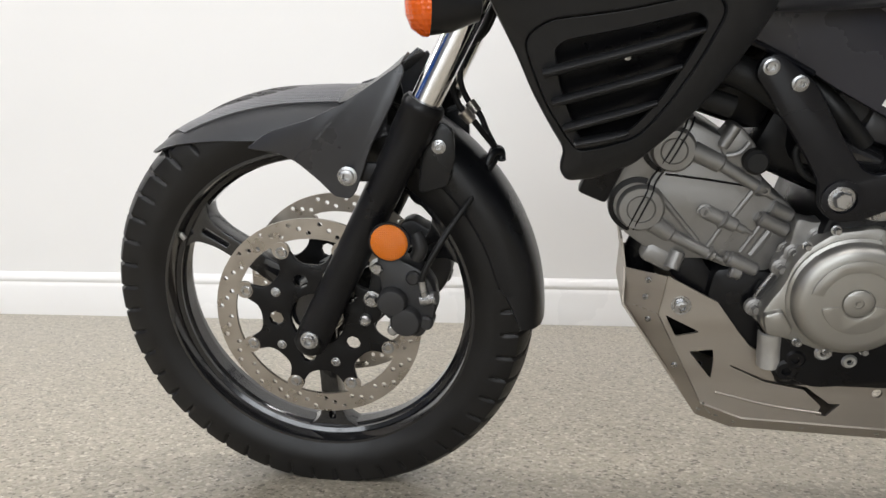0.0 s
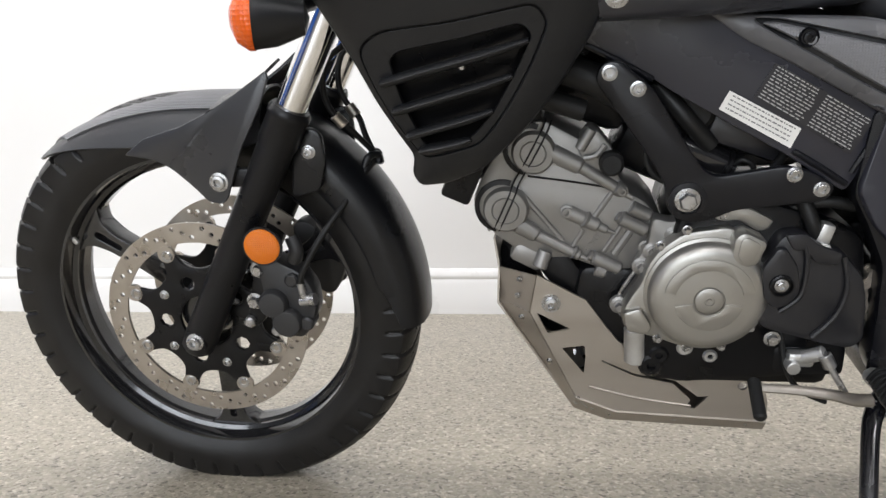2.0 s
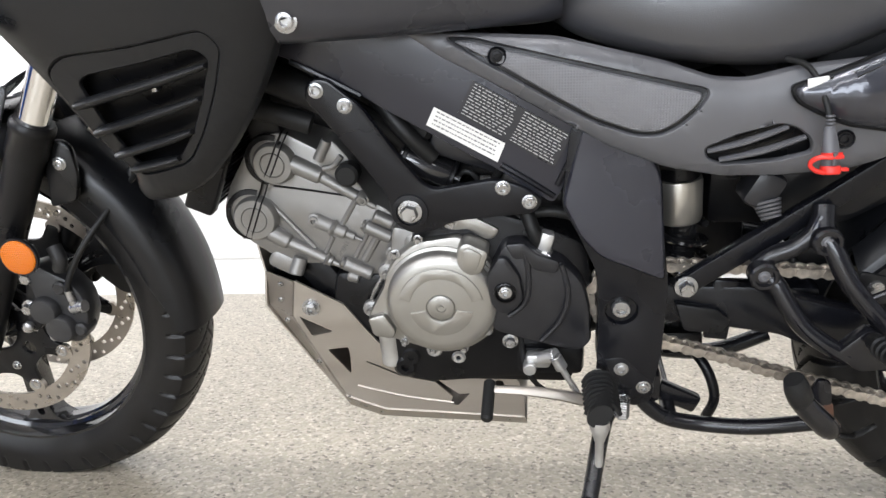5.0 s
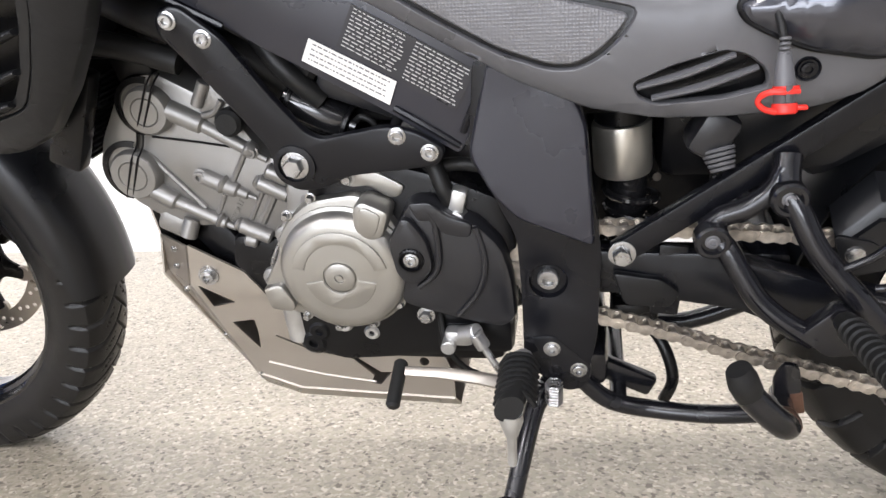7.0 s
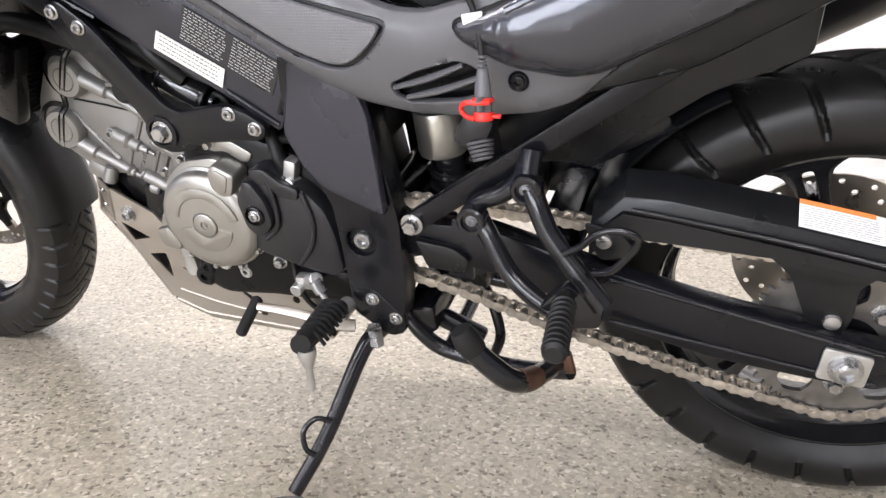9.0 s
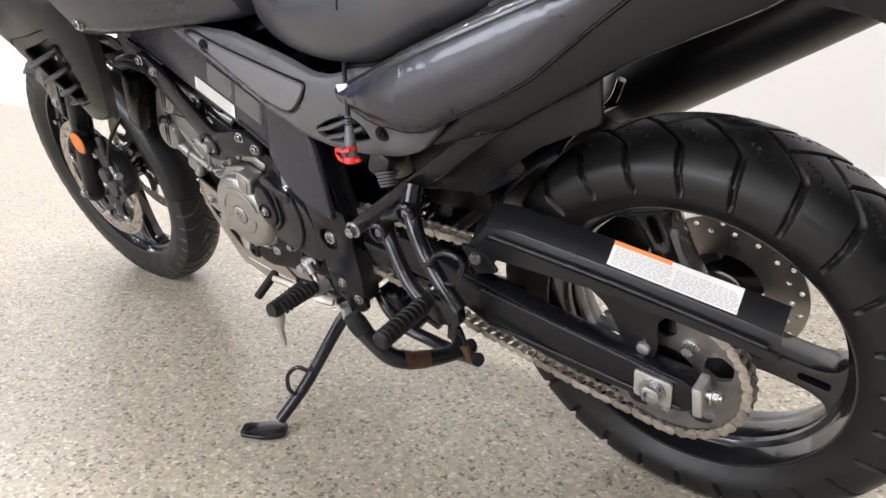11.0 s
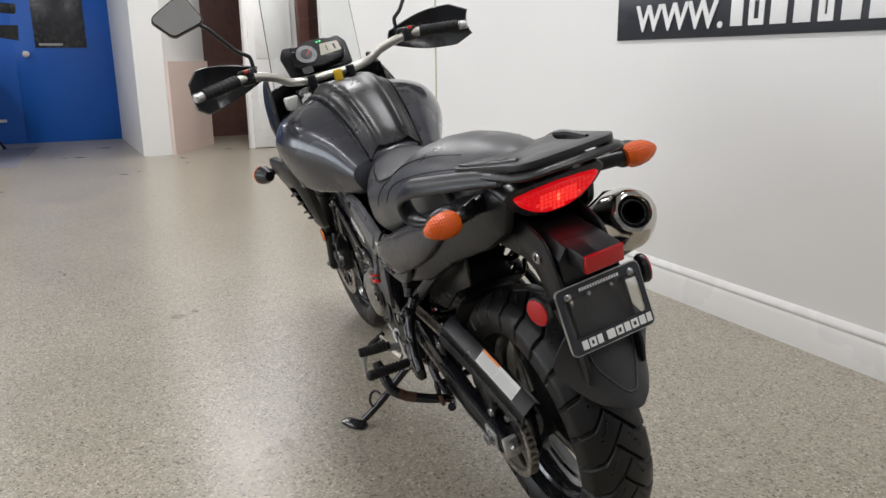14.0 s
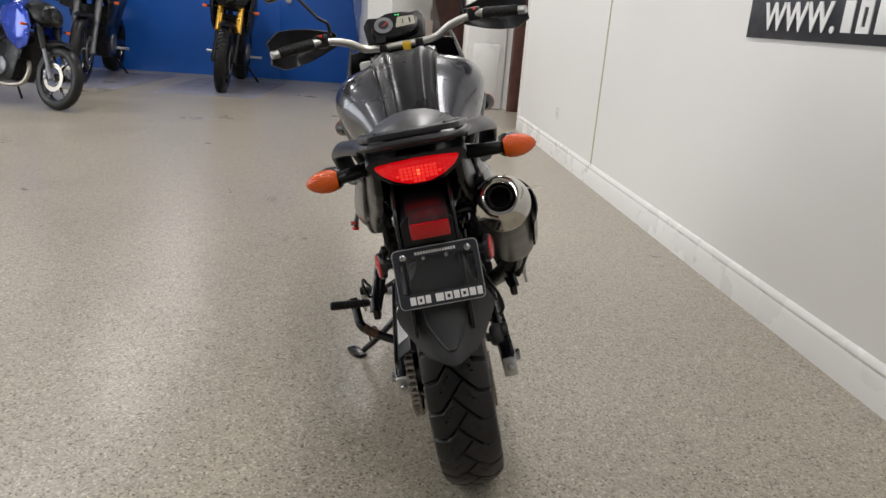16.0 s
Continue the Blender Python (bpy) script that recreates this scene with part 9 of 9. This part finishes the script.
display_bike(pose(-7.25, -0.65, 0.0, 0, 0, 182), "black adventure motorcycle with gold fork tubes on a clear mat", M_GOLD, M_PLASTIC, 27, True)
display_bike(pose(-7.30, -2.46, 0.0, 0, 0, 186), "dark motorcycle with grey fork and blue trim on a clear mat", M_GREYFORK, M_SMOOTHPL, 25)
display_bike(pose(-4.78, -1.82, 0.0, 0, 0, -122), "black and blue sports motorcycle parked across the showroom", M_FORK, M_BLUEPAINT, 25, False, 10.0, 0.96)
for x0, x1, y0, y1, rz in ((-8.9, -6.75, -1.35, -0.05, -4), (-9.1, -6.85, -2.95, -1.75, -6)):
    bm = B()
    box(bm, (0, 0, 0.003), (x1 - x0, y1 - y0, 0.006), 0.002)
    thing("floor_mat", bm, M_MAT, "clear plastic floor mat under a parked motorcycle", "floor mat", "clear floor mats", at=pose((x0 + x1) / 2, (y0 + y1) / 2, 0, 0, 0, rz))
